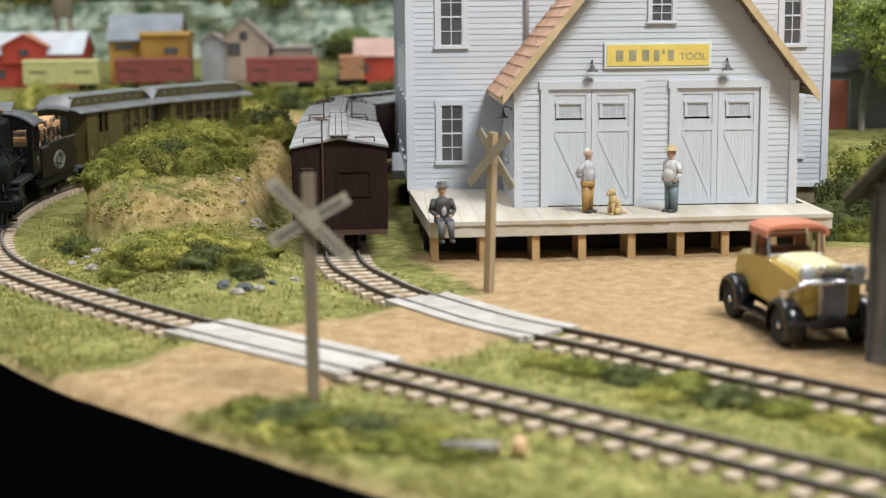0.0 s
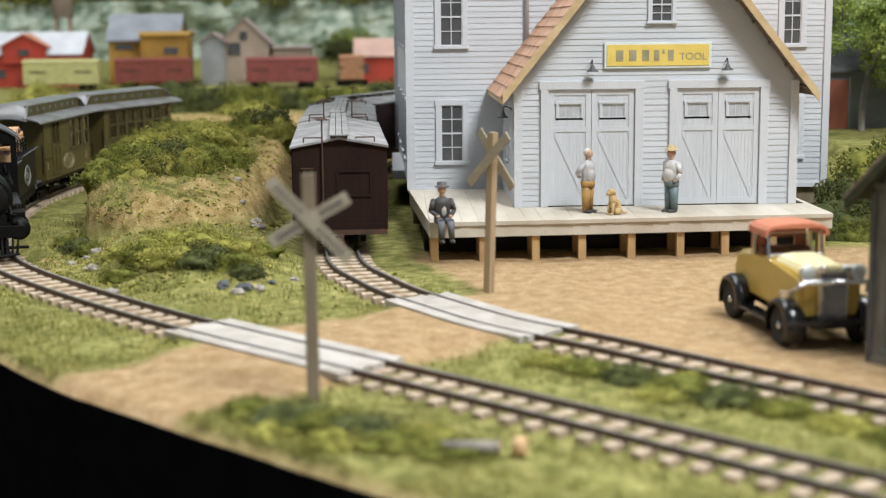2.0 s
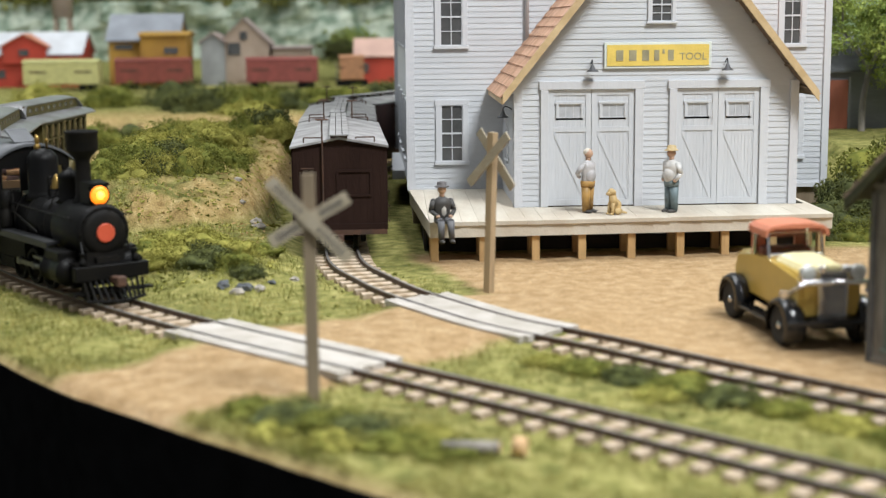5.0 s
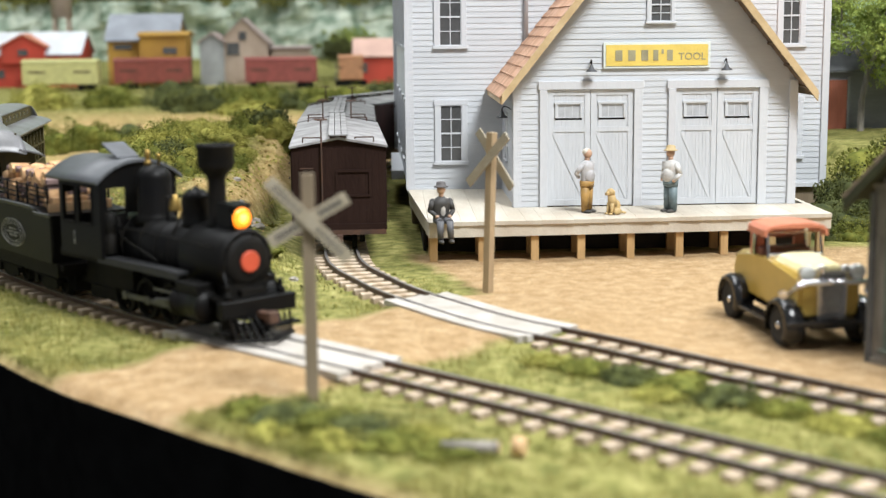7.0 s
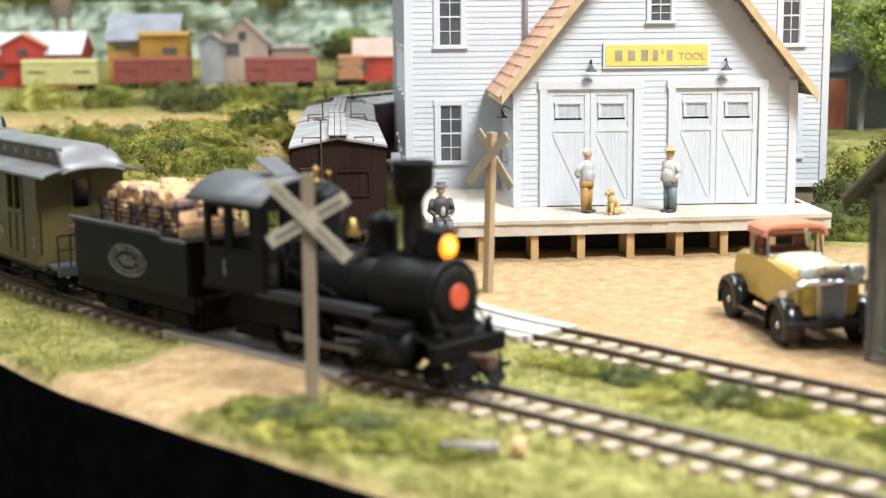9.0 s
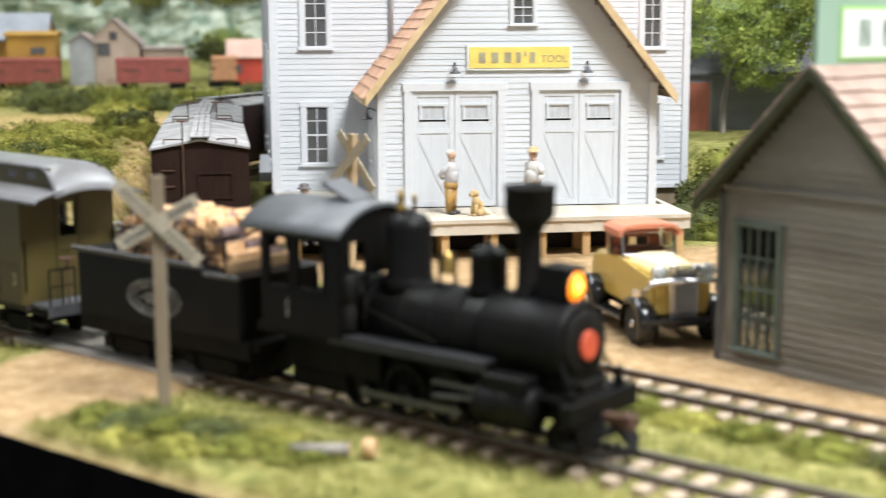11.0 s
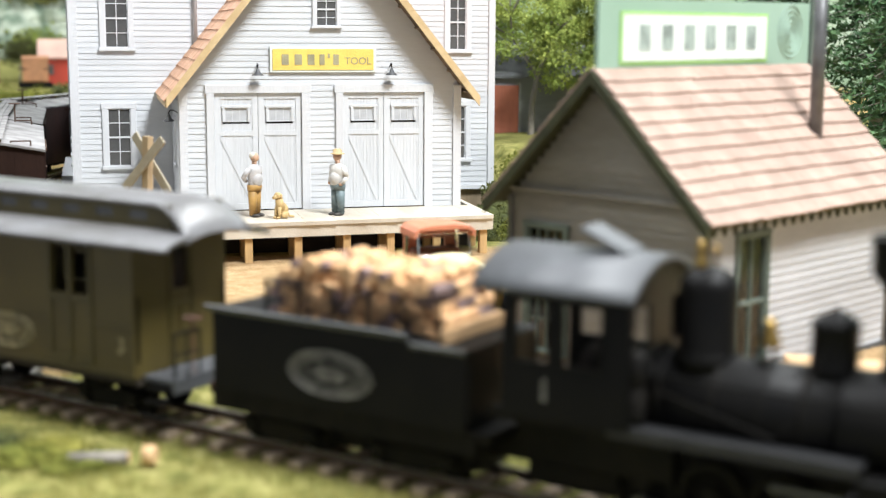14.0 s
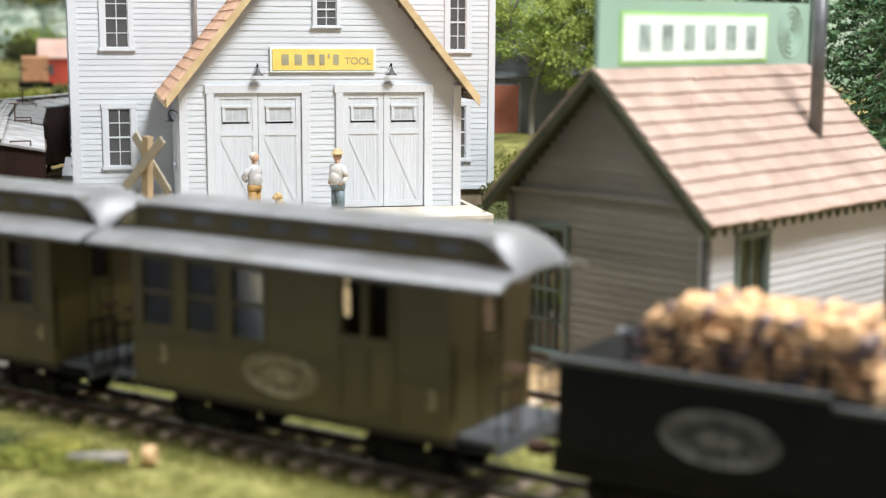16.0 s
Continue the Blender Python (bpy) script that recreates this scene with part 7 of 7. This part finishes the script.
shed("far ochre mill building with blue-grey tin roof", at(-428, Y1 + 20, gz(-428, Y1)), 100, 92, 66, 34, OCHRE, GREYROOF, "x", [(-30, 10, 14, 22), (-28, 50, 26, 8)])
shed("ochre square annex of the far mill", at(-392, Y1 - 36, gz(-392, Y1)), 66, 60, 70, 4, OCHRE, OCHRE, "x", [(-8, 30, 34, 3), (10, 44, 20, 9)])
shed("far tan brick warehouse with mauve roof", at(-282, Y1 + 10, gz(-282, Y1)), 72, 80, 58, 34, TANW, MAUVEROOF, "y", [(0, 62, 11, 12), (-14, 40, 18, 18)])
shed("grey lean-to of the far tan warehouse", at(-326, Y1 - 4, gz(-326, Y1)), 34, 76, 60, 12, GREYW, MAUVEROOF, "y")
shed("low tan annex of the far warehouse", at(-214, Y1 + 10, gz(-214, Y1)), 56, 60, 50, 2, TANW, MAUVEROOF, "x")
shed("far red shed with pale pink roof", at(-86, Y1, gz(-86, Y1)), 66, 70, 40, 22, REDW, PINKROOF, "x", [(-20, 14, 10, 14)])
service = shed("grey clapboard service building behind the trees", at(350, 318, gz(350, 318)), 240, 70, 48, 26, mat("slate_grey_boards", (0.23, 0.235, 0.245), 0.8, vary=0.25, scale=40, stretch=(0.2, 1, 1)), mat("dark_slate_roof", (0.14, 0.145, 0.155), 0.7, vary=0.2), "x", [(30, 14, 14, 16), (70, 14, 14, 16)])
bx("sliding_door", (-90, -70, -37.5, -35.2, -2, 38), mat("faded_red_door", (0.42, 0.13, 0.075), 0.7, vary=0.2, stretch=(1, 1, 0.2)), service, "faded red plank sliding door")
bx("door_post", (-69.5, -67.5, -37, -35.2, -2, 40), GREYW, service)


def far_car(x, y, w, paint_m, label):
    c = thing("far_freight_car", label, "freight car", at(x, y, gz(x, y)), "far freight cars")
    bm = B()
    box(bm, -w / 2, w / 2, -14, 14, 9, 40, bev=0.5)
    part("body", bm, paint_m, c)
    bm = B()
    prism(bm, [(-15, 40), (15, 40), (0, 44)], "x", -w / 2 - 1, w / 2 + 1)
    part("roof", bm, paint_m, c)
    bx("door", (-11, 11, -15, -14, 11, 37), paint_m, c)
    for e in (-1, 1):
        bm = B()
        box(bm, e * w / 3 - 11, e * w / 3 + 11, -11, 11, 0, 8)
        part("truck", bm, BLACKDULL, c)
    for k in (-0.3, 0.3):
        bx("lettering_bar", (k * w - 12, k * w + 12, -14.3, -14, 25, 27.5), RUST, c)


far_car(-528, 1215, 104, mat("pale_yellow_car_paint", (0.55, 0.52, 0.22), 0.6, vary=0.12), "pale yellow freight car before the far sheds")
far_car(-402, 1225, 106, mat("brick_red_car_paint", (0.24, 0.055, 0.04), 0.6, vary=0.15), "brick red freight car before the far mill")
far_car(-222, 1225, 100, mat("oxide_red_car_paint", (0.26, 0.06, 0.05), 0.6, vary=0.15), "oxide red freight car before the far warehouse")
far_car(-124, 1240, 34, mat("orange_tan_car_paint", (0.42, 0.20, 0.10), 0.6, vary=0.15), "low orange-tan freight car in the distance")


def rock_face():
    nx, nz = 120, 26
    vs, fs = [], []
    for j in range(nz):
        for i in range(nx):
            x = -1300 + i * 2300 / (nx - 1)
            z = 20 + j * 150 / (nz - 1)
            y = 1820 + 60 * fbm(x, z, 160, 9) + 24 * fbm(x, z, 45, 3) + j * 1.5
            vs.append((x * MM, y * MM, z * MM))
    for j in range(nz - 1):
        for i in range(nx - 1):
            a = j * nx + i
            fs.append((a, a + 1, a + nx + 1, a + nx))
    m = mat("grey_green_rock_face", (0.56, 0.60, 0.50), 0.9, vary=0.5, scale=34, fine=120, second=(0.16, 0.22, 0.16), bump=0.8)
    ob = new("backdrop_cliff", flake_mesh("backdrop_cliff", vs, fs, m))
    tagged(ob, "grey-green modelled rock face behind the far sheds", "rock face", kind="structure")
    # its wooded top
    vs, fs = [], []
    nr = np.random.RandomState(9)
    for _ in range(9000):
        x = nr.uniform(-1300, 1000)
        p = np.array((x, 1850 + nr.rand() * 160, 166 + nr.rand() * 26 + 12 * noise.noise(Vector((x / 60, 0, 0)))))
        q = nr.normal(size=(3, 3)) * 9
        k = len(vs)
        vs += [tuple((p + w) * MM) for w in q]
        fs.append((k, k + 1, k + 2))
    ob = new("far_woods", flake_mesh("far_woods", vs, fs, mat("olive_far_foliage", (0.26, 0.25, 0.06), 0.9, vary=0.4, scale=20, second=(0.08, 0.09, 0.02), piece=0.3)))
    tagged(ob, "olive-green woods along the top of the rock face", "woods", kind="stuff")


rock_face()


def backdrop():
    """Painted hills and sky on a bowed board round the back of the layout."""
    pts = [(-1500, 900), (-1400, 1700), (-1000, 2180), (-300, 2230), (100, 2150), (420, 1500), (620, 900), (1000, 500), (1500, 100)]
    bm = B()
    for (x0, y0), (x1, y1) in zip(pts, pts[1:]):
        q = [bm.verts.new(v) for v in ((x0, y0, -20), (x1, y1, -20), (x1, y1, 900), (x0, y0, 900))]
        bm.faces.new(q)
    m = mat("painted_hazy_woodland", (0.50, 0.60, 0.50), 0.9, vary=0.2, scale=9, fine=40, second=(0.22, 0.36, 0.22), bump=0.0)
    ob = part("backdrop", bm, m)
    tagged(ob, "painted backdrop of hazy green woodland", "backdrop", kind="structure")


backdrop()


# ---- what moves ----
FRONT = [(0.0, 706.3), (1.5, 793.3), (2.5, 849.0), (3.0, 873.5), (3.5, 896.0), (4.0, 919.0), (6.5, 1057.0), (7.0, 1084.5), (8.2, 1151.3), (10.3, 1265.3), (11.0, 1305.3), (12.5, 1391.3), (13.5, 1448.3), (14.5, 1501.8), (16.0, 1588.3)]


def front_at(t):
    return float(np.interp(t, [f[0] for f in FRONT], [f[1] for f in FRONT]))


def motions():
    times = [round(0.4 * i, 2) for i in range(41)]
    for ob, rel, half, _ in TRAIN:
        rows = []
        for t in times:
            s = front_at(t) + rel
            a, b = MAIN.at(s - half), MAIN.at(s + half)
            mid = (a + b) / 2
            rows.append((t, at(mid[0], mid[1], 0, 0, 0, math.degrees(math.atan2(b[1] - a[1], b[0] - a[0])))))
        walk(ob, rows)
    fine = [round(0.1 * i, 2) for i in range(161)]
    for ob, r in ROLLING:
        if ob.parent.name.startswith("boxcar"):
            continue
        base = ob.location.copy()
        rows = [(t, Matrix.Translation(base) @ Matrix.Rotation((front_at(t) - front_at(0)) / r, 4, "Y")) for t in (fine if r < 7 else fine)]
        walk(ob, rows)
    for ob in SIDE_RODS:
        base = ob.location.copy()
        rows = []
        for t in fine:
            w = (front_at(t) - front_at(0)) / 8.6
            rows.append((t, Matrix.Translation(base + Vector((4.3 * math.cos(w), 0, -4.3 * math.sin(w))) * MM)))
        walk(ob, rows)


motions()
